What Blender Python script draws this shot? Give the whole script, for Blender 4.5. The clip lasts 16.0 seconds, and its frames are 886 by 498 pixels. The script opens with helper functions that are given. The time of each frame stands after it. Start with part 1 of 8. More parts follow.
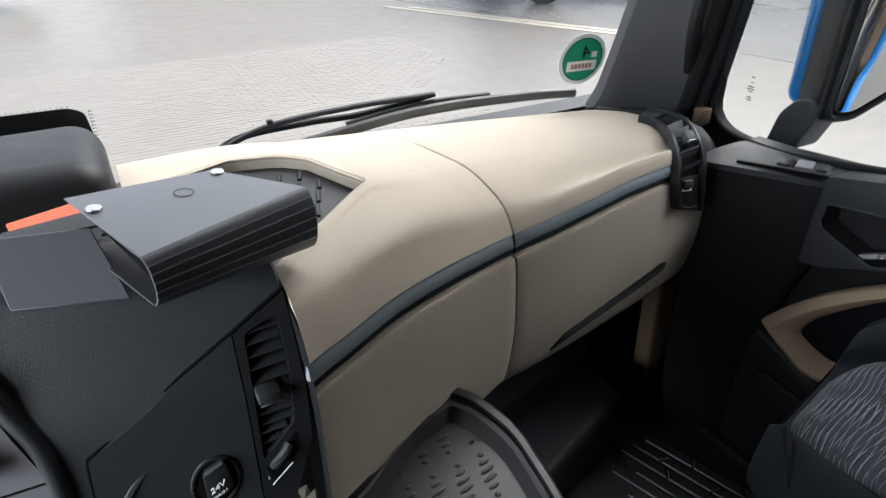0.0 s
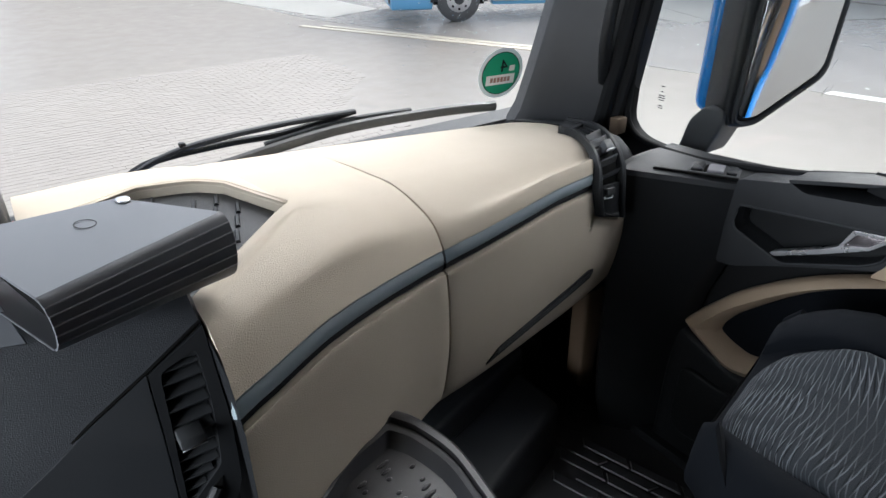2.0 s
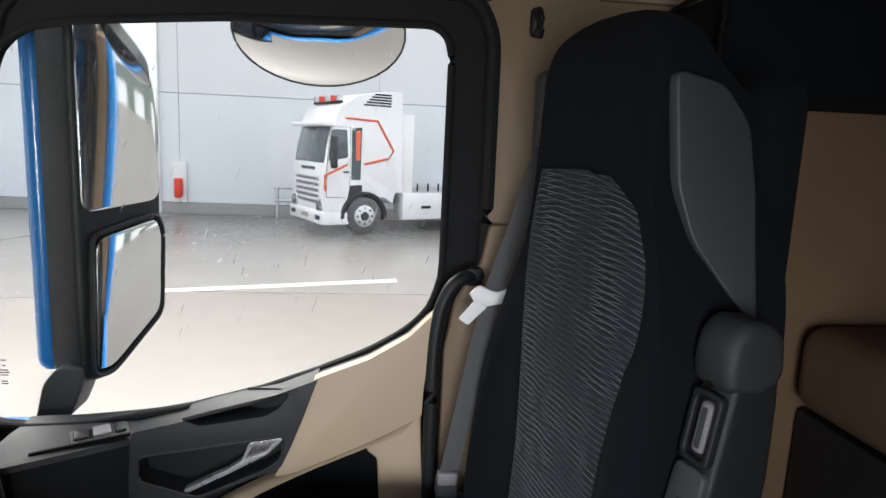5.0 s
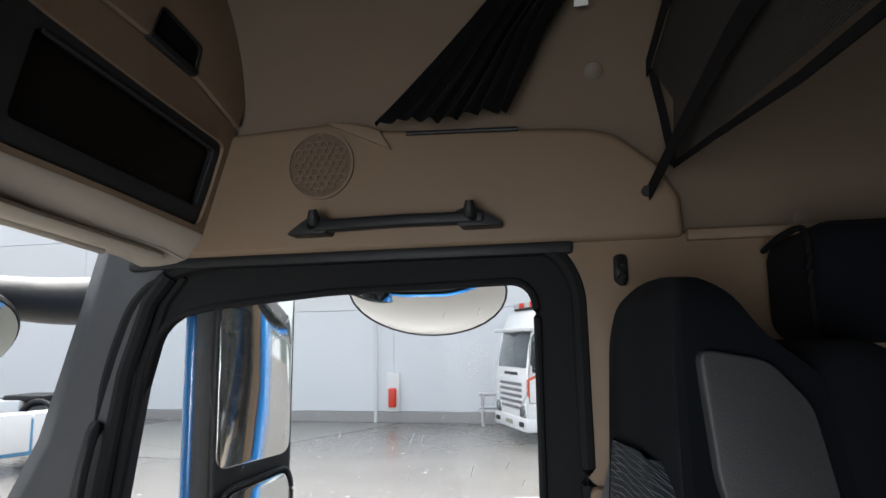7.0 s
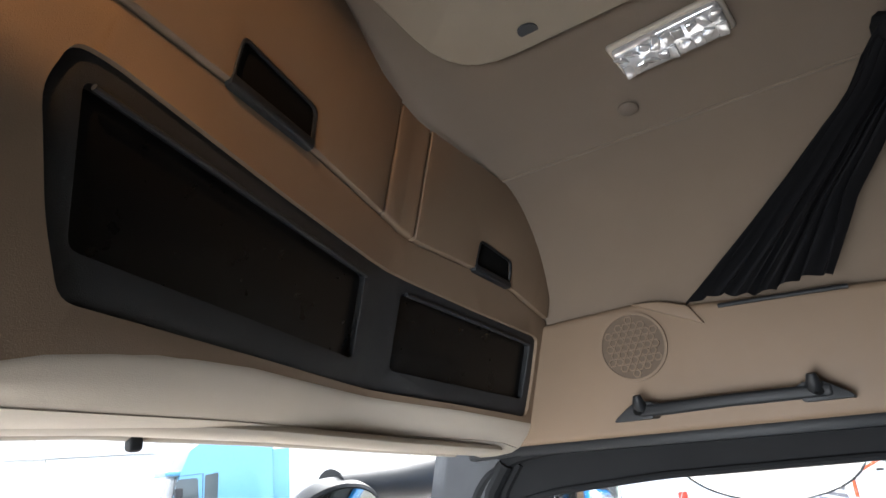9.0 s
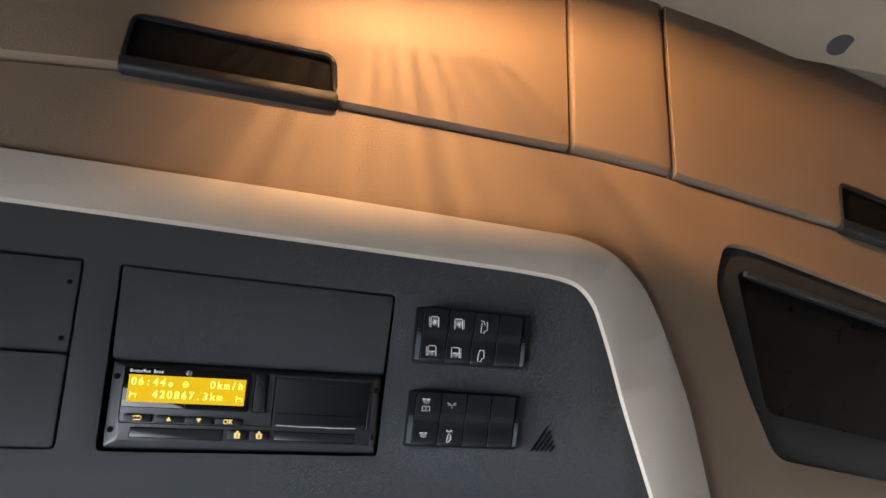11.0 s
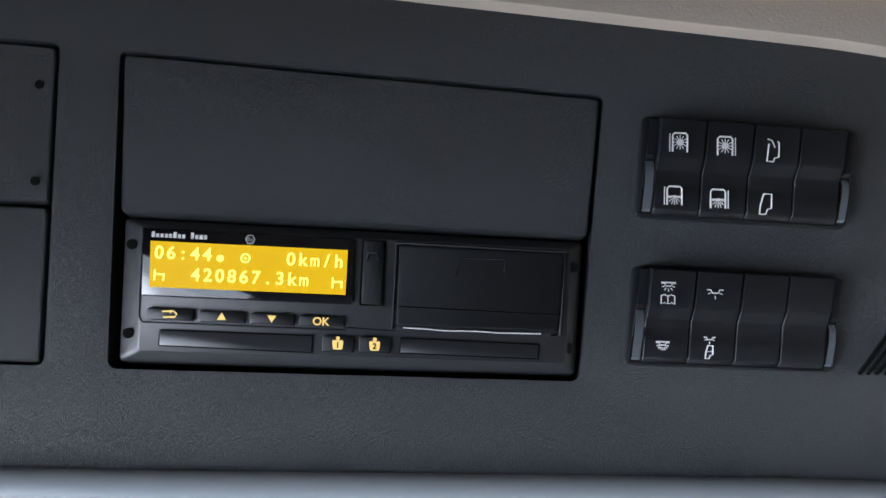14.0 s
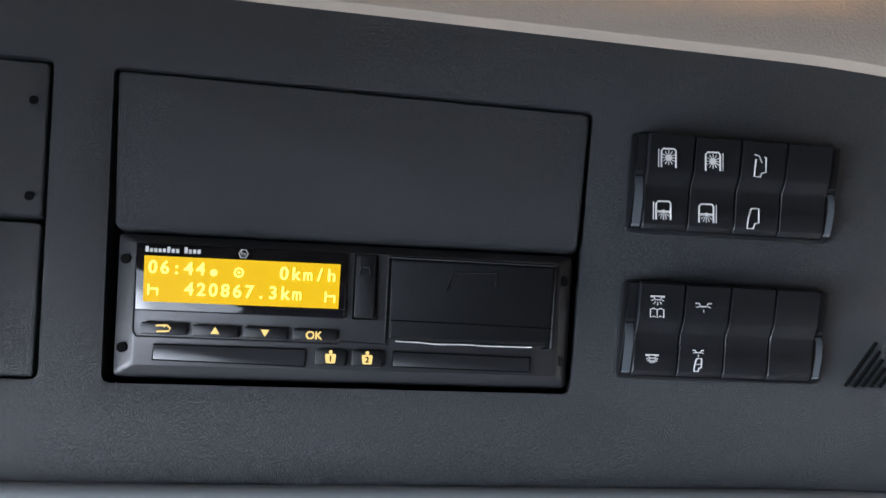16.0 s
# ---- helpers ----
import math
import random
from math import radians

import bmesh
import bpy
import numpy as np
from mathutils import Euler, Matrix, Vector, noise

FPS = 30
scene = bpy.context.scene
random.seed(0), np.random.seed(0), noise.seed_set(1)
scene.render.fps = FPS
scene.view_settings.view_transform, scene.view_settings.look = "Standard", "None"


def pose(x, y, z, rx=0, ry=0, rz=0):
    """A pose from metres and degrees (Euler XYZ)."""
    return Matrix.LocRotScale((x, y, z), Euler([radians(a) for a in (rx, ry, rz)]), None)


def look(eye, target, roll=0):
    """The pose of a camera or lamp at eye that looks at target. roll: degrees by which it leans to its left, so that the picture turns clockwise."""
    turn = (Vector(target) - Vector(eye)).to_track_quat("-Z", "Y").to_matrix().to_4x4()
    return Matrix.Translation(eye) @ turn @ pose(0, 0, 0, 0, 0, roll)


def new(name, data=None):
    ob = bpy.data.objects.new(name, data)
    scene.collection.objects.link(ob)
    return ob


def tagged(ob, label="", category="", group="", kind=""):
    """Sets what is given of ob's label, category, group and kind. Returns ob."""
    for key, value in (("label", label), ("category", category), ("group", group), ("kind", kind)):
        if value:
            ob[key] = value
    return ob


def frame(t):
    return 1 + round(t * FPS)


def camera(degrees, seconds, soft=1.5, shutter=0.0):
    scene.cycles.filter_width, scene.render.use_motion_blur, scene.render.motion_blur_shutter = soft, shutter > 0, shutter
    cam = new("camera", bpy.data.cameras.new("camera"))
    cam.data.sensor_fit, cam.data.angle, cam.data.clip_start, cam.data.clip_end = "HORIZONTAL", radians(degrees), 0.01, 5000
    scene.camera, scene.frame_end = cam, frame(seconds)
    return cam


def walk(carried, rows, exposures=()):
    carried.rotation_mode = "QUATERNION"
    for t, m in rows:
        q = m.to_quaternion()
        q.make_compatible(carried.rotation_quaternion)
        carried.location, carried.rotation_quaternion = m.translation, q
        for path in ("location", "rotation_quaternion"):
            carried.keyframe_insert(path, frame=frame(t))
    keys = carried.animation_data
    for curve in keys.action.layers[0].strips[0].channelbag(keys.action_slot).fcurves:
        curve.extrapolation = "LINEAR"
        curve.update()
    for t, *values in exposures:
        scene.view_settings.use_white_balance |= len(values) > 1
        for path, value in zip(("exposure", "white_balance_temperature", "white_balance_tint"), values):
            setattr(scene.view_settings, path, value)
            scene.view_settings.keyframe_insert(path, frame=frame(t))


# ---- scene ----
cam = camera(70.01, 16.0, shutter=0.0)

PATH = [
    (0, (0.122, 0.095, 1.149), (0.952, 1.615, 0.149), -0.55),
    (0.5, (0.134, 0.087, 1.141), (0.798, 1.695, 0.153), -0.54),
    (1, (0.126, 0.083, 1.138), (0.829, 1.712, 0.216), -0.98),
    (1.5, (0.124, 0.097, 1.133), (0.899, 1.697, 0.216), -0.56),
    (2, (0.129, 0.108, 1.143), (1.162, 1.528, 0.186), -0.01),
    (2.5, (0.106, 0.145, 1.146), (1.449, 1.199, 0.104), 0.99),
    (3, (0.097, 0.201, 1.138), (1.601, 0.877, 0.007), 1.45),
    (3.5, (0.094, 0.258, 1.125), (1.671, 0.622, -0.049), 2.34),
    (4, (0.106, 0.259, 1.136), (1.821, 0.355, 0.111), 3.00),
    (4.5, (0.103, 0.253, 1.171), (1.966, 0.165, 0.448), 2.81),
    (5, (0.095, 0.226, 1.219), (2.054, -0.010, 0.892), 2.55),
    (5.2, (0.094, 0.211, 1.235), (2.067, -0.056, 1.053), 2.51),
    (7.5, (0.115, 0.034, 1.364), (2.026, 0.515, 1.704), -1.55),
    (8, (0.065, 0.081, 1.461), (1.973, 0.541, 1.845), -3.40),
    (8.5, (0.043, 0.102, 1.447), (1.845, 0.827, 1.922), -4.36),
    (9, (-0.003, 0.104, 1.444), (1.577, 1.162, 2.065), -5.28),
    (9.5, (-0.055, 0.087, 1.435), (1.236, 1.394, 2.226), -5.20),
    (10, (-0.094, 0.085, 1.440), (0.869, 1.566, 2.378), -4.70),
    (10.2, (-0.111, 0.079, 1.442), (0.695, 1.605, 2.453), -4.46),
    (12.3, (-0.182, 0.164, 1.467), (-0.285, 1.869, 2.508), 1.67),
    (12.5, (-0.185, 0.189, 1.484), (-0.266, 1.976, 2.379), 1.77),
    (13, (-0.195, 0.257, 1.497), (-0.239, 2.083, 2.312), 2.00),
    (13.5, (-0.196, 0.291, 1.518), (-0.182, 2.143, 2.273), 1.80),
    (14, (-0.193, 0.297, 1.521), (-0.168, 2.166, 2.232), 1.67),
    (14.5, (-0.191, 0.297, 1.522), (-0.162, 2.165, 2.236), 1.55),
    (15, (-0.189, 0.295, 1.520), (-0.153, 2.161, 2.241), 1.55),
    (15.5, (-0.189, 0.295, 1.523), (-0.150, 2.163, 2.238), 1.50),
    (16, (-0.192, 0.293, 1.524), (-0.151, 2.157, 2.248), 1.46),
]
EXPOSURES = [
    (0, 1.7, 6250, 10), (2.5, 1.8, 6150, 10), (3.0, 1.95, 6100, 10), (3.5, 2.45, 6050, 10), (4.0, 2.75, 6200, 10), (4.5, 2.45, 6400, 10), (5.2, 1.85, 6600, 10),
    (7.3, 1.85, 6450, 10), (7.7, 2.05, 6450, 10), (8.2, 2.75, 6350, 10), (9.0, 3.3, 6250, 10), (9.5, 3.6, 6300, 10), (10.2, 4.1, 6400, 10),
    (12.3, 3.65, 5300, 9), (13.0, 3.7, 5400, 10), (13.8, 3.85, 5700, 12), (14.4, 4.0, 5750, 12), (16, 4.05, 5750, 12)]
walk(cam, [(t, look(e, g, r)) for t, e, g, r in PATH], EXPOSURES)

# ---- world and light: an overcast, wet day ----
world = bpy.data.worlds.new("overcast")
scene.world = world
world.use_nodes = True
wn = world.node_tree.nodes
sky = wn.new("ShaderNodeTexSky")
sky.sky_type, sky.sun_disc = "NISHITA", False
sky.sun_elevation, sky.sun_rotation = radians(49), radians(72)
sky.air_density, sky.dust_density, sky.ozone_density = 1.0, 4.0, 1.0
whiten = wn.new("ShaderNodeHueSaturation")
whiten.inputs["Saturation"].default_value = 0.3
world.node_tree.links.new(sky.outputs[0], whiten.inputs["Color"])
world.node_tree.links.new(whiten.outputs[0], wn["Background"].inputs["Color"])
wn["Background"].inputs["Strength"].default_value = 0.15

sun = new("sun", bpy.data.lights.new("sun", "SUN"))
sun.data.energy, sun.data.angle, sun.data.color = 1.5, radians(60), (1.0, 0.98, 0.95)
sun.matrix_world = look((9.0, 3.0, 11.0), (0, 0, 0))


def window_light(name, m, w, h, power):
    """Skylight that enters through a window opening."""
    ob = new(name, bpy.data.lights.new(name, "AREA"))
    ob.data.shape, ob.data.size, ob.data.size_y = "RECTANGLE", w, h
    ob.data.energy, ob.data.color = power, (0.93, 0.97, 1.0)
    ob.matrix_world = m
    return ob


side_light = window_light("driver_doorway_light", look((-1.06, 0.34, 0.90), (0.45, 0.52, 0.40)), 0.70, 0.9, 3.6)
side_light.data.spread = radians(105)
# light thrown up by the wet ground outside the open driver's door
bounce = window_light("driver_doorway_bounce", look((-1.05, 0.16, 1.12), (-0.60, 0.55, 1.60)), 0.6, 0.6, 0.16)
bounce.data.spread, bounce.data.color = radians(110), (0.90, 0.96, 1.0)

# ---- building helpers ----
FLOOR = 0.18
GROUND = -1.25


def lerp(xs, ys, x):
    return float(np.interp(x, xs, ys))


def world_loc(ob):
    p = Vector((0, 0, 0))
    while ob:
        p = p + ob.location
        ob = ob.parent
    return p


def part(name, bm, material, parent=None, label="", smooth=True, kind=""):
    """Links a bmesh, given in world coordinates, as one mesh object under a thing or a part."""
    if parent:
        bmesh.ops.translate(bm, verts=bm.verts, vec=-world_loc(parent))
    me = bpy.data.meshes.new(name)
    bm.to_mesh(me)
    bm.free()
    for m in (material if isinstance(material, (list, tuple)) else [material]):
        me.materials.append(m)
    if smooth and len(me.polygons):
        me.polygons.foreach_set("use_smooth", [True] * len(me.polygons))
        me.set_sharp_from_angle(angle=radians(38))
    ob = new(name, me)
    if parent:
        ob.parent = parent
    return tagged(ob, label, kind=kind)


def thing(name, at, label, category, group="", kind=""):
    ob = new(name)
    ob.empty_display_size = 0.05
    ob.location = at
    return tagged(ob, label, category, group, kind)


def setting(name, bm, material, label, category, smooth=True):
    ob = part(name, bm, material, None, label, smooth)
    return tagged(ob, label, category, kind="structure")


def bevel(bm, width, segments=2, angle=30):
    if width <= 0:
        return bm
    edges = [e for e in bm.edges if len(e.link_faces) == 2 and e.calc_face_angle(0) > radians(angle)]
    bmesh.ops.bevel(bm, geom=edges, offset=width, segments=segments, profile=0.5, affect="EDGES", clamp_overlap=True)
    return bm


def box(lo, hi, r=0.004, seg=2, bm=None, m=None):
    """A box between two corners with rounded edges."""
    b = bmesh.new()
    bmesh.ops.create_cube(b, size=1.0)
    c = [(a + d) / 2 for a, d in zip(lo, hi)]
    s = [abs(d - a) for a, d in zip(lo, hi)]
    for v in b.verts:
        v.co = Vector((v.co.x * s[0] + c[0], v.co.y * s[1] + c[1], v.co.z * s[2] + c[2]))
    bevel(b, min(r, min(s) * 0.45), seg)
    if m is not None:
        bmesh.ops.transform(b, matrix=m, verts=b.verts)
    return merge(bm, b)


def merge(bm, b):
    if bm is None:
        return b
    me = bpy.data.meshes.new("tmp")
    b.to_mesh(me)
    b.free()
    bm.from_mesh(me)
    bpy.data.meshes.remove(me)
    return bm


def slab(points, place, lo, hi, r=0.003, seg=2, bm=None, holes=(), cuts=(), vcuts=()):
    """A flat outline of (u, v) points given thickness: place(u, v, w) puts it in the world, w runs from lo to hi."""
    b = bmesh.new()
    if holes:
        loops = [points, *holes]
        edges = []
        for loop in loops:
            vs = [b.verts.new((u, v, 0)) for u, v in loop]
            for i in range(len(vs)):
                edges.append(b.edges.new((vs[i], vs[(i + 1) % len(vs)])))
        bmesh.ops.triangle_fill(b, use_beauty=True, use_dissolve=False, edges=edges)
    else:
        b.faces.new([b.verts.new((u, v, 0)) for u, v in points])
    bmesh.ops.recalc_face_normals(b, faces=b.faces)
    if b.faces and sum(f.normal.z * f.calc_area() for f in b.faces) < 0:
        bmesh.ops.reverse_faces(b, faces=b.faces)
    for c in cuts:
        bmesh.ops.bisect_plane(b, geom=b.verts[:] + b.edges[:] + b.faces[:], plane_co=(c, 0, 0), plane_no=(1, 0, 0))
    for c in vcuts:
        bmesh.ops.bisect_plane(b, geom=b.verts[:] + b.edges[:] + b.faces[:], plane_co=(0, c, 0), plane_no=(0, 1, 0))
    base = list(b.faces)
    ret = bmesh.ops.extrude_face_region(b, geom=base)
    for e in ret["geom"]:
        if isinstance(e, bmesh.types.BMVert):
            e.co.z = 1.0
    bmesh.ops.reverse_faces(b, faces=base)
    for v in b.verts:
        v.co = Vector(place(v.co.x, v.co.y, lo + (hi - lo) * v.co.z))
    bmesh.ops.recalc_face_normals(b, faces=b.faces)
    if r:
        bevel(b, r, seg, 50)
    return merge(bm, b)


def round_poly(points, r, n=5):
    """Rounds the corners of a closed outline."""
    out = []
    k = len(points)
    for i in range(k):
        p, a, c = Vector(points[i]), Vector(points[i - 1]), Vector(points[(i + 1) % k])
        d1, d2 = (a - p), (c - p)
        q = min(r, d1.length * 0.45, d2.length * 0.45)
        s, e = p + d1.normalized() * q, p + d2.normalized() * q
        for j in range(n + 1):
            t = j / n
            out.append(tuple((1 - t) ** 2 * s + 2 * t * (1 - t) * p + t * t * e))
    return out


def smooth_line(points, n=6, closed=False):
    """A Catmull-Rom line through points."""
    P = [Vector(p) for p in points]
    out = []
    k = len(P)
    for i in range(k if closed else k - 1):
        if closed:
            a, b, c, d = P[i - 1], P[i], P[(i + 1) % k], P[(i + 2) % k]
        else:
            a, b, c, d = P[max(i - 1, 0)], P[i], P[i + 1], P[min(i + 2, k - 1)]
        for j in range(n):
            t = j / n
            out.append(0.5 * ((2 * b) + (c - a) * t + (2 * a - 5 * b + 4 * c - d) * t * t + (3 * b - a - 3 * c + d) * t ** 3))
    if not closed:
        out.append(P[-1])
    return out


def grid(rows, bm=None, closed_u=False, cap=False):
    """A surface through rows of points."""
    b = bmesh.new()
    vs = [[b.verts.new(p) for p in row] for row in rows]
    n = len(vs[0])
    for i in range(len(vs) - 1):
        for j in range(n if closed_u else n - 1):
            k = (j + 1) % n
            try:
                b.faces.new((vs[i][j], vs[i][k], vs[i + 1][k], vs[i + 1][j]))
            except ValueError:
                pass
    if cap:
        for row in (vs[0], vs[-1]):
            try:
                b.faces.new(row)
            except ValueError:
                pass
    bmesh.ops.recalc_face_normals(b, faces=b.faces)
    return merge(bm, b)


def tube(path, r, n=10, bm=None, flat=1.0, up=(0, 0, 1), radii=None):
    """A round or flattened bar along a path of points."""
    P = [Vector(p) for p in path]
    rows = []
    upv = Vector(up)
    for i, p in enumerate(P):
        d = (P[min(i + 1, len(P) - 1)] - P[max(i - 1, 0)]).normalized()
        s = d.cross(upv)
        if s.length < 1e-4:
            s = d.cross(Vector((1, 0.3, 0)))
        s.normalize()
        u = s.cross(d).normalized()
        q = radii[i] if radii else r
        rows.append([p + s * q * math.cos(2 * math.pi * j / n) + u * q * flat * math.sin(2 * math.pi * j / n) for j in range(n)])
    return grid(rows, bm, closed_u=True, cap=True)


def disc(center, normal, r, depth, n=24, bm=None, r2=None, bev=0.0):
    """A round plate or cone that stands on center along normal."""
    b = bmesh.new()
    bmesh.ops.create_cone(b, cap_ends=True, segments=n, radius1=r, radius2=r if r2 is None else r2, depth=depth)
    bmesh.ops.translate(b, verts=b.verts, vec=(0, 0, depth / 2))
    if bev:
        bevel(b, bev, 2, 50)
    q = Vector(normal).to_track_quat("Z", "Y").to_matrix().to_4x4()
    bmesh.ops.transform(b, matrix=Matrix.Translation(center) @ q, verts=b.verts)
    return merge(bm, b)


def ring(center, normal, r_out, r_in, depth, n=32, bm=None):
    q = Matrix.Translation(center) @ Vector(normal).to_track_quat("Z", "Y").to_matrix().to_4x4()
    rows = []
    for r, z in ((r_in, 0), (r_out, 0), (r_out, depth), (r_in, depth), (r_in, 0)):
        rows.append([q @ Vector((r * math.cos(2 * math.pi * j / n), r * math.sin(2 * math.pi * j / n), z)) for j in range(n)])
    return grid(rows, bm, closed_u=True)


def text(body, size, m, material, parent, name="lettering", depth=0.0004, align="LEFT", bold=0.0):
    cu = bpy.data.curves.new(name, "FONT")
    cu.body, cu.size, cu.extrude, cu.align_x = body, size, depth, align
    cu.offset = bold
    tmp = bpy.data.objects.new("tmp", cu)
    me = bpy.data.meshes.new_from_object(tmp)
    bpy.data.objects.remove(tmp)
    me.transform(m)
    b = bmesh.new()
    b.from_mesh(me)
    bpy.data.meshes.remove(me)
    return part(name, b, material, parent, smooth=False)


# ---- materials ----
def material(name, color, rough=0.5, metal=0.0, grain=0.0, grain_scale=400.0, vary=0.08, vary_scale=6.0, emit=None, spec=0.5,
             coat=0.0, sheen=0.0, wear=0.0, voronoi=False, gloss_var=0.08):
    """A surface with fine relief and slow variation of its colour and gloss."""
    mat = bpy.data.materials.new(name)
    mat.use_nodes = True
    nt = mat.node_tree
    N, K = nt.nodes, nt.links
    bs = N["Principled BSDF"]
    bs.inputs["Roughness"].default_value = rough
    bs.inputs["Metallic"].default_value = metal
    bs.inputs["Specular IOR Level"].default_value = spec
    bs.inputs["Coat Weight"].default_value = coat
    bs.inputs["Coat Roughness"].default_value = 0.08
    bs.inputs["Sheen Weight"].default_value = sheen
    co = N.new("ShaderNodeTexCoord")
    n1 = N.new("ShaderNodeTexNoise")
    n1.inputs["Scale"].default_value, n1.inputs["Detail"].default_value = vary_scale, 6
    K.new(co.outputs["Object"], n1.inputs["Vector"])
    mix = N.new("ShaderNodeMix")
    mix.data_type = "RGBA"
    mix.inputs["A"].default_value = (*[max(c * (1 - vary), 0) for c in color], 1)
    mix.inputs["B"].default_value = (*[min(c * (1 + vary), 1) for c in color], 1)
    K.new(n1.outputs["Fac"], mix.inputs["Factor"])
    out = mix.outputs["Result"]
    if wear:
        n3 = N.new("ShaderNodeTexNoise")
        n3.inputs["Scale"].default_value, n3.inputs["Detail"].default_value, n3.inputs["Roughness"].default_value = 55, 8, 0.75
        K.new(co.outputs["Object"], n3.inputs["Vector"])
        rr = N.new("ShaderNodeMapRange")
        rr.inputs["From Min"].default_value, rr.inputs["From Max"].default_value = 0.62, 0.75
        rr.inputs["To Max"].default_value = wear
        K.new(n3.outputs["Fac"], rr.inputs["Value"])
        m2 = N.new("ShaderNodeMix")
        m2.data_type = "RGBA"
        m2.inputs["B"].default_value = (0.3, 0.28, 0.25, 1)
        K.new(rr.outputs["Result"], m2.inputs["Factor"])
        K.new(out, m2.inputs["A"])
        out = m2.outputs["Result"]
    K.new(out, bs.inputs["Base Color"])
    r1 = N.new("ShaderNodeMapRange")
    r1.inputs["To Min"].default_value, r1.inputs["To Max"].default_value = max(rough - gloss_var, 0.01), min(rough + gloss_var, 1)
    n2 = N.new("ShaderNodeTexNoise")
    n2.inputs["Scale"].default_value, n2.inputs["Detail"].default_value = vary_scale * 7, 4
    K.new(co.outputs["Object"], n2.inputs["Vector"])
    K.new(n2.outputs["Fac"], r1.inputs["Value"])
    K.new(r1.outputs["Result"], bs.inputs["Roughness"])
    if grain:
        if voronoi:
            g = N.new("ShaderNodeTexVoronoi")
            g.feature = "DISTANCE_TO_EDGE"
            g.inputs["Scale"].default_value = grain_scale
            src = g.outputs["Distance"]
        else:
            g = N.new("ShaderNodeTexNoise")
            g.inputs["Scale"].default_value, g.inputs["Detail"].default_value = grain_scale, 3
            src = g.outputs["Fac"]
        K.new(co.outputs["Object"], g.inputs["Vector"])
        bu = N.new("ShaderNodeBump")
        bu.inputs["Strength"].default_value, bu.inputs["Distance"].default_value = grain, 0.001
        K.new(src, bu.inputs["Height"])
        K.new(bu.outputs["Normal"], bs.inputs["Normal"])
    if emit:
        bs.inputs["Emission Color"].default_value = (*emit[0], 1)
        bs.inputs["Emission Strength"].default_value = emit[1]
    return mat


def glass_material(name, tint, gloss=1.0):
    """A thin pane: lets light through and mirrors a little, more at a slant."""
    mat = bpy.data.materials.new(name)
    mat.use_nodes = True
    nt = mat.node_tree
    N, K = nt.nodes, nt.links
    N.remove(N["Principled BSDF"])
    tr, gl, mx, fr = N.new("ShaderNodeBsdfTransparent"), N.new("ShaderNodeBsdfGlossy"), N.new("ShaderNodeMixShader"), N.new("ShaderNodeFresnel")
    tr.inputs["Color"].default_value = (*tint, 1)
    gl.inputs["Roughness"].default_value = 0.01
    fr.inputs["IOR"].default_value = 1.35
    sc = N.new("ShaderNodeMath")
    sc.operation = "MULTIPLY"
    sc.inputs[1].default_value = gloss
    K.new(fr.outputs[0], sc.inputs[0])
    K.new(sc.outputs[0], mx.inputs["Fac"])
    K.new(tr.outputs[0], mx.inputs[1])
    K.new(gl.outputs[0], mx.inputs[2])
    K.new(mx.outputs[0], N["Material Output"].inputs["Surface"])
    return mat


BEIGE = material("beige_vinyl", (0.52, 0.458, 0.368), 0.62, spec=0.16, grain=0.75, grain_scale=520, voronoi=True, vary=0.07, vary_scale=9)
BEIGE_SOFT = material("beige_plastic", (0.38, 0.29, 0.205), 0.55, grain=0.25, grain_scale=900, vary=0.05)
TAN = material("tan_trim", (0.178, 0.122, 0.078), 0.62, grain=0.3, grain_scale=800, vary=0.06)
GREIGE = material("light_greige_trim", (0.42, 0.37, 0.305), 0.55, grain=0.2, grain_scale=800, vary=0.04)
HEADLINER = material("headliner_cloth", (0.142, 0.106, 0.076), 0.95, grain=0.5, grain_scale=1400, vary=0.06, sheen=0.2)
CHARCOAL = material("charcoal_vinyl", (0.033, 0.036, 0.041), 0.40, grain=0.45, grain_scale=680, voronoi=True, vary=0.25, spec=0.4)
BLACK = material("black_plastic", (0.0115, 0.0125, 0.014), 0.45, grain=0.2, grain_scale=2300, vary=0.15, spec=0.25)
FELT = material("black_frame_felt", (0.012, 0.0125, 0.0135), 0.8, grain=0.4, grain_scale=1200, vary=0.2, spec=0.15)
DARK = material("dark_grey_plastic", (0.021, 0.0225, 0.025), 0.56, grain=0.35, grain_scale=1000, vary=0.12, spec=0.32)
MIDGREY = material("mid_grey_plastic", (0.042, 0.044, 0.047), 0.55, grain=0.3, grain_scale=900, vary=0.1, spec=0.35)
LILAC = material("grey_soft_panel", (0.17, 0.165, 0.18), 0.5, grain=0.2, grain_scale=900, vary=0.06)
# Dark gloss strip; the sky's blue-grey reflection is put into its base colour.
SKY_STRIP = material("sky_sheen_strip", (0.25, 0.30, 0.325), 0.30, vary=0.03, gloss_var=0.015)
RUBBER = material("black_rubber", (0.066, 0.067, 0.069), 0.45, grain=0.3, grain_scale=700, vary=0.2, wear=0.06)
VELOUR = material("black_velour", (0.0058, 0.0070, 0.0092), 0.95, grain=0.6, grain_scale=900, vary=0.25, sheen=0.012, wear=0.03, spec=0.05)
CHROME = material("chrome", (0.75, 0.75, 0.76), 0.15, metal=1.0, vary=0.03)
STEEL = material("brushed_steel", (0.55, 0.55, 0.56), 0.35, metal=1.0, vary=0.05)
RED = material("red_plastic", (0.75, 0.06, 0.03), 0.35, vary=0.05)
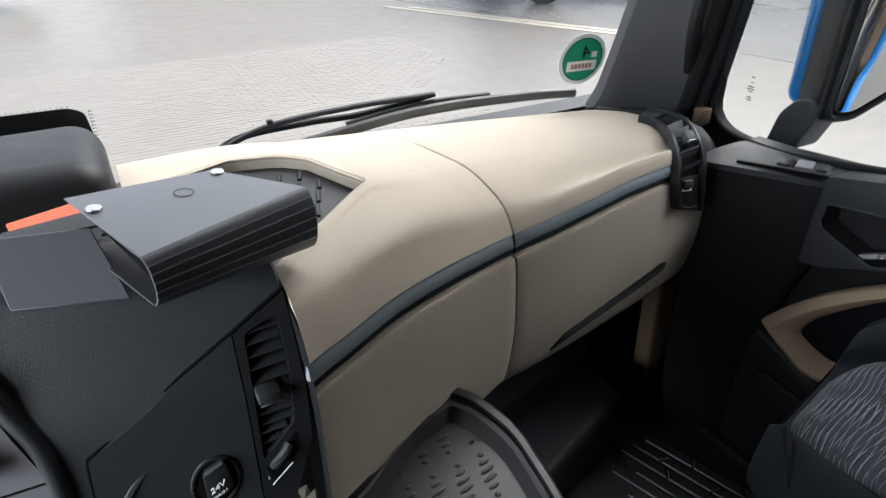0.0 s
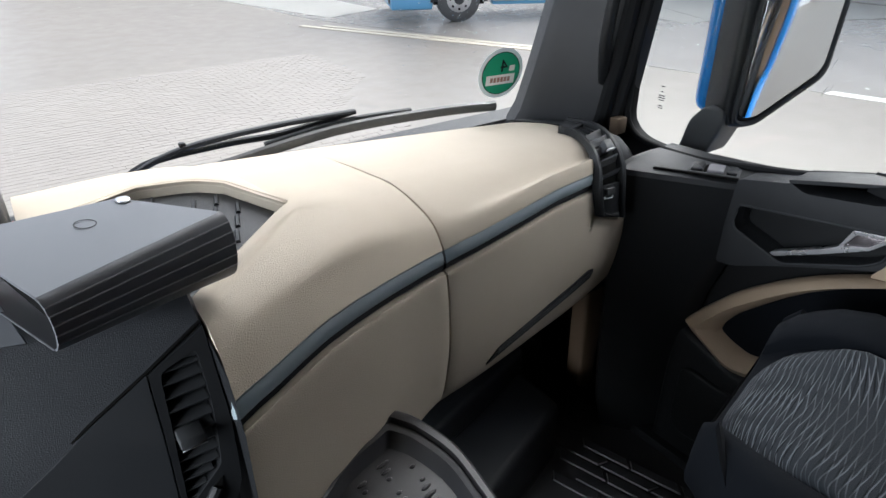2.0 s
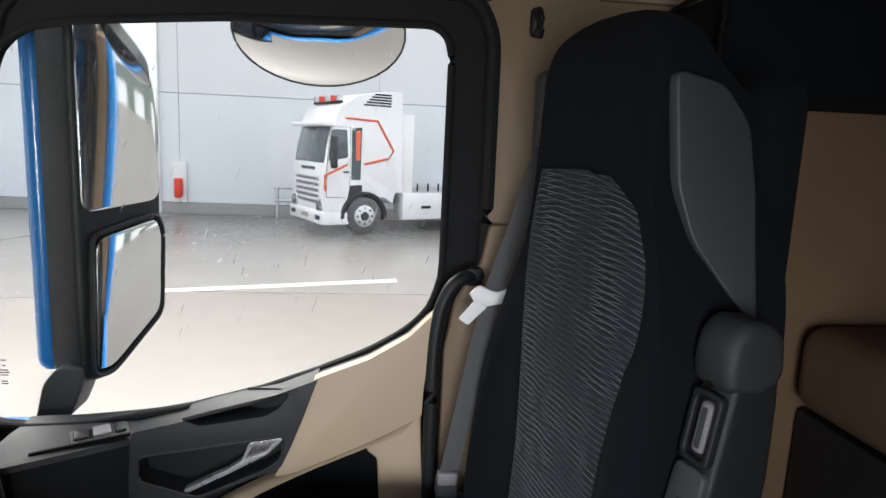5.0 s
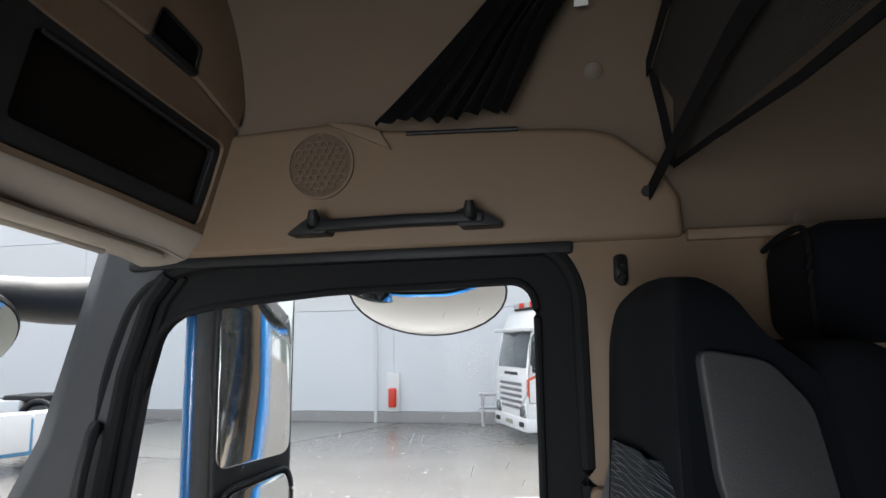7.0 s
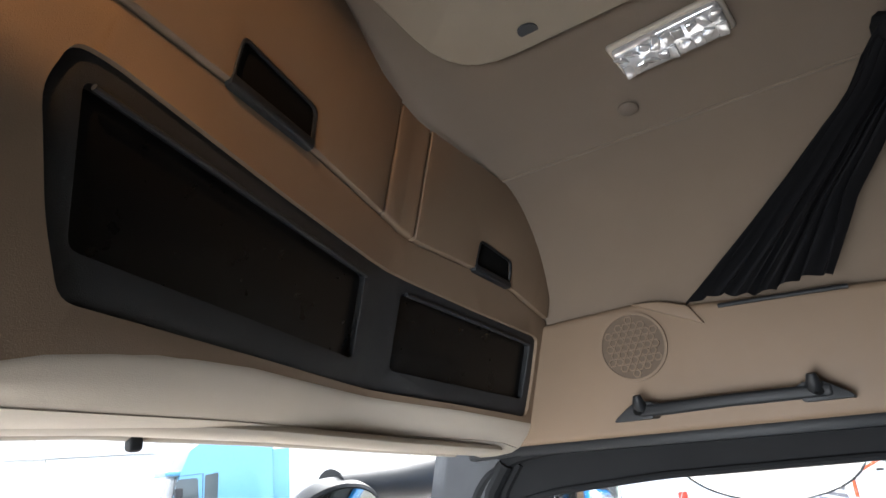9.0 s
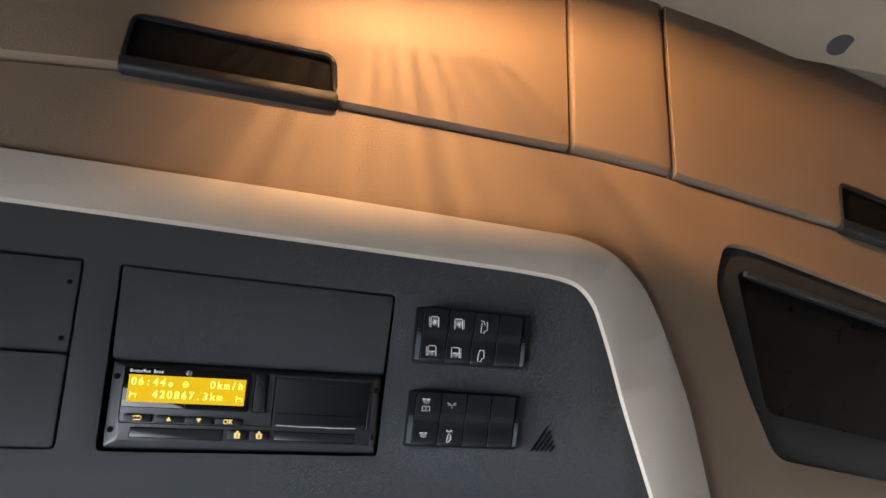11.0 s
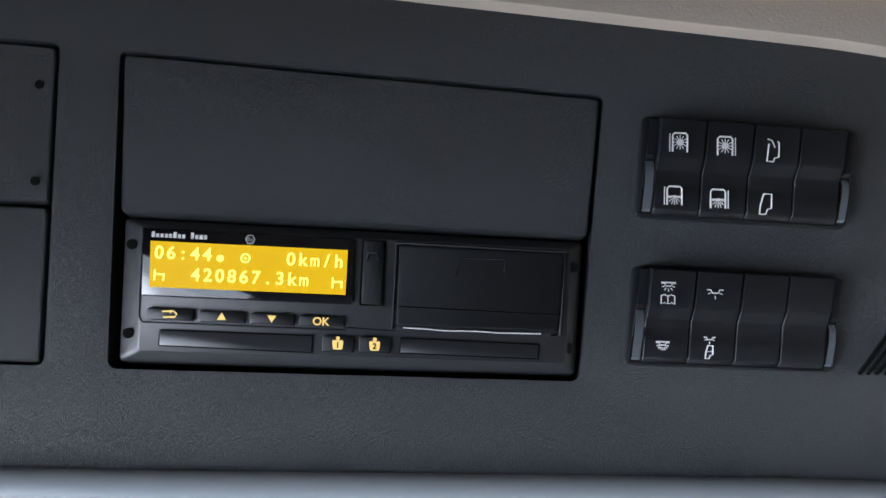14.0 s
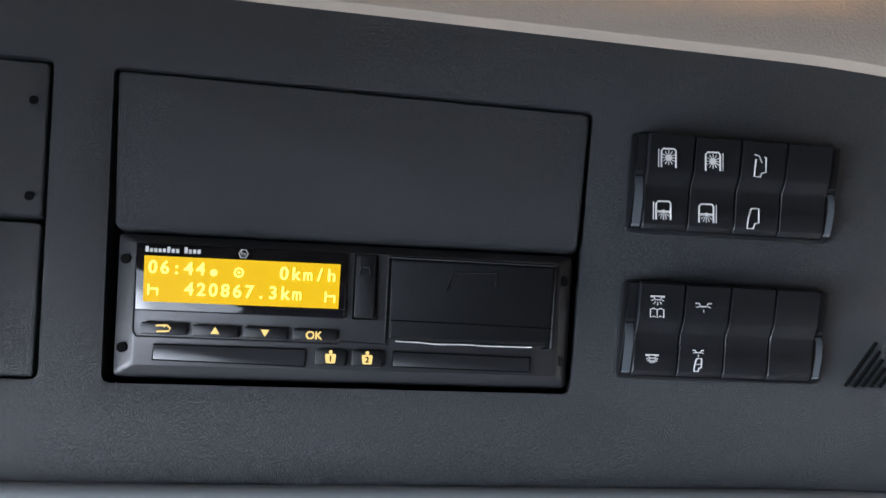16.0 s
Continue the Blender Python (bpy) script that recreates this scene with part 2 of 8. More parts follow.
ORANGE = material("orange_card", (0.75, 0.12, 0.04), 0.6, vary=0.08)
WHITE = material("white_print", (0.8, 0.8, 0.78), 0.5, vary=0.02)
# Near-black that puts shade into holes, gaps and recesses; also joints and small marks.
VOID = material("shade_and_joint_black", (0.006, 0.006, 0.006), 0.8, vary=0.2, spec=0.05)
GLASS = glass_material("window_glass", (0.95, 0.96, 0.955), 0.12)
MIRROR = material("mirror_glass", (0.62, 0.64, 0.65), 0.02, metal=1.0, vary=0.01)

# ---- outside: ground and hall ----
def flat_xyz(u, v, w):
    return (u, v, w)


def door_yz(u, v, w):
    return (w, u, v)


def front_xz(u, v, w):
    return (u, w, v)


def yard_material():
    """Damp concrete: broad wet and dry patches, small stains, fine grit."""
    mat = material("wet_concrete", (0.150, 0.135, 0.118), 0.38, grain=0.6, grain_scale=30, vary=0.10, vary_scale=0.5)
    nt = mat.node_tree
    N, K = nt.nodes, nt.links
    bs = N["Principled BSDF"]
    out = bs.inputs["Base Color"].links[0].from_socket
    co = N.new("ShaderNodeTexCoord")
    for scale, lo, hi, amount, tone, dist in ((0.16, 0.50, 0.66, 0.35, (0.135, 0.12, 0.107, 1), 1.2), (0.9, 0.57, 0.68, 0.3, (0.15, 0.135, 0.12, 1), 2.0), (2.6, 0.62, 0.70, 0.5, (0.11, 0.10, 0.095, 1), 0.5), (0.35, 0.58, 0.72, 0.35, (0.24, 0.19, 0.165, 1), 1.0), (9.0, 0.64, 0.72, 0.5, (0.12, 0.11, 0.105, 1), 0.3)):
        n = N.new("ShaderNodeTexNoise")
        n.inputs["Scale"].default_value, n.inputs["Detail"].default_value, n.inputs["Roughness"].default_value, n.inputs["Distortion"].default_value = scale, 7, 0.62, dist
        K.new(co.outputs["Object"], n.inputs["Vector"])
        r = N.new("ShaderNodeMapRange")
        r.inputs["From Min"].default_value, r.inputs["From Max"].default_value, r.inputs["To Max"].default_value = lo, hi, amount
        K.new(n.outputs["Fac"], r.inputs["Value"])
        m = N.new("ShaderNodeMix")
        m.data_type = "RGBA"
        m.inputs["B"].default_value = tone
        K.new(r.outputs["Result"], m.inputs["Factor"]), K.new(out, m.inputs["A"])
        out = m.outputs["Result"]
    K.new(out, bs.inputs["Base Color"])
    return mat


GROUND_MAT = yard_material()
WALL_MAT = material("grey_cladding", (0.76, 0.78, 0.80), 0.5, grain=0.1, grain_scale=20, vary=0.04, vary_scale=0.6)
b = bmesh.new()
bmesh.ops.create_grid(b, x_segments=60, y_segments=60, size=300)
bmesh.ops.translate(b, verts=b.verts, vec=(0, 0, GROUND))
setting("ground", b, GROUND_MAT, "wet grey concrete yard with faded paint lines", "ground")

# ---- cab shell ----
# floor, with the raised step on which the seats stand
setting("floor", box((-1.15, -1.2, FLOOR - 0.06), (1.16, 1.2, FLOOR - 0.012), 0.0), RUBBER, "dark cab floor under the rubber mats", "floor")

# roof arch: half outline (x, z), mirrored
ROOF = [(0.0, 1.985), (0.2, 1.978), (0.4, 1.957), (0.55, 1.933), (0.72, 1.905), (0.86, 1.868), (0.935, 1.828), (1.0, 1.768), (1.045, 1.705), (1.066, 1.657), (1.08, 1.60), (1.0845, 1.52), (1.087, 1.447)]


def roof_z(x):
    return lerp([p[0] for p in ROOF], [p[1] for p in ROOF], abs(x))


half = [(p[0], p[1]) for p in ROOF]
arch = [(-x, z) for x, z in reversed(half[1:])] + half
HX0, HX1, HY0, HY1 = -0.52, 0.52, -0.20, 0.41     # roof hatch opening
rows = []
ys = [-1.2, -0.9, -0.6, -0.4, HY0, -0.1, 0.0, 0.1, 0.2, 0.3, HY1, 0.45, 0.55, 0.66]
arch_s = smooth_line([(x, 0, z) for x, z in arch], 4)
b = bmesh.new()
vs = [[b.verts.new((p.x, y, p.z)) for p in arch_s] for y in ys]
for i in range(len(ys) - 1):
    for j in range(len(arch_s) - 1):
        xm, ym = (arch_s[j].x + arch_s[j + 1].x) / 2, (ys[i] + ys[i + 1]) / 2
        if HX0 < xm < HX1 and HY0 < ym < HY1:
            continue
        b.faces.new((vs[i][j], vs[i][j + 1], vs[i + 1][j + 1], vs[i + 1][j]))
bmesh.ops.recalc_face_normals(b, faces=b.faces)
if sum(f.normal.z for f in b.faces) < 0:
    bmesh.ops.reverse_faces(b, faces=b.faces)
bmesh.ops.solidify(b, geom=b.faces[:], thickness=-0.03)
assert max(v.co.z for v in b.verts) > 2.0, "ceiling thickness"
bmesh.ops.recalc_face_normals(b, faces=b.faces)
setting("ceiling", b, HEADLINER, "beige cloth headliner arched over the cab", "ceiling")

# outer shell of the cab: back wall, driver's side, roof skin
BLUE = material("blue_paint", (0.018, 0.19, 0.52), 0.25, vary=0.03, coat=0.6)
setting("wall_back", box((-1.13, -1.25, FLOOR), (1.13, -1.2, 2.0), 0.0), TAN, "tan padded rear wall of the cab", "wall")
b = slab([(-1.25, FLOOR), (0.05, FLOOR), (0.05, 1.44), (0.80, 1.42), (0.93, 0.74), (0.93, FLOOR), (1.2, FLOOR), (1.2, 0.745), (0.93, 1.5), (-1.25, 1.66)], door_yz, -1.16, -1.08, 0.0)
setting("wall_driver_side", b, TAN, "tan trimmed driver's side wall with its doorway", "wall")
b = box((-1.19, -1.3, 2.03), (1.19, 0.75, 2.06), 0.02)
setting("roof_skin", b, BLUE, "blue painted cab roof", "roof")

# side wall behind the door, passenger side
b = slab([(-0.36, 1.454), (0.05, 1.454), (0.056, 1.437), (0.075, 1.437), (0.045, 1.36), (0.045, 0.55), (0.09, FLOOR), (-0.36, FLOOR)], door_yz, 1.065, 1.15, 0.006)
setting("wall_passenger_side", b, TAN, "tan cab side wall behind the door", "wall")
b = slab(round_poly([(0.104, 0.42), (0.104, 0.90), (0.088, 0.98), (0.050, 1.04), (0.040, 1.10), (-0.08, 1.10), (-0.08, 0.42)], 0.01, 3), door_yz, 1.044, 1.064, 0.005, 2)
setting("pillar_rear", b, TAN, "tan trim of the rear door pillar", "pillar")
BROWN = material("brown_felt", (0.155, 0.099, 0.063), 0.95, grain=0.6, grain_scale=900, vary=0.2, spec=0.1)
setting("wall_sleeper_side", box((1.068, -1.2, FLOOR), (1.15, -0.362, 1.454), 0.006), BROWN, "brown felt side wall of the sleeper", "wall")
setting("wall_front_corner", box((1.085, 0.925, FLOOR - 0.06), (1.15, 1.13, 0.745), 0.0), BLACK, "black corner wall beside the footwell", "wall")
b = box((1.151, -1.3, -0.3), (1.19, 0.05, 2.03), 0.01)
setting("outer_skin", b, BLUE, "blue painted outer skin of the cab", "wall")

# ---- door with its window ----
WIN = [(0.832, 0.79), (0.80, 0.766), (0.74, 0.76), (0.66, 0.763), (0.506, 0.79), (0.4, 0.817), (0.303, 0.852), (0.22, 0.886), (0.16, 0.922),
       (0.125, 0.958), (0.108, 1.01), (0.107, 1.35), (0.114, 1.378), (0.135, 1.393), (0.44, 1.385), (0.64, 1.368), (0.715, 1.353), (0.75, 1.325),
       (0.776, 1.23), (0.808, 1.07), (0.832, 0.9)]
OUT = [(0.93, FLOOR), (0.93, 0.74), (0.895, 0.9), (0.85, 1.15), (0.83, 1.27), (0.79, 1.38), (0.72, 1.43), (0.6, 1.445), (0.13, 1.452), (0.07, 1.432), (0.045, 1.38),
       (0.043, 1.1), (0.05, 0.7), (0.09, 0.4), (0.1, FLOOR)]
door = thing("door_1", (1.1, 0.5, FLOOR), "beige and charcoal truck door with chrome handle", "door", kind="structure")
part("frame", slab(round_poly(OUT, 0.045, 4), door_yz, 1.078, 1.104, 0.008, 3, holes=[round_poly(WIN, 0.02, 2)]), FELT, door, "black window frame and inner door skin")
part("outer_panel", slab([(0.93, -0.2), (0.93, 0.73), (0.05, 0.73), (0.05, -0.2)], door_yz, 1.152, 1.19, 0.008), BLUE, door, "blue painted outside")
pane = part("pane", slab([(0.5 + (u - 0.5) * 1.03, 1.08 + (v - 1.08) * 1.03) for u, v in WIN], door_yz, 1.094, 1.098, 0.0), GLASS, door, "clear side glass with rain on it")
pane.visible_shadow = False
# rubber seal along the opening
seal = [(1.076, u, v) for u, v in round_poly(WIN, 0.02, 2)]
part("window_seal", tube(seal + [seal[0]], 0.006, 8), FELT, door)
# outer door seal
part("door_seal", tube([(1.068, u, v) for u, v in round_poly(OUT, 0.045, 4)[4:-6]], 0.012, 8), FELT, door)

# ledge with the window switches, and the dark front lower panel
def ledge_rows():
    rows = []
    for y, x0, lean in ((0.748, 1.03, 0.0), (0.745, 0.98, 0.0), (0.737, 0.945, 0.0), (0.72, 0.931, 0.0), (0.67, 0.961, 0.1), (0.62, 0.992, 0.45), (0.575, 1.02, 0.9), (0.563, 1.03, 1.0), (0.558, 1.055, 1.0)):
        zt, zo = 0.765, lerp([0.5, 0.57, 0.66, 0.74], [0.784, 0.774, 0.765, 0.762], y)
        prof = [(1.105, zo + 0.004), (max(1.075, x0 + 0.013), zo + 0.002), (x0 + 0.012, zt + 0.001), (x0 + 0.004, zt - 0.001), (x0, zt - 0.009), (x0 + 0.002, 0.70), (x0 + 0.004, 0.63), (x0 + 0.008, 0.54), (x0 + 0.016, 0.38), (x0 + 0.03, 0.26), (x0 + 0.05, FLOOR)]
        rows.append([(min(x, 1.105), y + lean * lerp([0.25, 0.38, 0.506, 0.6, 0.66], [0.07, 0.065, 0.05, 0.02, 0.0], z), z) for x, z in prof])
    return rows


# One moulding in two tones: the ledge's lighter grey holds the sky's sheen.
part("switch_ledge", grid([r[:5] for r in ledge_rows()]), DARK, door, "ledge with window switches, sky sheen in its lighter grey")
part("front_panel", grid([r[4:] for r in ledge_rows()]), BLACK, door, "black lower front panel")


def ledge(u, v, w):
    """On the ledge: along its edge, across towards the glass, up."""
    return (0.972 + 0.424 * u + 0.906 * v, 0.687 - 0.906 * u + 0.424 * v, 0.7655 + 0.03 * u + w)


def ledge_rect(u0, u1, v0, v1, r=0.003):
    return round_poly([(u0, v0), (u1, v0), (u1, v1), (u0, v1)], r, 3)


plate = part("switch_plate", slab(ledge_rect(0.050, 0.128, 0.002, 0.046), ledge, 0.0, 0.005, 0.0015, 2), DARK, door, "dark window switch plate")
part("groove", slab(ledge_rect(0.0, 0.128, -0.001, 0.004, 0.001), ledge, 0.0, 0.004, 0.0005, 1), VOID, door)
for u0, u1, m_ in ((0.055, 0.074, BLACK), (0.080, 0.104, LILAC), (0.109, 0.124, BLACK)):
    part("switch", slab(ledge_rect(u0, u1, 0.008, 0.040), ledge, 0.004, 0.0095, 0.0025, 2), m_, plate, "grey rocker" if m_ is LILAC else "black rocker")
part("switch_well", slab(ledge_rect(0.075, 0.0795, 0.008, 0.040, 0.001), ledge, 0.004, 0.0056, 0.0, 1), VOID, plate)
# dark upper trim with grip
UP = [(0.57, 0.775), (0.506, 0.790), (0.4, 0.818), (0.303, 0.856), (0.296, 0.860), (0.318, 0.796), (0.338, 0.745), (0.352, 0.714), (0.40, 0.696), (0.485, 0.661), (0.544, 0.634), (0.575, 0.628), (0.575, 0.70)]
GRIP = round_poly([(0.500, 0.797), (0.47, 0.785), (0.375, 0.800), (0.352, 0.814), (0.336, 0.838), (0.36, 0.834), (0.43, 0.816)], 0.008)
POCKET = round_poly([(0.560, 0.736), (0.345, 0.768), (0.351, 0.729), (0.372, 0.713), (0.476, 0.669), (0.560, 0.697)], 0.010)
part("upper_trim", slab(round_poly(UP, 0.008, 3), door_yz, 1.022, 1.085, 0.006, 3, holes=[GRIP, POCKET]), DARK, door, "dark grey upper trim with grip recess")
# Near-black sheet closing the grip hole, its shade put into the colour.
part("grip_recess_shade", slab(GRIP, door_yz, 1.078, 1.084, 0.0), VOID, door)
part("grip_slope", grid([[(1.076, 0.415, 0.795), (1.076, 0.41, 0.825)], [(1.050, 0.375, 0.798), (1.048, 0.365, 0.835)], [(1.026, 0.345, 0.806), (1.026, 0.334, 0.842)]]), DARK, door, "sloping end of the grip")
part("handle_recess", slab(POCKET, door_yz, 1.066, 1.073, 0.0), BLACK, door)
part("recess_lip", tube([(1.0225, u, v) for u, v in POCKET] + [(1.0225, *POCKET[0])], 0.0022, 6), DARK, door)
# chrome opener
SATIN = material("satin_chrome", (0.66, 0.66, 0.68), 0.28, metal=0.75, vary=0.03)
hb = slab(round_poly([(0.498, 0.678), (0.43, 0.712), (0.411, 0.725), (0.398, 0.756), (0.348, 0.764), (0.351, 0.757), (0.372, 0.735), (0.43, 0.704), (0.497, 0.671)], 0.003, 3), door_yz, 1.028, 1.044, 0.003, 2, holes=[round_poly([(0.406, 0.727), (0.394, 0.750), (0.358, 0.757), (0.376, 0.737)], 0.003, 2)])
part("opener", hb, SATIN, door, "chrome edged door opener lever")
part("opener_plate", slab(round_poly([(0.409, 0.724), (0.396, 0.752), (0.355, 0.759), (0.374, 0.734)], 0.003, 2), door_yz, 1.033, 1.040, 0.001), material("smoked_chrome", (0.22, 0.20, 0.21), 0.25, metal=0.8, vary=0.05), door, "smoked inlay of the opener")
# beige trim: smooth upper field, ridged arch below it, rear post
part("beige_trim", slab(round_poly([(0.303, 0.858), (0.22, 0.890), (0.16, 0.926), (0.123, 0.963), (0.106, 1.0), (0.098, 1.0), (0.116, 0.975), (0.127, 0.93), (0.135, 0.835), (0.136, 0.797), (0.21, 0.758), (0.33, 0.706), (0.362, 0.700), (0.352, 0.716), (0.338, 0.747), (0.32, 0.797)], 0.006, 3), door_yz, 1.024, 1.046, 0.008, 4), BEIGE_SOFT, door, "beige moulded upper door trim")
part("sill_seal", slab(round_poly([(0.303, 0.853), (0.22, 0.885), (0.16, 0.921), (0.123, 0.958), (0.12, 0.90), (0.30, 0.80)], 0.006, 3), door_yz, 1.046, 1.082, 0.004, 3), DARK, door, "dark window sill seal")
part("rear_post", slab(round_poly([(0.137, 0.80), (0.215, 0.762), (0.222, 0.735), (0.203, 0.722), (0.197, 0.62), (0.19, 0.44), (0.118, 0.44), (0.126, 0.62)], 0.008, 3), door_yz, 1.036, 1.082, 0.006, 3), BEIGE_SOFT, door, "beige rear edge of the door trim")
ARCH_O = [(0.137, 0.797), (0.21, 0.759), (0.33, 0.707), (0.437, 0.654), (0.524, 0.590), (0.576, 0.535), (0.612, 0.489), (0.610, 0.478), (0.565, 0.452), (0.508, 0.431), (0.417, 0.458), (0.30, 0.485), (0.16, 0.50)]
ARCH_I = [(0.195, 0.742), (0.225, 0.735), (0.328, 0.691), (0.435, 0.627), (0.524, 0.542), (0.549, 0.508), (0.556, 0.490), (0.553, 0.483), (0.530, 0.473), (0.497, 0.466), (0.417, 0.492), (0.30, 0.515), (0.19, 0.53)]
arch_rows = []
for x_, k_ in ((1.060, 0.0), (1.040, 0.01), (1.034, 0.12), (1.026, 0.42), (1.024, 0.50), (1.028, 0.60), (1.050, 0.95), (1.066, 1.0)):
    arch_rows.append([(x_, p.x, p.y) for p in smooth_line([(o[0] * (1 - k_) + i_[0] * k_, o[1] * (1 - k_) + i_[1] * k_, 0) for o, i_ in zip(ARCH_O, ARCH_I)], 4)])
part("armrest_arch", grid(arch_rows), BEIGE_SOFT, door, "beige ridged armrest arch")
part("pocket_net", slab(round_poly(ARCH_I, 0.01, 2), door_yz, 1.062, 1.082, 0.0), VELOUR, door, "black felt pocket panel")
# lower black panel and sill
part("lower_panel", slab([(0.635, FLOOR), (0.635, 0.47), (0.565, 0.450), (0.508, 0.428), (0.40, 0.455), (0.1, 0.50), (0.1, FLOOR)], door_yz, 1.038, 1.08, 0.012, 3), BLACK, door, "black lower door panel")
part("speaker_cover", slab(round_poly([(0.60, 0.24), (0.60, 0.40), (0.52, 0.385), (0.40, 0.40), (0.38, 0.26)], 0.04, 4), door_yz, 1.030, 1.045, 0.006, 3), BLACK, door, "black bulged lower cover")
setting("sill", box((1.02, 0.08, FLOOR - 0.012), (1.09, 0.93, FLOOR + 0.018), 0.006), BLACK, "black plastic door sill", "sill")

# ---- passenger dashboard ----
FX = [0.12, 0.213, 0.25, 0.28, 0.31, 0.35, 0.39, 0.43, 0.495, 0.56, 0.633, 0.72, 0.81, 0.93, 0.99]
FY = [0.42, 0.480, 0.499, 0.515, 0.530, 0.549, 0.567, 0.584, 0.606, 0.618, 0.634, 0.655, 0.677, 0.712, 0.732]
STRIP_X = [0.2, 0.31, 0.35, 0.39, 0.43, 0.495, 0.6, 0.72, 0.81, 0.93]
STRIP_Z = [0.820, 0.8215, 0.818, 0.813, 0.807, 0.801, 0.802, 0.801, 0.794, 0.776]
FACE_LINE = smooth_line([(x, y, 0) for x, y in zip(FX, FY)], 10)


def face_y(x):
    return lerp([p.x for p in FACE_LINE], [p.y for p in FACE_LINE], x)


def ws_y(x, z):
    """The windscreen's inner face."""
    return 1.085 - 0.075 * x * x - 0.2 * (z - 0.78)


def dash_profile(x):
    """Outline (y, z) of the dashboard at x, from the windscreen over the crest to the lower edge."""
    f = face_y(x)
    zc = lerp([0.2, 0.35, 0.495, 0.7, 0.93], [0.878, 0.866, 0.846, 0.825, 0.803], x)
    yc = f + lerp([0.2, 0.5, 0.93], [0.075, 0.10, 0.095], x)
    zs = lerp(STRIP_X, STRIP_Z, x)
    zb = lerp([0.2, 0.495, 0.93], [0.54, 0.572, 0.545], x)
    yw = ws_y(x, 0.79) + 0.005
    zw = lerp([0.2, 0.5, 0.93], [0.80, 0.787, 0.768], x)
    pts = [(yw, zw - 0.02), (yw - 0.015, zw), (yw * 0.5 + yc * 0.5, zw * 0.38 + zc * 0.62 + 0.003), (yc + 0.04, zc - 0.001), (yc, zc), (yc - 0.035, zc - 0.005),
           (f + 0.033, zc - 0.014), (f + 0.016, zs + 0.018), (f + 0.004, zs + 0.001)]
    low = [(f + 0.008, zs - 0.0255), (f + 0.001, zs - 0.0262), (f - 0.0035, zs - 0.0310), (f - 0.008, zs - 0.07), (f - 0.009, zs - 0.13), (f + 0.001, zb + 0.035), (f + 0.012, zb + 0.005), (f + 0.035, zb - 0.012), (f + 0.12, zb - 0.02)]
    return pts, low


def dash_rows(x0, x1, n, which):
    rows = []
    for i in range(n + 1):
        x = x0 + (x1 - x0) * i / n
        upper, low = dash_profile(x)
        p = upper if which == 0 else low
        s = smooth_line([(x, y, z) for y, z in p], 4)
        rows.append([tuple(q) for q in s])
    return rows


def shell(rows, t=0.012, r=0.004):
    """A moulded panel: its seen face runs through the rows, its thickness lies behind."""
    P = [[Vector(p) for p in row] for row in rows]
    n, m = len(P), len(P[0])
    b = bmesh.new()
    outer = [[b.verts.new(p) for p in row] for row in P]
    inner = []
    for i in range(n):
        row = []
        for k in range(m):
            du = P[min(i + 1, n - 1)][k] - P[max(i - 1, 0)][k]
            dv = P[i][min(k + 1, m - 1)] - P[i][max(k - 1, 0)]
            q = du.cross(dv)
            q = q.normalized() if q.length > 1e-9 else Vector((0, -1, 0))
            row.append(q)
        inner.append(row)
    total = sum((q for row in inner for q in row), Vector())
    sign = 1 if total.z * 0.5 - total.y > 0 else -1
    inner = [[b.verts.new(P[i][k] - inner[i][k] * t * sign) for k in range(m)] for i in range(n)]
    for i in range(n - 1):
        for k in range(m - 1):
            b.faces.new((outer[i][k], outer[i + 1][k], outer[i + 1][k + 1], outer[i][k + 1]))
            b.faces.new((inner[i][k], inner[i][k + 1], inner[i + 1][k + 1], inner[i + 1][k]))
    for i in range(n - 1):
        for k in (0, m - 1):
            b.faces.new((outer[i][k], outer[i + 1][k], inner[i + 1][k], inner[i][k]))
    for k in range(m - 1):
        for i in (0, n - 1):
            b.faces.new((outer[i][k], outer[i][k + 1], inner[i][k + 1], inner[i][k]))
    bmesh.ops.recalc_face_normals(b, faces=b.faces)
    if r:
        bevel(b, r, 2, 60)
    return b


SEAM = 0.495
dash = thing("dashboard", (0.55, 0.8, FLOOR), "beige leather-grained passenger dashboard with dark trim strip", "dashboard")


def crest(x):
    """From the top of the cover down to the trim strip: a raised rim along the sunk tray that melts into the plain crest."""
    f, (up, low) = face_y(x), dash_profile(x)
    zs = up[-1][1]
    yr = lerp([0.213, 0.352, 0.495], [0.568, 0.70, 0.735], x)
    rim_ = [(yr - 0.001, 0.8655), (yr - 0.006, 0.8695), (yr - 0.020, 0.869), (yr - 0.030, 0.8662), ((yr - 0.030 + f + 0.040) / 2, 0.8655), (f + 0.035, 0.8605), (f + 0.020, zs + 0.024), (f + 0.004, zs + 0.001)]
    zc, yc = up[4][1], up[4][0]
    plain = [(yc + 0.055, zc - 0.003), (yc + 0.04, zc - 0.001), (yc + 0.02, zc), (yc, zc), (yc - 0.03, zc - 0.004), (f + 0.033, zc - 0.014), (f + 0.016, zs + 0.018), (f + 0.004, zs + 0.001)]
    t = min(1.0, max(0.0, (x - 0.325) / 0.13))
    t = t * t * (3 - 2 * t)
    return [(a[0] * (1 - t) + c[0] * t, a[1] * (1 - t) + c[1] * t) for a, c in zip(rim_, plain)]


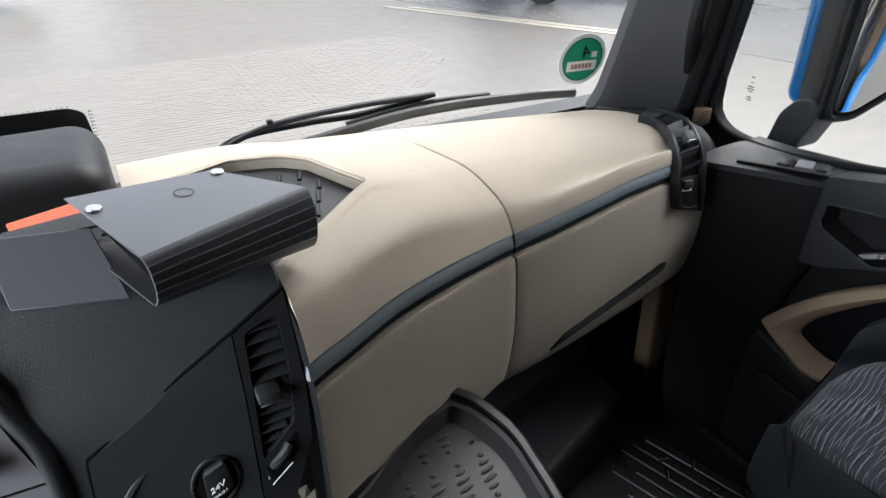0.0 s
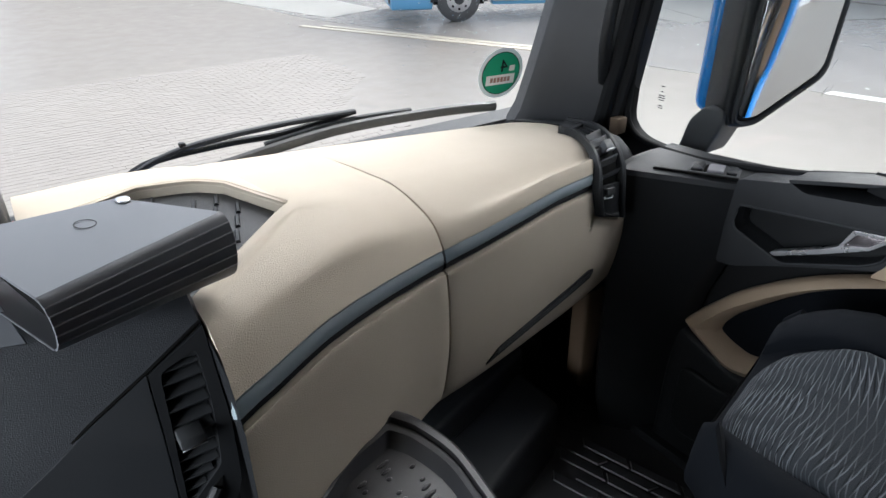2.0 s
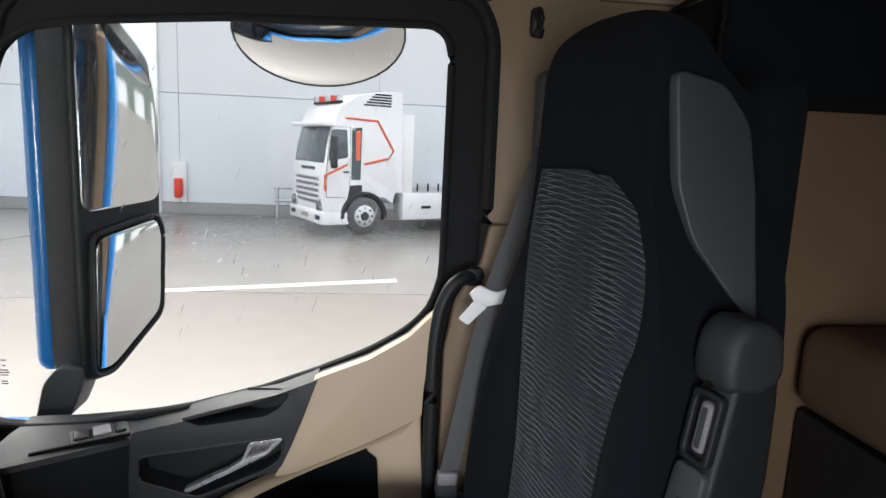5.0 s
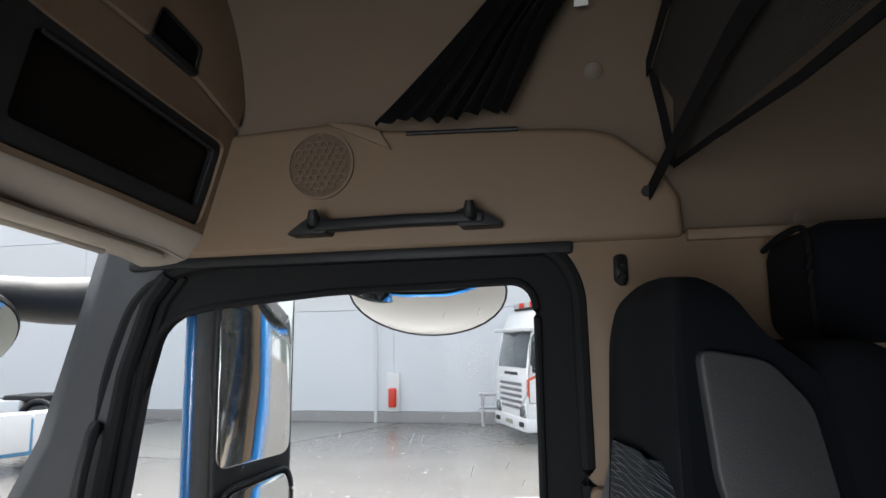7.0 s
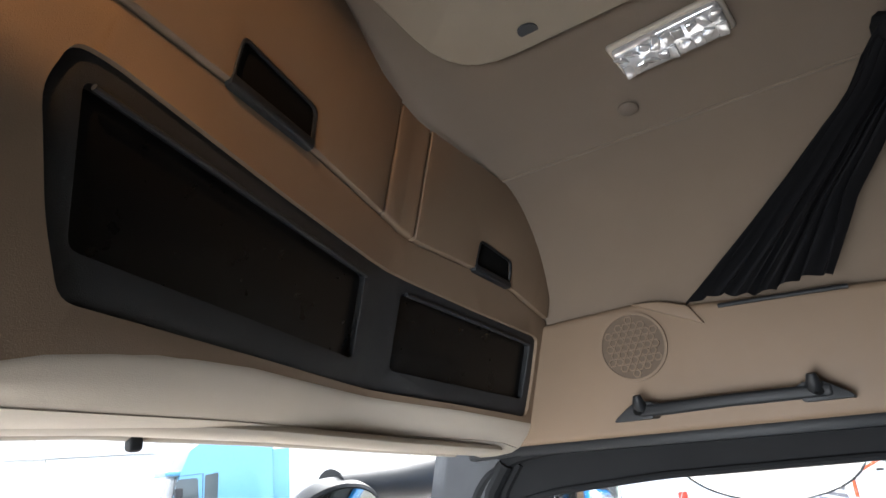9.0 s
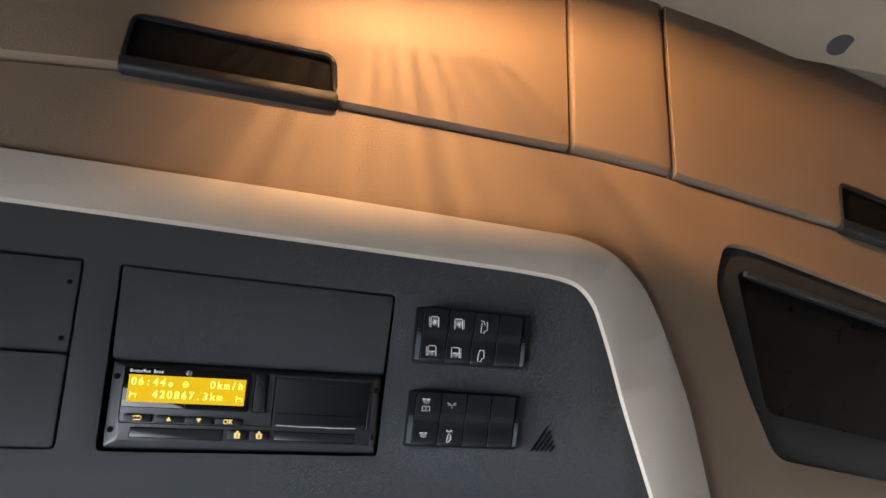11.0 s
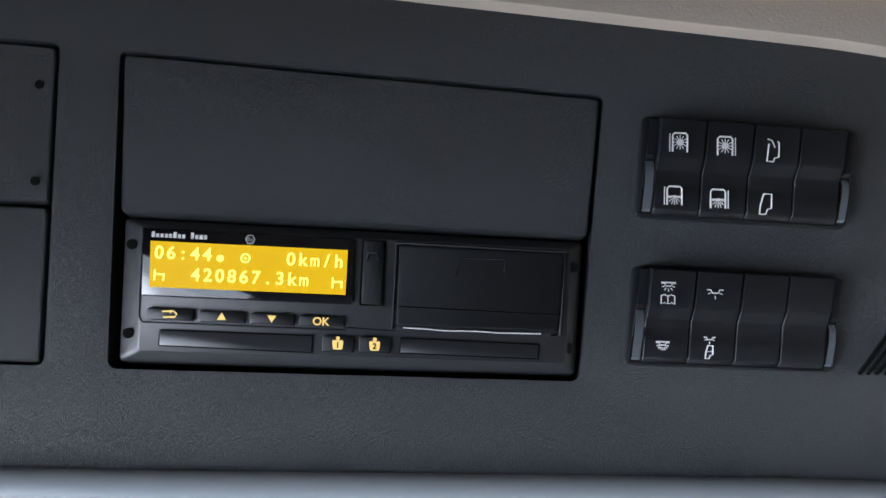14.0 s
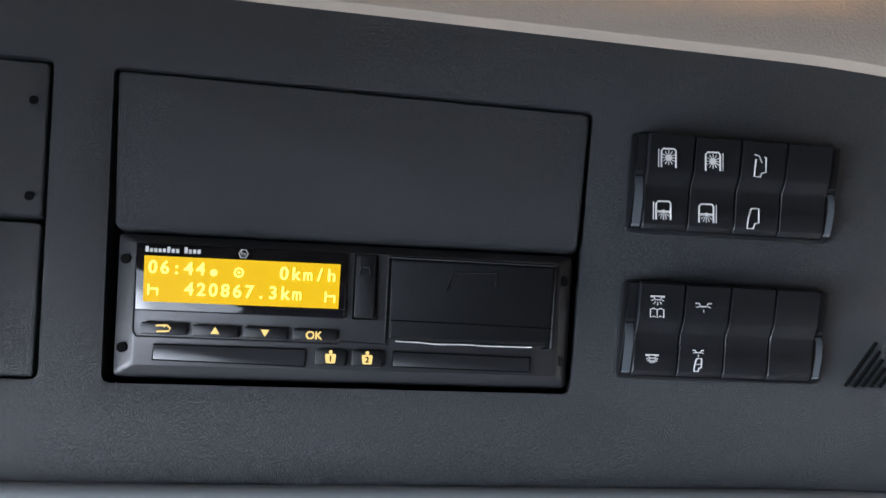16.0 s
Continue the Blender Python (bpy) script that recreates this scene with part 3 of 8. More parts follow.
def cover_left():
    """The cover left of the seam, one skin with the sunk tray's corner left open."""
    b = bmesh.new()
    xs = [0.2145 + (SEAM - 0.004 - 0.2145) * i / 30 for i in range(31)]
    xs[15] = 0.352
    cols = []
    for x in [0.2138] + xs + [SEAM - 0.0015, SEAM - 0.0010]:
        tuck = 0.004 if x == SEAM - 0.0010 else 0.02 if x < 0.2140 else 0.0
        head = []
        if x >= 0.352:
            yw, zw = ws_y(x, 0.79) + 0.005, lerp([0.2, 0.5, 0.93], [0.80, 0.787, 0.768], x)
            y0, z0 = crest(x)[0]
            head = [(yw, zw - 0.02), (yw - 0.015, zw), (yw * 0.5 + y0 * 0.5, zw * 0.40 + z0 * 0.60 + 0.003)]
        line = smooth_line([(x, y + tuck, z - tuck) for y, z in head + crest(x)], 4)
        cols.append([b.verts.new(p) for p in line])
    for c0, c1 in zip(cols, cols[1:]):
        n = min(len(c0), len(c1))
        a0, a1 = c0[len(c0) - n:], c1[len(c1) - n:]
        for k in range(n - 1):
            b.faces.new((a0[k], a1[k], a1[k + 1], a0[k + 1]))
    bmesh.ops.recalc_face_normals(b, faces=b.faces)
    if sum(f.normal.z for f in b.faces) < 0:
        bmesh.ops.reverse_faces(b, faces=b.faces)
    return b


part("upper_cover", cover_left(), BEIGE, dash, "beige grained upper cover")
part("upper_cover", shell(dash_rows(SEAM + 0.0015, 0.93, 20, 0)), BEIGE, dash, "beige grained upper cover")
lower_rows = dash_rows(0.213, SEAM - 0.0015, 16, 1)
part("lower_cover", shell([[(p[0] - 0.0005, p[1] + 0.03, p[2]) for p in lower_rows[0]]] + lower_rows), BEIGE, dash, "beige grained lower cover")
glove = part("glove_flap", shell(dash_rows(SEAM + 0.0015, 0.955, 20, 1)), BEIGE, dash, "beige glovebox flap")


# trim strip between upper and lower covers
def strip_rows(x0, x1, n):
    rows = []
    for i in range(n + 1):
        x = x0 + (x1 - x0) * i / n
        upper, low = dash_profile(x)
        (ya, za), (yb, zb) = upper[-1], low[0]
        rows.append([(x, ya + 0.008, za - 0.0005), (x, ya + 0.001, za - 0.0015), (x, ya - 0.0022, za - 0.006), (x, (ya + yb) / 2 - 0.0055, za * 0.46 + zb * 0.54), (x, (ya + yb) / 2 - 0.0050, za * 0.41 + zb * 0.59), (x, (ya + yb) / 2 + 0.002, za * 0.37 + zb * 0.63)])
    return rows


for x0, x1 in ((0.213, SEAM - 0.002), (SEAM + 0.002, 0.85)):
    part("trim_strip", shell(strip_rows(x0, x1, 14), 0.006, 0.001), SKY_STRIP, dash, "trim strip with the sky's sheen in its colour")
    part("strip_foot", shell([[(x, dash_profile(x)[0][-1][0] - 0.001, dash_profile(x)[0][-1][1] - 0.015), (x, face_y(x) + 0.001, dash_profile(x)[0][-1][1] - 0.0215), (x, face_y(x) + 0.006, dash_profile(x)[0][-1][1] - 0.0268)] for x in np.linspace(x0, x1, 15)], 0.004, 0.0), BLACK, dash, "black lower edge of the strip")
part("end_cheek", grid([[(0.2124, face_y(0.214) - 0.014, z), (0.2124, face_y(0.214) + 0.05, z)] for z in (0.56, 0.70, 0.80)] + [[(0.2124, face_y(0.214) + 0.004, 0.845), (0.2124, face_y(0.214) + 0.05, 0.86)]]), BLACK, dash, "black cheek beside the console")
# Black sheet added behind the covers for the shade in their gaps.
part("gap_shade", grid([[(x, face_y(x) + 0.03, z) for z in (0.785, 0.74, 0.66, 0.56)] for x in np.linspace(0.23, 0.94, 24)]), VOID, dash)

# flap pull: a slanted dark slot
SL = round_poly([(0.572, 0.592), (0.60, 0.613), (0.83, 0.629), (0.852, 0.622), (0.845, 0.607), (0.80, 0.606)], 0.008, 4)


def low_y(x, z):
    s = smooth_line([(0, y, q) for y, q in dash_profile(x)[1]], 6)
    return lerp([p.z for p in reversed(s)], [p.y for p in reversed(s)], z)


def on_low(u, v, w):
    return (u, low_y(u, v) + w, v)


part("pull_slot", slab(SL, on_low, -0.002, 0.004, 0.001, 1), BLACK, glove, "black slanted pull slot")
for k in range(2):
    part("slot_rib", tube([on_low(0.595 + 0.24 * t, 0.604 + 0.0065 * k + 0.010 * t, -0.0035) for t in (0, 0.3, 0.6, 1)], 0.0016, 6), DARK, glove)

# left part of the cover: a strip along the windscreen and a wedge in front, round the sunk tray
YIN_X, YIN_Y = [-0.6, 0.0, 0.063, 0.15, 0.235, 0.29, 0.318, 0.338, 0.352], [0.705, 0.733, 0.752, 0.80, 0.832, 0.818, 0.79, 0.735, 0.70]


def strip_row(x):
    yw, yi = ws_y(x, 0.79) + 0.005, lerp(YIN_X, YIN_Y, x)
    zw, zi = lerp([0.2, 0.5], [0.80, 0.787], x), 0.866
    s = smooth_line([(x, yw, zw - 0.02), (x, yw - 0.015, zw), (x, yw * 0.5 + yi * 0.5, zw * 0.35 + zi * 0.65), (x, yi + 0.012, zi), (x, yi + 0.002, zi - 0.003), (x, yi, zi - 0.016)], 3)
    return [tuple(p) for p in s]


def rim_row(x):
    yi = lerp(YIN_X, YIN_Y, x)
    s = smooth_line([(x, yi + 0.03, 0.80), (x, yi + 0.027, 0.855), (x, yi + 0.02, 0.866), (x, yi + 0.006, 0.866), (x, yi, 0.85)], 3)
    return [tuple(p) for p in s]


part("front_rim", shell([rim_row(x) for x in (-0.6, -0.3, -0.1, 0.0, 0.03, 0.063, 0.09, 0.117)], 0.004, 0.001), BEIGE, dash, "narrow beige rim before the camera housing")
part("front_ledge", shell([strip_row(x) for x in [0.118, 0.15, 0.2, 0.235, 0.26, 0.28, 0.295, 0.308, 0.318, 0.328, 0.338, 0.346, 0.352]], 0.006, 0.001), BEIGE, dash, "beige ledge along the windscreen")


rim_wall = grid([[(x, lerp([0.213, 0.352], [0.568, 0.70], x) - 0.001, 0.8655), (x, lerp([0.213, 0.352], [0.568, 0.70], x) + 0.001, 0.845)] for x in np.linspace(0.2145, 0.352, 8)])
part("tray_shoulder", rim_wall, BEIGE, dash, "beige inner edge of the sunk tray")
tray_poly = [(-0.35, 0.680), (0.19, 0.565), (0.215, 0.57), (0.352, 0.70), (0.338, 0.74), (0.318, 0.795), (0.29, 0.822), (0.235, 0.836), (0.15, 0.804), (0.063, 0.756), (0.0, 0.737), (-0.35, 0.725)]
tray = part("sunk_tray", slab(tray_poly, flat_xyz, 0.83, 0.853, 0.003), DARK, dash, "dark ribbed anti-slip tray")
b = None
for r in range(7):
    for c in range(26):
        x, y = -0.30 + c * 0.0245 + (r % 2) * 0.012, 0.60 + r * 0.033
        if y < 0.60 + 0.2 * max(0, 0.2 - x) or y < 0.56 + 0.96 * max(0, x - 0.2) + 0.02 or y > lerp(YIN_X, YIN_Y, x) - 0.03 or x > 0.335:
            continue
        b = tube([(x, y, 0.8535), (x + 0.004, y + 0.012, 0.8548), (x + 0.008, y + 0.025, 0.8535)], 0.0027, 6, b)
part("tray_rib", b, BLACK, tray, kind="stuff")

# end vent by the door: side rails, end plates, louvres
VENT_L = smooth_line([(0.884, 0.820, 0.806), (0.890, 0.798, 0.807), (0.876, 0.763, 0.808), (0.852, 0.726, 0.809), (0.829, 0.694, 0.800), (0.817, 0.679, 0.777), (0.818, 0.674, 0.752), (0.824, 0.672, 0.728)], 6)
VENT_R = smooth_line([(0.950, 0.866, 0.800), (0.964, 0.825, 0.800), (0.960, 0.788, 0.800), (0.932, 0.744, 0.799), (0.912, 0.712, 0.787), (0.906, 0.700, 0.762), (0.909, 0.699, 0.730), (0.917, 0.699, 0.692)], 6)


def on_vent(s, x, w):
    """Along the vent from its top end, across, proud of the dashboard."""
    k = (x - 0.858) / 0.0925

    def at(s_, k_):
        f = min(max(s_, 0.0), 1.0) * (len(VENT_L) - 1)
        i = min(int(f), len(VENT_L) - 2)
        a, c = VENT_L[i].lerp(VENT_L[i + 1], f - i), VENT_R[i].lerp(VENT_R[i + 1], f - i)
        return a.lerp(c, k_)
    n = (at(s + 0.03, k) - at(s - 0.03, k)).cross(at(s, 1.0) - at(s, 0.0)).normalized()
    n = n if n.z - n.y > 0 else -n
    return at(s, k) + n * (w + 0.004)


def vent_strip(s0, s1, x0, x1, w0, w1, n=14):
    """A band of the vent between two heights over the dashboard."""
    ss = np.linspace(s0, s1, n)
    rows = [[on_vent(s, x0, w0) for s in ss], [on_vent(s, x0, w1) for s in ss], [on_vent(s, x1, w1) for s in ss], [on_vent(s, x1, w0) for s in ss]]
    b = grid(rows)
    for s in (s0, s1):
        b.faces.new([b.verts.new(on_vent(s, x, w)) for x, w in ((x0, w0), (x0, w1), (x1, w1), (x1, w0))])
    bmesh.ops.remove_doubles(b, verts=b.verts, dist=1e-5)
    bmesh.ops.recalc_face_normals(b, faces=b.faces)
    bevel(b, 0.0015, 2, 50)
    return b


vent = part("end_vent", vent_strip(0.0, 1.0, 0.858, 0.868, -0.004, 0.009), BLACK, dash, "black end vent with slats and knob")
part("rail", vent_strip(0.02, 1.0, 0.931, 0.944, -0.006, 0.011), BLACK, vent)
part("rail", vent_strip(0.05, 0.97, 0.944, 0.9505, -0.006, 0.004), DARK, vent)
part("end_plate", vent_strip(0.0, 0.13, 0.868, 0.931, -0.004, 0.006), DARK, vent)
part("end_plate", vent_strip(0.73, 1.0, 0.868, 0.931, -0.004, 0.006), BLACK, vent)
part("vent_well", vent_strip(0.13, 0.73, 0.866, 0.933, -0.006, 0.0012), VOID, vent)
for k in range(5):
    s = 0.30 + k * 0.085
    a = 0.062
    rows = [[on_vent(s + 0.012, 0.8685, 0.0085), on_vent(s - 0.012, 0.9305, 0.0085)], [on_vent(s + a * 0.3, 0.8685, 0.008), on_vent(s - 0.02 + a * 0.3, 0.9305, 0.008)], [on_vent(s + a, 0.8685, -0.001), on_vent(s - 0.02 + a, 0.9305, -0.001)]]
    part("slat", grid(rows), MIDGREY, vent)
for x in (0.884, 0.90, 0.916):
    part("vane", vent_strip(0.15, 0.27, x - 0.001, x + 0.001, 0.0, 0.005, 6), DARK, vent)
part("vent_knob", vent_strip(0.455, 0.52, 0.887, 0.914, 0.004, 0.018, 5), MIDGREY, vent, "grey vent knob with bright edge")
part("knob_edge", vent_strip(0.522, 0.53, 0.888, 0.913, 0.013, 0.0185, 3), STEEL, vent)
part("vent_wheel", vent_strip(0.75, 0.80, 0.878, 0.905, 0.005, 0.011, 6), MIDGREY, vent)
part("wheel_mark", tube([on_vent(0.83, 0.876, 0.0065), on_vent(0.835, 0.905, 0.0065)], 0.0008, 5), WHITE, vent)
for x in (0.877, 0.904):
    part("wheel_mark", disc(on_vent(0.825, x, 0.006), (0, -1, 0.2), 0.0022, 0.0006, 12), WHITE, vent)
part("lower_edge", tube([on_vent(0.955, 0.872, 0.0065), on_vent(0.975, 0.90, 0.0065), on_vent(0.955, 0.928, 0.0065)], 0.0012, 6), MIDGREY, vent)
# dark end cap towards the pillar
rows = []
for x, dz in ((0.9305, -0.002), (0.97, -0.006), (1.02, -0.02), (1.055, -0.05)):
    yw = ws_y(x, 0.79) + 0.02
    rows.append([(x, yw, 0.765 + dz), (x, yw - 0.06, 0.785 + dz), (x, 0.86, 0.806 + dz), (x, 0.80, 0.80 + dz), (x, 0.765, 0.76 + dz), (x, 0.752, 0.70 + dz), (x, 0.76, 0.5)])
part("end_cap", grid(rows), DARK, dash, "dark grey end cap by the pillar")
part("support_post", slab(round_poly([(0.985, 0.225), (1.03, 0.215), (1.04, 0.56), (0.975, 0.58)], 0.015), front_xz, 0.79, 0.83, 0.008, 3), TAN, dash, "tan support bracket under the dashboard")
part("under_panel", grid([[(x, face_y(x) + 0.09, 0.553), (x, face_y(x) + 0.16, 0.50), (x, 1.0, 0.42), (x, 1.03, FLOOR)] for x in np.linspace(0.15, 1.05, 8)]), BLACK, dash)

# ---- centre console with the driver's side wing ----
CONS = 0.213


def con_y(x, z):
    return lerp([0.60, 0.70, 0.767, 0.80, 0.869, 0.885], [0.466, 0.480, 0.488, 0.495, 0.531, 0.545], z) + 0.2 * max(CONS - x, 0)


def con(u, v, w):
    return (u, con_y(u, v) + w, v)


FACEM = material("fine_black_panel", (0.022, 0.024, 0.027), 0.42, grain=0.25, grain_scale=2000, vary=0.12, spec=0.35)
BRASS = material("worn_brass", (0.60, 0.50, 0.34), 0.3, metal=0.9, vary=0.1)
console = thing("centre_console", (0.1, 0.55, FLOOR), "charcoal centre console with vent and sockets", "console")
rows = []
for x in np.linspace(-0.55, CONS - 0.003, 22):
    zs = [0.62, 0.70, 0.767, 0.80, 0.835, 0.869]
    row = [(x, con_y(x, z), z) for z in zs]
    d = 0.2 * max(CONS - x, 0)
    lift = 0.012 * min(1, max(0, (CONS - x) / 0.2))
    row += [(x, 0.543 + d, 0.879 + lift), (x, 0.557 + d, 0.884 + lift), (x, 0.575 + d, 0.882 + lift), (x, 0.592 + d, 0.872), (x, 0.60 + d, 0.852)]
    rows.append([tuple(p) for p in smooth_line(row, 3)])
rows.append([(CONS + 0.001, p[1] + 0.012, p[2] - 0.004) for p in rows[-1]])
rows.append([(CONS + 0.001, p[1] + 0.06, p[2] - 0.03) for p in rows[-1]])
pb = grid(rows)
bmesh.ops.delete(pb, geom=[f for f in pb.faces if f.calc_center_median().x > 0.05 and f.calc_center_median().z < 0.7706 + 0.5957 * (f.calc_center_median().x - 0.0454) - 0.016], context="FACES")
part("pad", pb, CHARCOAL, console, "charcoal grained soft pad")
# flat switch panel below the slanting seam
VCUT = [0.64 + 0.0115 * k for k in range(20)]
FACE = [(0.1655, 0.8425), (0.1273, 0.8222), (0.0454, 0.7706), (0.0444, 0.7661), (0.0383, 0.70), (0.035, 0.62), (0.1555, 0.62), (0.1590, 0.69)]
part("seam", tube([con(u, v, -0.0012) for u, v in ((0.2115, 0.8695), (0.1655, 0.8435), (0.1273, 0.8230), (0.0450, 0.7715), (0.0436, 0.766), (0.0375, 0.70))], 0.0015, 6), VOID, console)
face = part("switch_panel", slab(FACE, con, -0.0025, 0.006, 0.0, 1, vcuts=VCUT), FACEM, console, "black panel with a socket")
part("panel_fold", tube([con(u, v, 0.0) for u, v in ((0.046, 0.70), (0.068, 0.735), (0.092, 0.762))], 0.003, 8, radii=[0.0065, 0.0045, 0.001]), FACEM, face)
# vent with slats
VF = [(0.1668, 0.8428), (0.2115, 0.8665), (0.2105, 0.80), (0.207, 0.7472), (0.1791, 0.6718), (0.172, 0.62), (0.157, 0.62), (0.1605, 0.69)]
VI = round_poly([(0.1745, 0.8425), (0.2025, 0.853), (0.2018, 0.8178), (0.1960, 0.7668), (0.1665, 0.735), (0.1695, 0.79)], 0.004, 2)
cv = part("vent", slab(VF, con, -0.0035, 0.02, 0.0, 2, holes=[VI], vcuts=VCUT), BLACK, console, "black air vent")
part("vent_line", tube([con(u, v, -0.003) for u, v in ((0.1662, 0.8425), (0.1598, 0.69), (0.1562, 0.62))], 0.0009, 5), VOID, cv)
part("vent_cavity", slab(VI, con, 0.014, 0.018, 0.0, vcuts=VCUT), VOID, cv)
for k in range(12):
    z = 0.8415 - k * 0.0091
    x0, x1 = lerp([0.735, 0.79, 0.842], [0.1668, 0.1698, 0.1745], z), lerp([0.735, 0.767, 0.818, 0.853], [0.172, 0.1958, 0.2015, 0.2022], z)
    sb = grid([[con(x0, z, -0.002), con(x0, z + 0.0035, 0.011)], [con(x1, z + 0.0035, -0.002), con(x1, z + 0.007, 0.011)]])
    bmesh.ops.solidify(sb, geom=sb.faces[:], thickness=0.0014)
    part("slat", sb, DARK, cv)
kn_ = con(0.181, 0.799, 0)
part("vent_knob", box((kn_[0] - 0.0095, kn_[1] - 0.014, kn_[2] - 0.005), (kn_[0] + 0.0095, kn_[1] + 0.004, kn_[2] + 0.005), 0.002, 2), MIDGREY, cv, "grey vent knob with bright edge")
part("knob_edge", box((kn_[0] - 0.009, kn_[1] - 0.0148, kn_[2] - 0.005), (kn_[0] + 0.0092, kn_[1] - 0.0138, kn_[2] - 0.0038), 0.0003, 1), STEEL, cv)
# Black patch laid on the vent for the shade around its wheel.
part("vent_shade", slab(round_poly([(0.1665, 0.7285), (0.1945, 0.7575), (0.1930, 0.7450), (0.1700, 0.7120)], 0.003, 2), con, -0.0045, -0.003, 0.0), VOID, cv)
part("vent_wheel", tube([con(0.173, 0.728, -0.003), con(0.178, 0.734, -0.0055), (con(0.184, 0.741, -0.0055)), con(0.189, 0.747, -0.003)], 0.0045, 8), DARK, cv)
part("wheel_mark", tube([con(0.169, 0.7085, -0.0042), con(0.188, 0.7270, -0.0042)], 0.0005, 5), WHITE, cv)
part("wheel_mark", tube([con(0.1672, 0.7155, -0.0042), con(0.1672, 0.7185, -0.0042)], 0.0005, 5), WHITE, cv)


def text_on(body, size, u0, v0, slope, place, w, mat_, parent):
    """Lettering laid on a curved surface, its line rising by slope."""
    ob = text(body, size, Matrix(), mat_, None)
    for v in ob.data.vertices:
        v.co = Vector(place(u0 + v.co.x, v0 + v.co.x * slope + v.co.y, w - v.co.z)) - world_loc(parent)
    ob.parent = parent
    return ob


# 24 V socket with lid, in a round dished rim
part("socket_rim", tube([con(0.1274 + 0.0185 * math.cos(a), 0.7245 + 0.0235 * math.sin(a) + 0.006 * math.cos(a), -0.0022) for a in np.linspace(0, 2 * math.pi, 33)], 0.0022, 8), BLACK, face)
part("socket_dish", slab([(0.1274 + 0.0175 * math.cos(a), 0.7245 + 0.0225 * math.sin(a) + 0.006 * math.cos(a)) for a in np.linspace(0, 2 * math.pi, 33)[:-1]], con, -0.0030, 0.0, 0.0, vcuts=VCUT), VOID, face)
sk = part("socket_lid", slab(round_poly([(0.1176, 0.705), (0.1186, 0.7383), (0.1375, 0.7490), (0.1400, 0.7190)], 0.005, 4), con, -0.0075, 0.0, 0.0015, 2), BLACK, face, "black socket lid")
part("lid_lip", tube([con(0.1215, 0.7385, -0.0078), con(0.1355, 0.7465, -0.0078)], 0.0012, 6), MIDGREY, sk)
text_on("24V", 0.0078, 0.1212, 0.7175, 0.62, con, -0.0082, WHITE, sk)
text_on("MAX.15 A", 0.0030, 0.1215, 0.7115, 0.62, con, -0.0082, WHITE, sk)
# grey panel with the lighter, inside a soft roll
LP = [(-0.30, 0.852), (-0.0302, 0.8446), (-0.0179, 0.8384), (-0.0053, 0.8242), (0.0053, 0.7987), (0.0155, 0.7666), (0.0135, 0.7058), (0.011, 0.62), (-0.30, 0.62)]
lp = part("instrument_panel", slab(LP, con, -0.0035, 0.004, 0.0, 3, cuts=[-0.2, -0.1], vcuts=VCUT), LILAC, console, "grey soft panel with lighter socket")
part("soft_roll", tube(smooth_line([con(u, v, 0.0015 - 0.006 * (v > 0.83)) for u, v in ((-0.30, 0.862), (-0.12, 0.860), (-0.045, 0.8575), (-0.028, 0.8545), (-0.0155, 0.849), (-0.0025, 0.837), (0.0085, 0.8125), (0.0200, 0.781), (0.0215, 0.735), (0.0195, 0.69), (0.0175, 0.62))], 5), 0.0085, 12), CHARCOAL, console, "rounded padded edge")
c = Vector(con(-0.0251, 0.7965, -0.0085))
nv = Vector((0.2, -0.92, 0.2)).normalized()
part("lighter_dish", ring(c - nv * 0.0005, nv, 0.0225, 0.0155, 0.0012), MIDGREY, lp)
part("lighter_ring", ring(c, nv, 0.0160, 0.0122, 0.004), BRASS, lp, "brassy ring of the lighter")
part("lighter_well", disc(tuple(c), nv, 0.0123, 0.001), VOID, lp)
part("lighter_button", disc(tuple(c + Vector((-0.006, 0, -0.005))), nv, 0.0088, 0.016, 24, bev=0.002), DARK, lp)
part("button_mark", box((c.x - 0.0115, c.y - 0.0185, c.z - 0.006), (c.x - 0.0055, c.y - 0.0175, c.z - 0.0045), 0.0), WHITE, lp)
part("panel_seam", tube([con(-0.30, 0.742, -0.004), con(-0.0565, 0.753, -0.004), con(0.0145, 0.762, -0.004)], 0.0010, 5), VOID, lp)
vg = part("lower_vent", slab(round_poly([(-0.28, 0.625), (0.006, 0.625), (0.008, 0.745), (-0.28, 0.733)], 0.008), con, -0.0055, -0.0035, 0.0, vcuts=VCUT), VOID, lp)
for k in range(7):
    part("slat", tube([con(-0.27, 0.634 + k * 0.0145, -0.006), con(0.004, 0.638 + k * 0.0145, -0.006)], 0.0016, 6), DARK, vg)
part("bright_line", tube([con(-0.27, 0.7135, -0.0085), con(0.006, 0.7175, -0.0085)], 0.0007, 5), STEEL, vg, "thin bright strip")

# ---- document folder on the tray ----
folder = thing("document_folder", (0.15, 0.57, 0.885), "dark grey card document folder with snap buttons, lying open-ended", "folder")
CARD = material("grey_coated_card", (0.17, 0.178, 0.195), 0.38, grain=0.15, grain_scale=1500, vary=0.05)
# Same card at half tone: shade put into the spine and bottom flap.
CARD_SHADE = material("shaded_coated_card", (0.085, 0.09, 0.10), 0.38, grain=0.15, grain_scale=1500, vary=0.05)
A, B_, C_, D_ = Vector((0.080, 0.600, 0.951)), Vector((0.190, 0.626, 0.941)), Vector((0.249, 0.560, 0.938)), Vector((0.119, 0.497, 0.942))


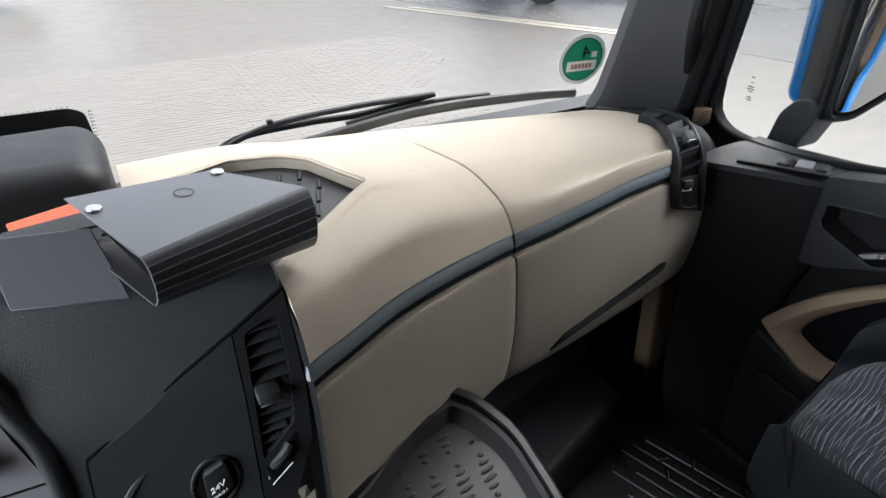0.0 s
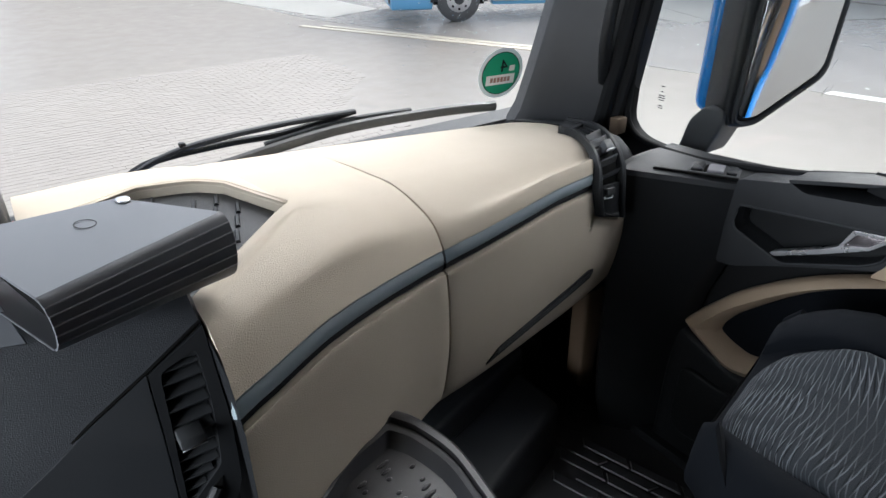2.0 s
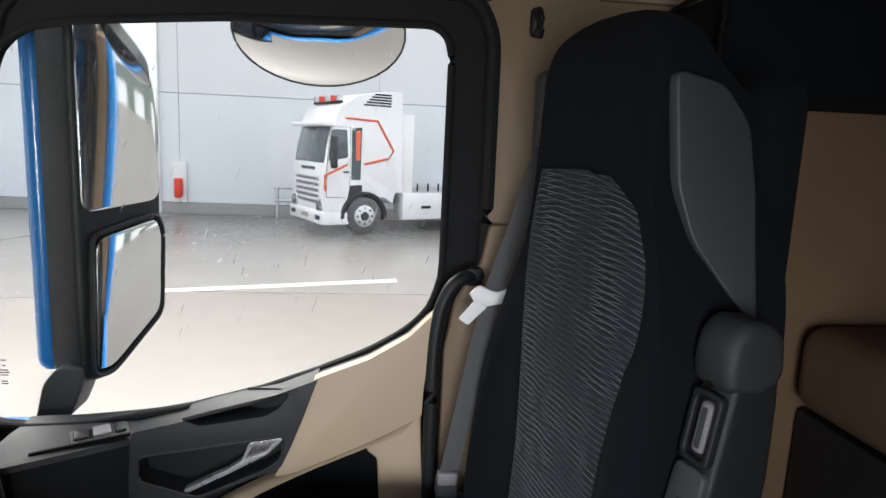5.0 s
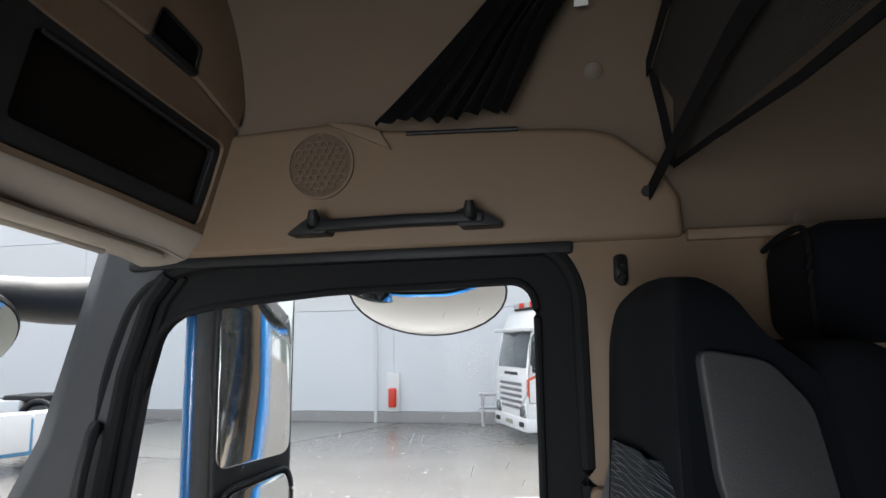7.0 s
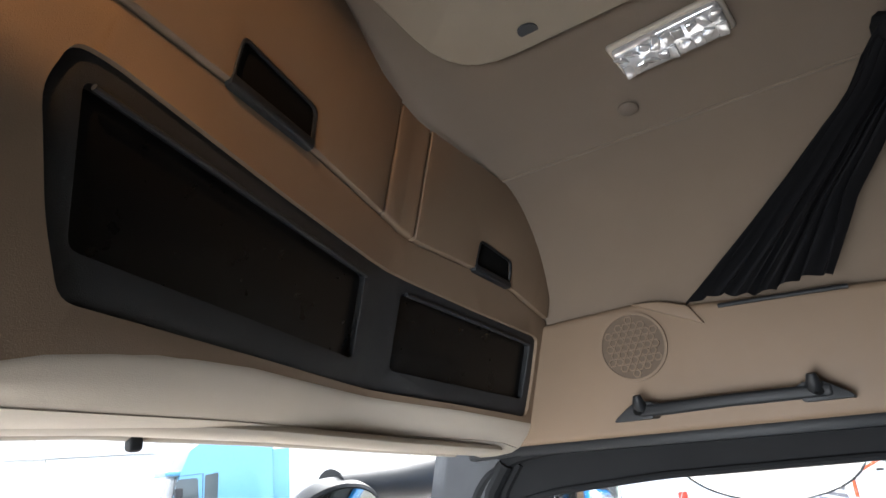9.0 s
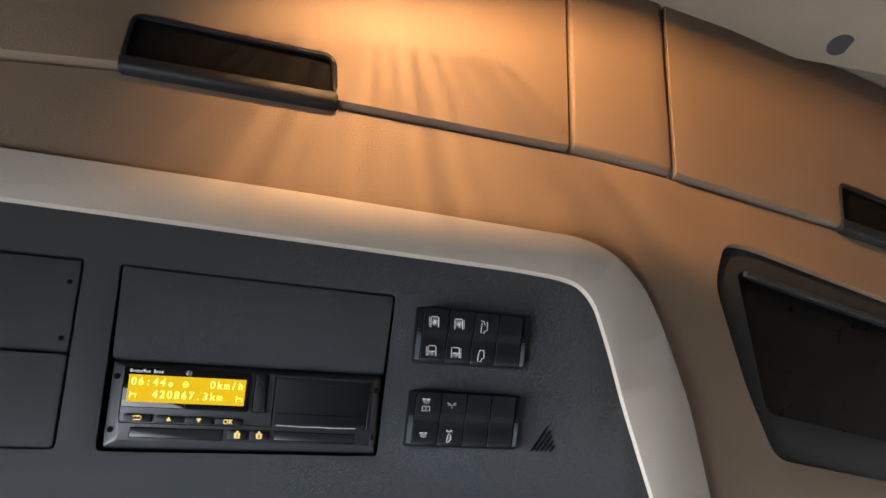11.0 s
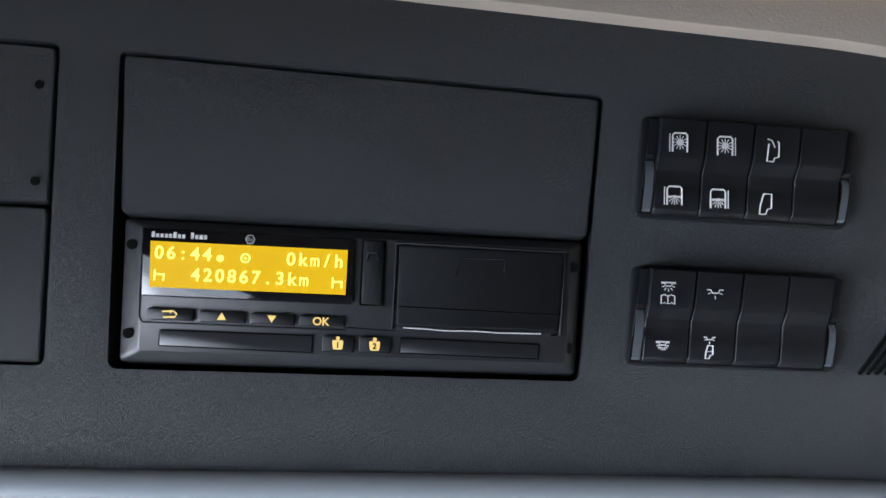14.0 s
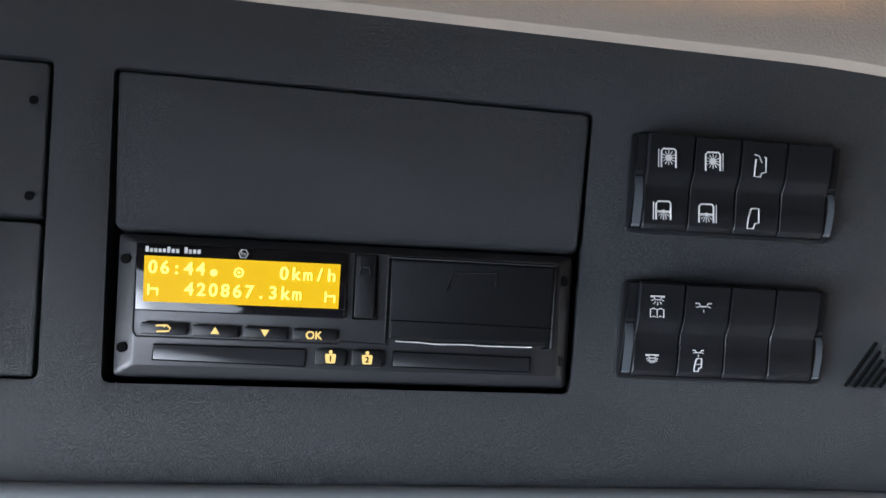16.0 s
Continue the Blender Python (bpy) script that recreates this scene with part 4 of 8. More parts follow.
def quad(p, q, r, s, t, r_=0.0006, bm=None):
    n = (q - p).cross(s - p).normalized() * t
    return grid([[p, q], [s, r]], bm) if t == 0 else merge(bm, _slabq(p, q, r, s, n, r_))


def _slabq(p, q, r, s, n, rr):
    b = bmesh.new()
    lo = [b.verts.new(v) for v in (p, q, r, s)]
    hi = [b.verts.new(v + n) for v in (p, q, r, s)]
    b.faces.new(lo), b.faces.new(hi)
    for i in range(4):
        b.faces.new((lo[i], lo[(i + 1) % 4], hi[(i + 1) % 4], hi[i]))
    bmesh.ops.recalc_face_normals(b, faces=b.faces)
    bevel(b, rr, 1)
    return b


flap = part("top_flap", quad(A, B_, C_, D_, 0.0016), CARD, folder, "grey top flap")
# bowed, scored spine
sp = []
for k in range(9):
    a = k / 8 * math.pi * 0.92
    row = []
    for q, h in ((0, 0.038), (0.25, 0.042), (0.5, 0.046), (0.75, 0.050), (1, 0.055)):
        row.append(D_.lerp(C_, q) + Vector((0.004 * math.sin(a), -0.010 * math.sin(a), -0.5 * h * (1 - math.cos(a)))))
    sp.append(row)
sb = grid(sp)
bmesh.ops.solidify(sb, geom=sb.faces[:], thickness=0.0015)
spine = part("spine", sb, CARD_SHADE, folder, "scored spine in the shaded card tone")
for k in (1, 2, 3, 4, 5):
    p, q = sp[k + 1][0], sp[k + 1][-1]
    part("score", tube([p + Vector((0, -0.0008, 0.0004)), q + Vector((0, -0.0008, 0.0004))], 0.0006, 5), LILAC, spine)
base = Vector((0, 0, -0.036))
bA, bB, bC, bD = A + Vector((0, 0, -0.04)), B_ + Vector((0, 0, -0.055)), C_ + Vector((0, 0, -0.055)), D_ + Vector((0, 0, -0.037))
part("bottom_flap", quad(bA, bB, bC, bD, 0.0016), CARD_SHADE, folder)
# Near-black block added for the shade inside the folder.
part("folder_inner_shade", quad(A * 0.9 + C_ * 0.1 + base * 0.8, B_ * 0.9 + D_ * 0.1 + base * 0.8, C_ * 0.9 + A * 0.1 + base * 0.8, D_ * 0.9 + B_ * 0.1 + base, -0.026, 0.003), VOID, folder)
T0, T1, T2, T3 = Vector((0.024, 0.585, 0.938)), Vector((0.092, 0.572, 0.936)), Vector((0.105, 0.545, 0.886)), Vector((0.031, 0.553, 0.896))
part("front_tuck", quad(T0, T1, T2, T3, 0.0015), CARD, folder, "folded front tuck flap")
part("red_card", quad(Vector((0.03, 0.66, 0.915)), Vector((0.12, 0.665, 0.926)), Vector((0.12, 0.61, 0.93)), Vector((0.04, 0.605, 0.922)), 0.002), ORANGE, folder, "orange-red card inside")
part("inner_card", quad(Vector((0.03, 0.63, 0.921)), Vector((0.10, 0.625, 0.928)), Vector((0.10, 0.59, 0.929)), Vector((0.028, 0.60, 0.924)), 0.002), BLACK, folder)
n = (B_ - A).cross(D_ - A).normalized()
n = n if n.z > 0 else -n
for p in (A * 0.62 + B_ * 0.10 + D_ * 0.28 + Vector((-0.004, 0, 0)), B_ * 0.9 + C_ * 0.1 - Vector((0.004, 0.004, 0))):
    part("snap_button", disc(p + n * 0.001, n, 0.0055, 0.002, bev=0.0008), STEEL, folder, "polished snap button")
part("emblem", ring(A * 0.25 + B_ * 0.35 + C_ * 0.2 + D_ * 0.2 + n * 0.0018, n, 0.0075, 0.0067, 0.0003), MIDGREY, flap)

# ---- passenger seat: built square, then turned a little towards the middle of the cab ----
def cloth_material():
    mat = material("wave_cloth", (0.020, 0.0235, 0.028), 0.92, grain=0.5, grain_scale=1300, vary=0.2, sheen=0.02, spec=0.08)
    nt = mat.node_tree
    N, K = nt.nodes, nt.links
    bs = N["Principled BSDF"]
    base = bs.inputs["Base Color"].links[0].from_socket
    co = N.new("ShaderNodeTexCoord")
    cx = N.new("ShaderNodeSeparateXYZ")
    K.new(co.outputs["Object"], cx.inputs[0])
    add = N.new("ShaderNodeMath")
    add.operation = "SUBTRACT"
    K.new(cx.outputs["Y"], add.inputs[0]), K.new(cx.outputs["Z"], add.inputs[1])
    cmb = N.new("ShaderNodeCombineXYZ")
    K.new(cx.outputs["X"], cmb.inputs["X"]), K.new(add.outputs[0], cmb.inputs["Y"])
    patch = N.new("ShaderNodeTexNoise")
    patch.inputs["Scale"].default_value, patch.inputs["Detail"].default_value = 10, 3
    K.new(co.outputs["Object"], patch.inputs["Vector"])
    for ang, dist, ph, n0, n1, lo, hi, col in ((11, 3.2, 0.0, 0.34, 0.60, 0.90, 0.995, (0.115, 0.128, 0.142, 1)), (-13, 2.6, 4.0, 0.42, 0.66, 0.91, 0.995, (0.105, 0.116, 0.130, 1)), (3, 4.0, 2.0, 0.40, 0.62, 0.20, 0.02, (0.005, 0.006, 0.008, 1))):
        mp = N.new("ShaderNodeMapping")
        mp.inputs["Rotation"].default_value = (0, 0, radians(ang))
        mp.inputs["Location"].default_value = (ph, ph, 0)
        mp.inputs["Scale"].default_value = (0.45, 1, 1)
        K.new(cmb.outputs[0], mp.inputs["Vector"])
        wv = N.new("ShaderNodeTexWave")
        wv.wave_type, wv.bands_direction = "BANDS", "Y"
        wv.inputs["Scale"].default_value, wv.inputs["Distortion"].default_value = 43, dist
        wv.inputs["Detail"].default_value, wv.inputs["Detail Scale"].default_value = 1.0, 0.75
        K.new(mp.outputs[0], wv.inputs["Vector"])
        rg = N.new("ShaderNodeMapRange")
        rg.inputs["From Min"].default_value, rg.inputs["From Max"].default_value = lo, hi
        K.new(wv.outputs["Fac"], rg.inputs["Value"])
        fr = N.new("ShaderNodeMapRange")
        fr.inputs["From Min"].default_value, fr.inputs["From Max"].default_value, fr.inputs["To Min"].default_value = n0, n1, 0.15
        K.new(patch.outputs["Fac"], fr.inputs["Value"])
        sc = N.new("ShaderNodeMath")
        sc.operation = "MULTIPLY"
        K.new(rg.outputs["Result"], sc.inputs[0]), K.new(fr.outputs["Result"], sc.inputs[1])
        m2 = N.new("ShaderNodeMix")
        m2.data_type = "RGBA"
        m2.inputs["B"].default_value = col
        K.new(sc.outputs[0], m2.inputs["Factor"])
        K.new(base, m2.inputs["A"])
        base = m2.outputs["Result"]
    K.new(base, bs.inputs["Base Color"])
    return mat


CLOTH = cloth_material()
seat = thing("passenger_seat", (0.745, 0.18, FLOOR), "black velour truck seat with patterned grey cloth centre", "seat")
S0 = Vector((0.745, 0.18, 0))


def cush_row(f, which):
    """Cross-section of the cushion at f: r from inboard to outboard."""
    front = max(0.0, (f - 0.075) / 0.10)
    dz = -0.035 * front ** 2
    nose = max(0.0, (f - 0.02) / 0.145) ** 2
    back = max(0.0, (-0.10 - f) / 0.10)
    w = 1.0 - 0.24 * front ** 2 - 0.10 * back if which == 0 else 1.0 + 0.08 * front ** 2 - 0.10 * back
    if which == 0:
        pts = [(-0.135, 0.592), (-0.166, 0.600), (-0.182, 0.625), (-0.170, 0.658), (-0.140, 0.684), (-0.112, 0.684), (-0.098, 0.672), (0.0, 0.668), (0.115, 0.674),
               (0.135, 0.694), (0.165, 0.706 - 0.03 * back), (0.20, 0.703 - 0.06 * back), (0.228, 0.675 - 0.06 * back), (0.238, 0.62), (0.232, 0.59), (0.20, 0.578)]
    else:
        pts = [(-0.112, 0.672), (-0.108, 0.686), (-0.09, 0.688), (-0.05, 0.684), (0.01, 0.681), (0.07, 0.684), (0.112, 0.691), (0.126, 0.693), (0.130, 0.684)]
    zc = 0.5
    out = []
    for r, z in pts:
        zz = z + (dz if z > 0.61 else 0.10 * nose) + (0.02 * max(0, f - 0.02) / 0.15 if z > 0.6 else 0)
        wr = w * (1 - 0.22 * front ** 2) if which == 0 and r < 0 else w
        out.append((S0.x + 0.01 + (r - 0.01) * wr, S0.y + f - (0.055 * front * (abs(r - 0.01) / 0.12) ** 4 if which else 0), zz - (0.010 * front * (abs(r - 0.01) / 0.12) ** 3 if which else 0)))
    return [tuple(p) for p in smooth_line(out, 3)]


fs = [-0.185, -0.17, -0.12, -0.06, 0.0, 0.05, 0.09, 0.125, 0.15, 0.165]
rows = [cush_row(f, 0) for f in fs]
end = [(p[0] * 0.93 + (S0.x + 0.02) * 0.07, S0.y + 0.18, 0.628 + (p[2] - 0.628) * 0.78) for p in rows[-1]]
end2 = [(p[0] * 0.9 + (S0.x + 0.02) * 0.1, S0.y + 0.183, 0.632 + (p[2] - 0.632) * 0.40) for p in rows[-1]]
cb = grid(rows + [end, end2], cap=True)
cushion = part("cushion", cb, VELOUR, seat, "black velour cushion bolsters")
rows = [cush_row(f, 1) for f in fs]
CX = S0.x + 0.01
L1, L2, L3, L4 = [[(CX + (p[0] - CX) * k, p[1] + dy, p[2] + dz) for p in rows[-1]] for k, dy, dz in ((0.99, 0.013, -0.022), (0.97, 0.0195, -0.048), (0.945, 0.020, -0.085), (0.92, 0.016, -0.115))]
part("cushion_centre", grid(rows + [L1, L2, L3, L4]), CLOTH, cushion, "dark grey cloth with pale wave pattern")
for side, dx in ((0, 0), (-1, 0)):
    part("piping", tube([(r[side][0], r[side][1], r[side][2] + 0.004) for r in rows + [L1, L2]], 0.0025, 6), VELOUR, cushion)

# backrest: outline half-widths by height
BZ = [0.62, 0.68, 0.74, 0.90, 1.02, 1.09, 1.14, 1.19, 1.26, 1.305, 1.338, 1.356, 1.362]
BO = [0.165, 0.185, 0.20, 0.190, 0.150, 0.118, 0.104, 0.101, 0.100, 0.099, 0.086, 0.058, 0.02]
BI = [0.135, 0.155, 0.17, 0.175, 0.175, 0.165, 0.150, 0.138, 0.130, 0.126, 0.112, 0.08, 0.03]


def back_f(z):
    return lerp([0.62, 0.8, 1.1, 1.4], [-0.165, -0.178, -0.186, -0.196], z)


rows = []
for z, o, i in zip(BZ, BO, BI):
    f = back_f(z)
    t = lerp([0.62, 0.7, 1.1, 1.20, 1.26, 1.29, 1.315, 1.347, 1.36], [0.08, 0.13, 0.15, 0.14, 0.12, 0.085, 0.06, 0.045, 0.03], z)
    bol = lerp([0.6, 0.7, 0.88, 1.0, 1.1], [0.01, 0.032, 0.026, 0.010, 0.0], z)
    pts = [(-i * 0.98, f - t), (-i, f - t * 0.5), (-i * 0.99, f + bol * 0.4), (-i + 0.03, f + bol), (-i + 0.055, f + bol * 0.5), (-i * 0.4, f), (0, f + 0.001), (o * 0.4, f),
           (o - 0.055, f + bol * 0.5), (o - 0.03, f + bol), (o * 0.99, f + bol * 0.3), (o, f - t * 0.5), (o * 0.98, f - t)]
    if z > 1.33:
        pts = [(r, q - lerp([1.33, 1.362], [0.0, 0.018], z) * (q > f - 0.02)) for r, q in pts]
    rows.append([tuple(p) for p in smooth_line([(S0.x + r, S0.y + q, z) for r, q in pts], 3)])
cols = [smooth_line([r[j] for r in rows], 4) for j in range(len(rows[0]))]
rows = [[tuple(c[i]) for c in cols] for i in range(len(cols[0]))]
back = part("backrest", grid(rows, closed_u=True, cap=True), VELOUR, seat, "black velour backrest with integral headrest")
rows = []
for z in (0.675, 0.70, 0.76, 0.84, 0.92, 1.0, 1.06, 1.12, 1.16, 1.185, 1.195):
    ro, ri = lerp([0.7, 0.85, 0.95, 1.05, 1.14, 1.19], [0.088, 0.082, 0.088, 0.098, 0.094, 0.080], z), lerp([0.7, 0.88, 0.99, 1.10, 1.19], [0.115, 0.146, 0.164, 0.158, 0.138], z)
    arch = max(0, (z - 1.12) / 0.075) ** 2
    f = back_f(z) + 0.006 + (0.012 if z < 0.71 else 0)
    pts = [(S0.x - ri * (1 - arch * 0.55), S0.y + f - 0.006, z), (S0.x - ri * 0.8 * (1 - arch * 0.55), S0.y + f + 0.003, z), (S0.x + (ro - ri) / 2, S0.y + f + 0.004, z + 0.004), (S0.x + ro * 0.8, S0.y + f + 0.003, z), (S0.x + ro, S0.y + f - 0.006, z)]
    rows.append([tuple(p) for p in smooth_line(pts, 4)])
part("back_centre", grid(rows), CLOTH, back, "dark grey cloth with pale wave pattern")
# grey flank of the headrest, inboard side
GR = round_poly([(-0.20, 1.295), (-0.255, 1.285), (-0.285, 1.25), (-0.295, 1.18), (-0.292, 1.06), (-0.262, 1.09), (-0.222, 1.14), (-0.205, 1.19)], 0.012)
part("side_panel", slab(GR, lambda u, v, w: (S0.x + w - lerp([1.06, 1.16, 1.3], [0.168, 0.148, 0.132], v), S0.y + u, v), -0.006, 0.02, 0.004, 3), material("grey_vinyl", (0.034, 0.036, 0.039), 0.5, grain=0.3, grain_scale=800, vary=0.08), back, "dark grey vinyl flank of the headrest")
# black shell behind
part("back_shell", box((S0.x - 0.14, S0.y - 0.375, 0.75), (S0.x + 0.12, S0.y - 0.30, 1.30), 0.03, 3), VELOUR, back, "black plastic back shell")
# folded-up armrest on its pivoting link
def flank(u, v, w):
    """On the inboard flank of the seat: forwards, up, outwards."""
    return (S0.x + w, S0.y + u + 0.062, v - 0.028)


def arm_front(s, v, w):
    """On the forward face of the folded armrest: outwards, up, into."""
    return flank(lerp([0.78, 0.85, 0.97, 1.06], [-0.230, -0.249, -0.275, -0.290], v) - w, v, s)


AR = round_poly([(-0.246, 0.835), (-0.250, 0.855), (-0.275, 0.97), (-0.290, 1.055), (-0.300, 1.088), (-0.335, 1.080), (-0.343, 1.045), (-0.343, 0.955), (-0.325, 0.86), (-0.290, 0.80)], 0.014)
arm = part("armrest", slab(AR, flank, -0.2205, -0.178, 0.010, 3), BLACK, seat, "black folded-up armrest")
PAD = round_poly([(-0.282, 1.046), (-0.278, 1.066), (-0.281, 1.093), (-0.296, 1.111), (-0.324, 1.108), (-0.341, 1.094), (-0.345, 1.055), (-0.32, 1.040)], 0.016)
part("arm_pad", slab(PAD, flank, -0.2235, -0.175, 0.013, 4), DARK, arm, "dark grey rounded end pad")
LINK = round_poly([(-0.2185, 0.843), (-0.2185, 0.972), (-0.1800, 0.972), (-0.1800, 0.843)], 0.010)
part("arm_link", slab(LINK, arm_front, -0.005, 0.006, 0.003, 3, vcuts=[0.85, 0.91]), MIDGREY, arm, "dark grey plastic arm link")
SLOT = round_poly([(-0.2175, 0.975), (-0.2175, 1.042), (-0.181, 1.042), (-0.181, 0.975)], 0.008)
part("height_slot", slab(SLOT, arm_front, -0.006, 0.004, 0.002, 3, holes=[round_poly([(-0.2125, 0.981), (-0.2125, 1.036), (-0.1875, 1.036), (-0.1875, 0.981)], 0.007)]), BLACK, arm, "black frame of the height lever")
part("slot_lever", slab(round_poly([(-0.208, 0.985), (-0.208, 1.032), (-0.193, 1.032), (-0.193, 0.985)], 0.006), arm_front, -0.0045, 0.004, 0.003, 3), LILAC, arm, "grey adjusting lever")
part("slot_groove", slab(round_poly([(-0.2035, 0.990), (-0.2035, 1.027), (-0.1975, 1.027), (-0.1975, 0.990)], 0.002), arm_front, -0.0052, 0.0, 0.0), MIDGREY, arm)
for s_, v in ((-0.199, 1.049), (-0.199, 0.938), (-0.203, 0.868)):
    part("screw", disc(arm_front(s_, v, -0.0045), (0, 1, 0), 0.0040, 0.0022, 14), VOID, arm)
# base
part("base", box((S0.x - 0.16, S0.y - 0.2, FLOOR + 0.02), (S0.x + 0.2, S0.y - 0.02, 0.60), 0.02, 3), VELOUR, seat, "black seat pedestal")
part("side_valance", box((S0.x - 0.19, S0.y - 0.27, 0.50), (S0.x - 0.155, S0.y + 0.0, 0.635), 0.012, 3), VELOUR, seat, "black plastic side valance")
# belt buckle
bk = part("buckle_stalk", slab(round_poly([(-0.10, 0.68), (-0.125, 0.72), (-0.165, 0.79), (-0.225, 0.795), (-0.25, 0.73), (-0.23, 0.60), (-0.13, 0.62)], 0.02), lambda u, v, w: (S0.x + w, S0.y + u, v), -0.205, -0.182, 0.004, 3), VELOUR, seat, "black buckle housing")
part("top_edge", slab([(-0.094, 0.680), (-0.120, 0.723), (-0.160, 0.794), (-0.190, 0.800), (-0.190, 0.794), (-0.166, 0.786), (-0.129, 0.718), (-0.104, 0.676)], lambda u, v, w: (S0.x + w, S0.y + u, v), -0.207, -0.180, 0.003, 3), MIDGREY, bk, "grey top edge of the buckle housing")
part("buckle_button", slab(round_poly([(-0.095, 0.691), (-0.107, 0.674), (-0.137, 0.695), (-0.126, 0.715)], 0.004, 3), lambda u, v, w: (S0.x + w, S0.y + u, v), -0.222, -0.193, 0.004, 2), RED, bk, "red release button")
part("buckle_slot", slab([(-0.098, 0.697), (-0.104, 0.690), (-0.128, 0.707), (-0.124, 0.714)], lambda u, v, w: (S0.x + w, S0.y + u, v), -0.2232, -0.215, 0.0), VOID, bk)
seat.rotation_euler = (0, 0, radians(12))

# ---- overhead console above the windscreen ----
def fas_y(x):
    xs, ys = [-0.3, 0.02, 0.10, 0.2, 0.60, 0.644, 0.69, 1.05], [0.5465, 0.5475, 0.554, 0.573, 0.650, 0.656, 0.655, 0.62]
    return lerp(xs, ys, x)


def fas(u, v, w):
    """On the leaning front of the overhead console: across, up, into."""
    return (u, fas_y(u) - 0.305 * (v - 1.6) + w, v)


CUTS = [-0.8, -0.6, -0.45, -0.3, 0.02, 0.06, 0.10, 0.15, 0.2, 0.3, 0.4, 0.5, 0.60, 0.62, 0.644, 0.667, 0.69, 0.8, 0.9, 1.0]
LX = [-1.05, -0.92, -0.82, -0.68, -0.542, -0.351, -0.18, 0.02, 0.10, 0.31, 0.437, 0.60, 0.678, 0.82, 0.922, 1.05]
LZ = [1.66, 1.71, 1.75, 1.80, 1.842, 1.842, 1.828, 1.808, 1.801, 1.788, 1.777, 1.754, 1.737, 1.721, 1.705, 1.664]
TX = [-1.05, -0.9, -0.55, -0.1, 0.10, 0.434, 0.549, 0.89, 1.03, 1.06]
TZ = [1.78, 1.85, 1.93, 1.985, 1.972, 1.94, 1.90, 1.85, 1.80, 1.77]


def lid_z(x):
    return lerp(LX, LZ, x)


over = thing("overhead_console", (0.2, 0.6, 1.45), "tan overhead storage console above the windscreen", "console")
xs = [-1.05, -0.8, -0.55, -0.35, -0.18, 0.02, 0.10, 0.2, 0.31, 0.437, 0.52, 0.60, 0.64, 0.678, 0.75, 0.82, 0.922, 1.0, 1.056]
lower = [(-1.05, 1.45), (-0.2, 1.5), (0.1, 1.507), (0.2, 1.503), (0.48, 1.495), (0.985, 1.46), (1.056, 1.444)]
PANEL_OUT = [(-0.62, 1.535), (-0.62, 1.72), (-0.56, 1.77), (-0.525, 1.775), (-0.2, 1.752), (-0.02, 1.737), (0.03, 1.733), (0.058, 1.724), (0.084, 1.70), (0.10, 1.665), (0.12, 1.61), (0.136, 1.53), (0.12, 1.516), (0.0, 1.5125), (-0.3, 1.506), (-0.58, 1.506)]
SHELF_OUT = round_poly([(0.172, 1.752), (0.158, 1.712), (0.182, 1.628), (0.205, 1.575), (0.42, 1.557), (0.639, 1.537), (0.85, 1.517), (1.034, 1.497), (1.038, 1.56), (1.036, 1.634), (0.85, 1.660), (0.66, 1.689), (0.42, 1.720), (0.205, 1.752)], 0.014, 4)
CHIN_X, CHIN_Z = [-0.62, -0.2, 0.0, 0.09, 0.14, 0.205, 0.30, 0.42, 0.639, 0.85, 1.034, 1.056], [1.488, 1.5045, 1.5095, 1.514, 1.522, 1.537, 1.547, 1.545, 1.527, 1.508, 1.487, 1.484]
part("fascia", slab([(-1.05, 1.45)] + list(zip(CHIN_X, CHIN_Z)) + [(x, lid_z(x) - 0.0015) for x in reversed(xs)], fas, 0.0, 0.03, 0.004, 3, holes=[round_poly(PANEL_OUT, 0.018, 3), SHELF_OUT], cuts=CUTS), TAN, over, "tan moulded fascia")

# chin that rolls under towards the windscreen, windscreen light put into its pale colour
rows = []
for x in [-0.60, -0.4, -0.2, -0.05, 0.03, 0.09, 0.115, 0.14, 0.17, 0.205, 0.26, 0.34, 0.42, 0.53, 0.60, 0.644, 0.69, 0.77, 0.85, 0.94, 1.0, 1.034, 1.054]:
    zt, zb = lerp(CHIN_X, CHIN_Z, x), lerp([p[0] for p in lower], [p[1] for p in lower], x)
    rows.append([tuple(p) for p in smooth_line([fas(x, zt + 0.003, 0.0006), fas(x, zt - 0.002, -0.0004), fas(x, zt * 0.75 + zb * 0.25, 0.001), fas(x, zt * 0.45 + zb * 0.55, 0.006), fas(x, zb + 0.006, 0.016), fas(x, zb, 0.024), fas(x, zb - 0.001, 0.034)], 3)])
part("chin", grid(rows), GREIGE, over, "chin rolling under the lockers, windscreen light in its pale colour")

# dark shelf frame with two recessed flaps
IN1 = round_poly([(0.187, 1.733), (0.60, 1.679), (0.602, 1.573), (0.40, 1.594), (0.205, 1.613)], 0.010, 3)
IN2 = round_poly([(0.682, 1.670), (1.022, 1.623), (1.02, 1.528), (0.85, 1.546), (0.682, 1.564)], 0.010, 3)
shelf = part("shelf_frame", slab(SHELF_OUT, fas, 0.006, 0.02, 0.003, 2, holes=[IN1, IN2], cuts=CUTS), DARK, over, "dark grey frame of the open shelves")
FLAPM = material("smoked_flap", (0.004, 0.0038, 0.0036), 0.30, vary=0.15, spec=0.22)
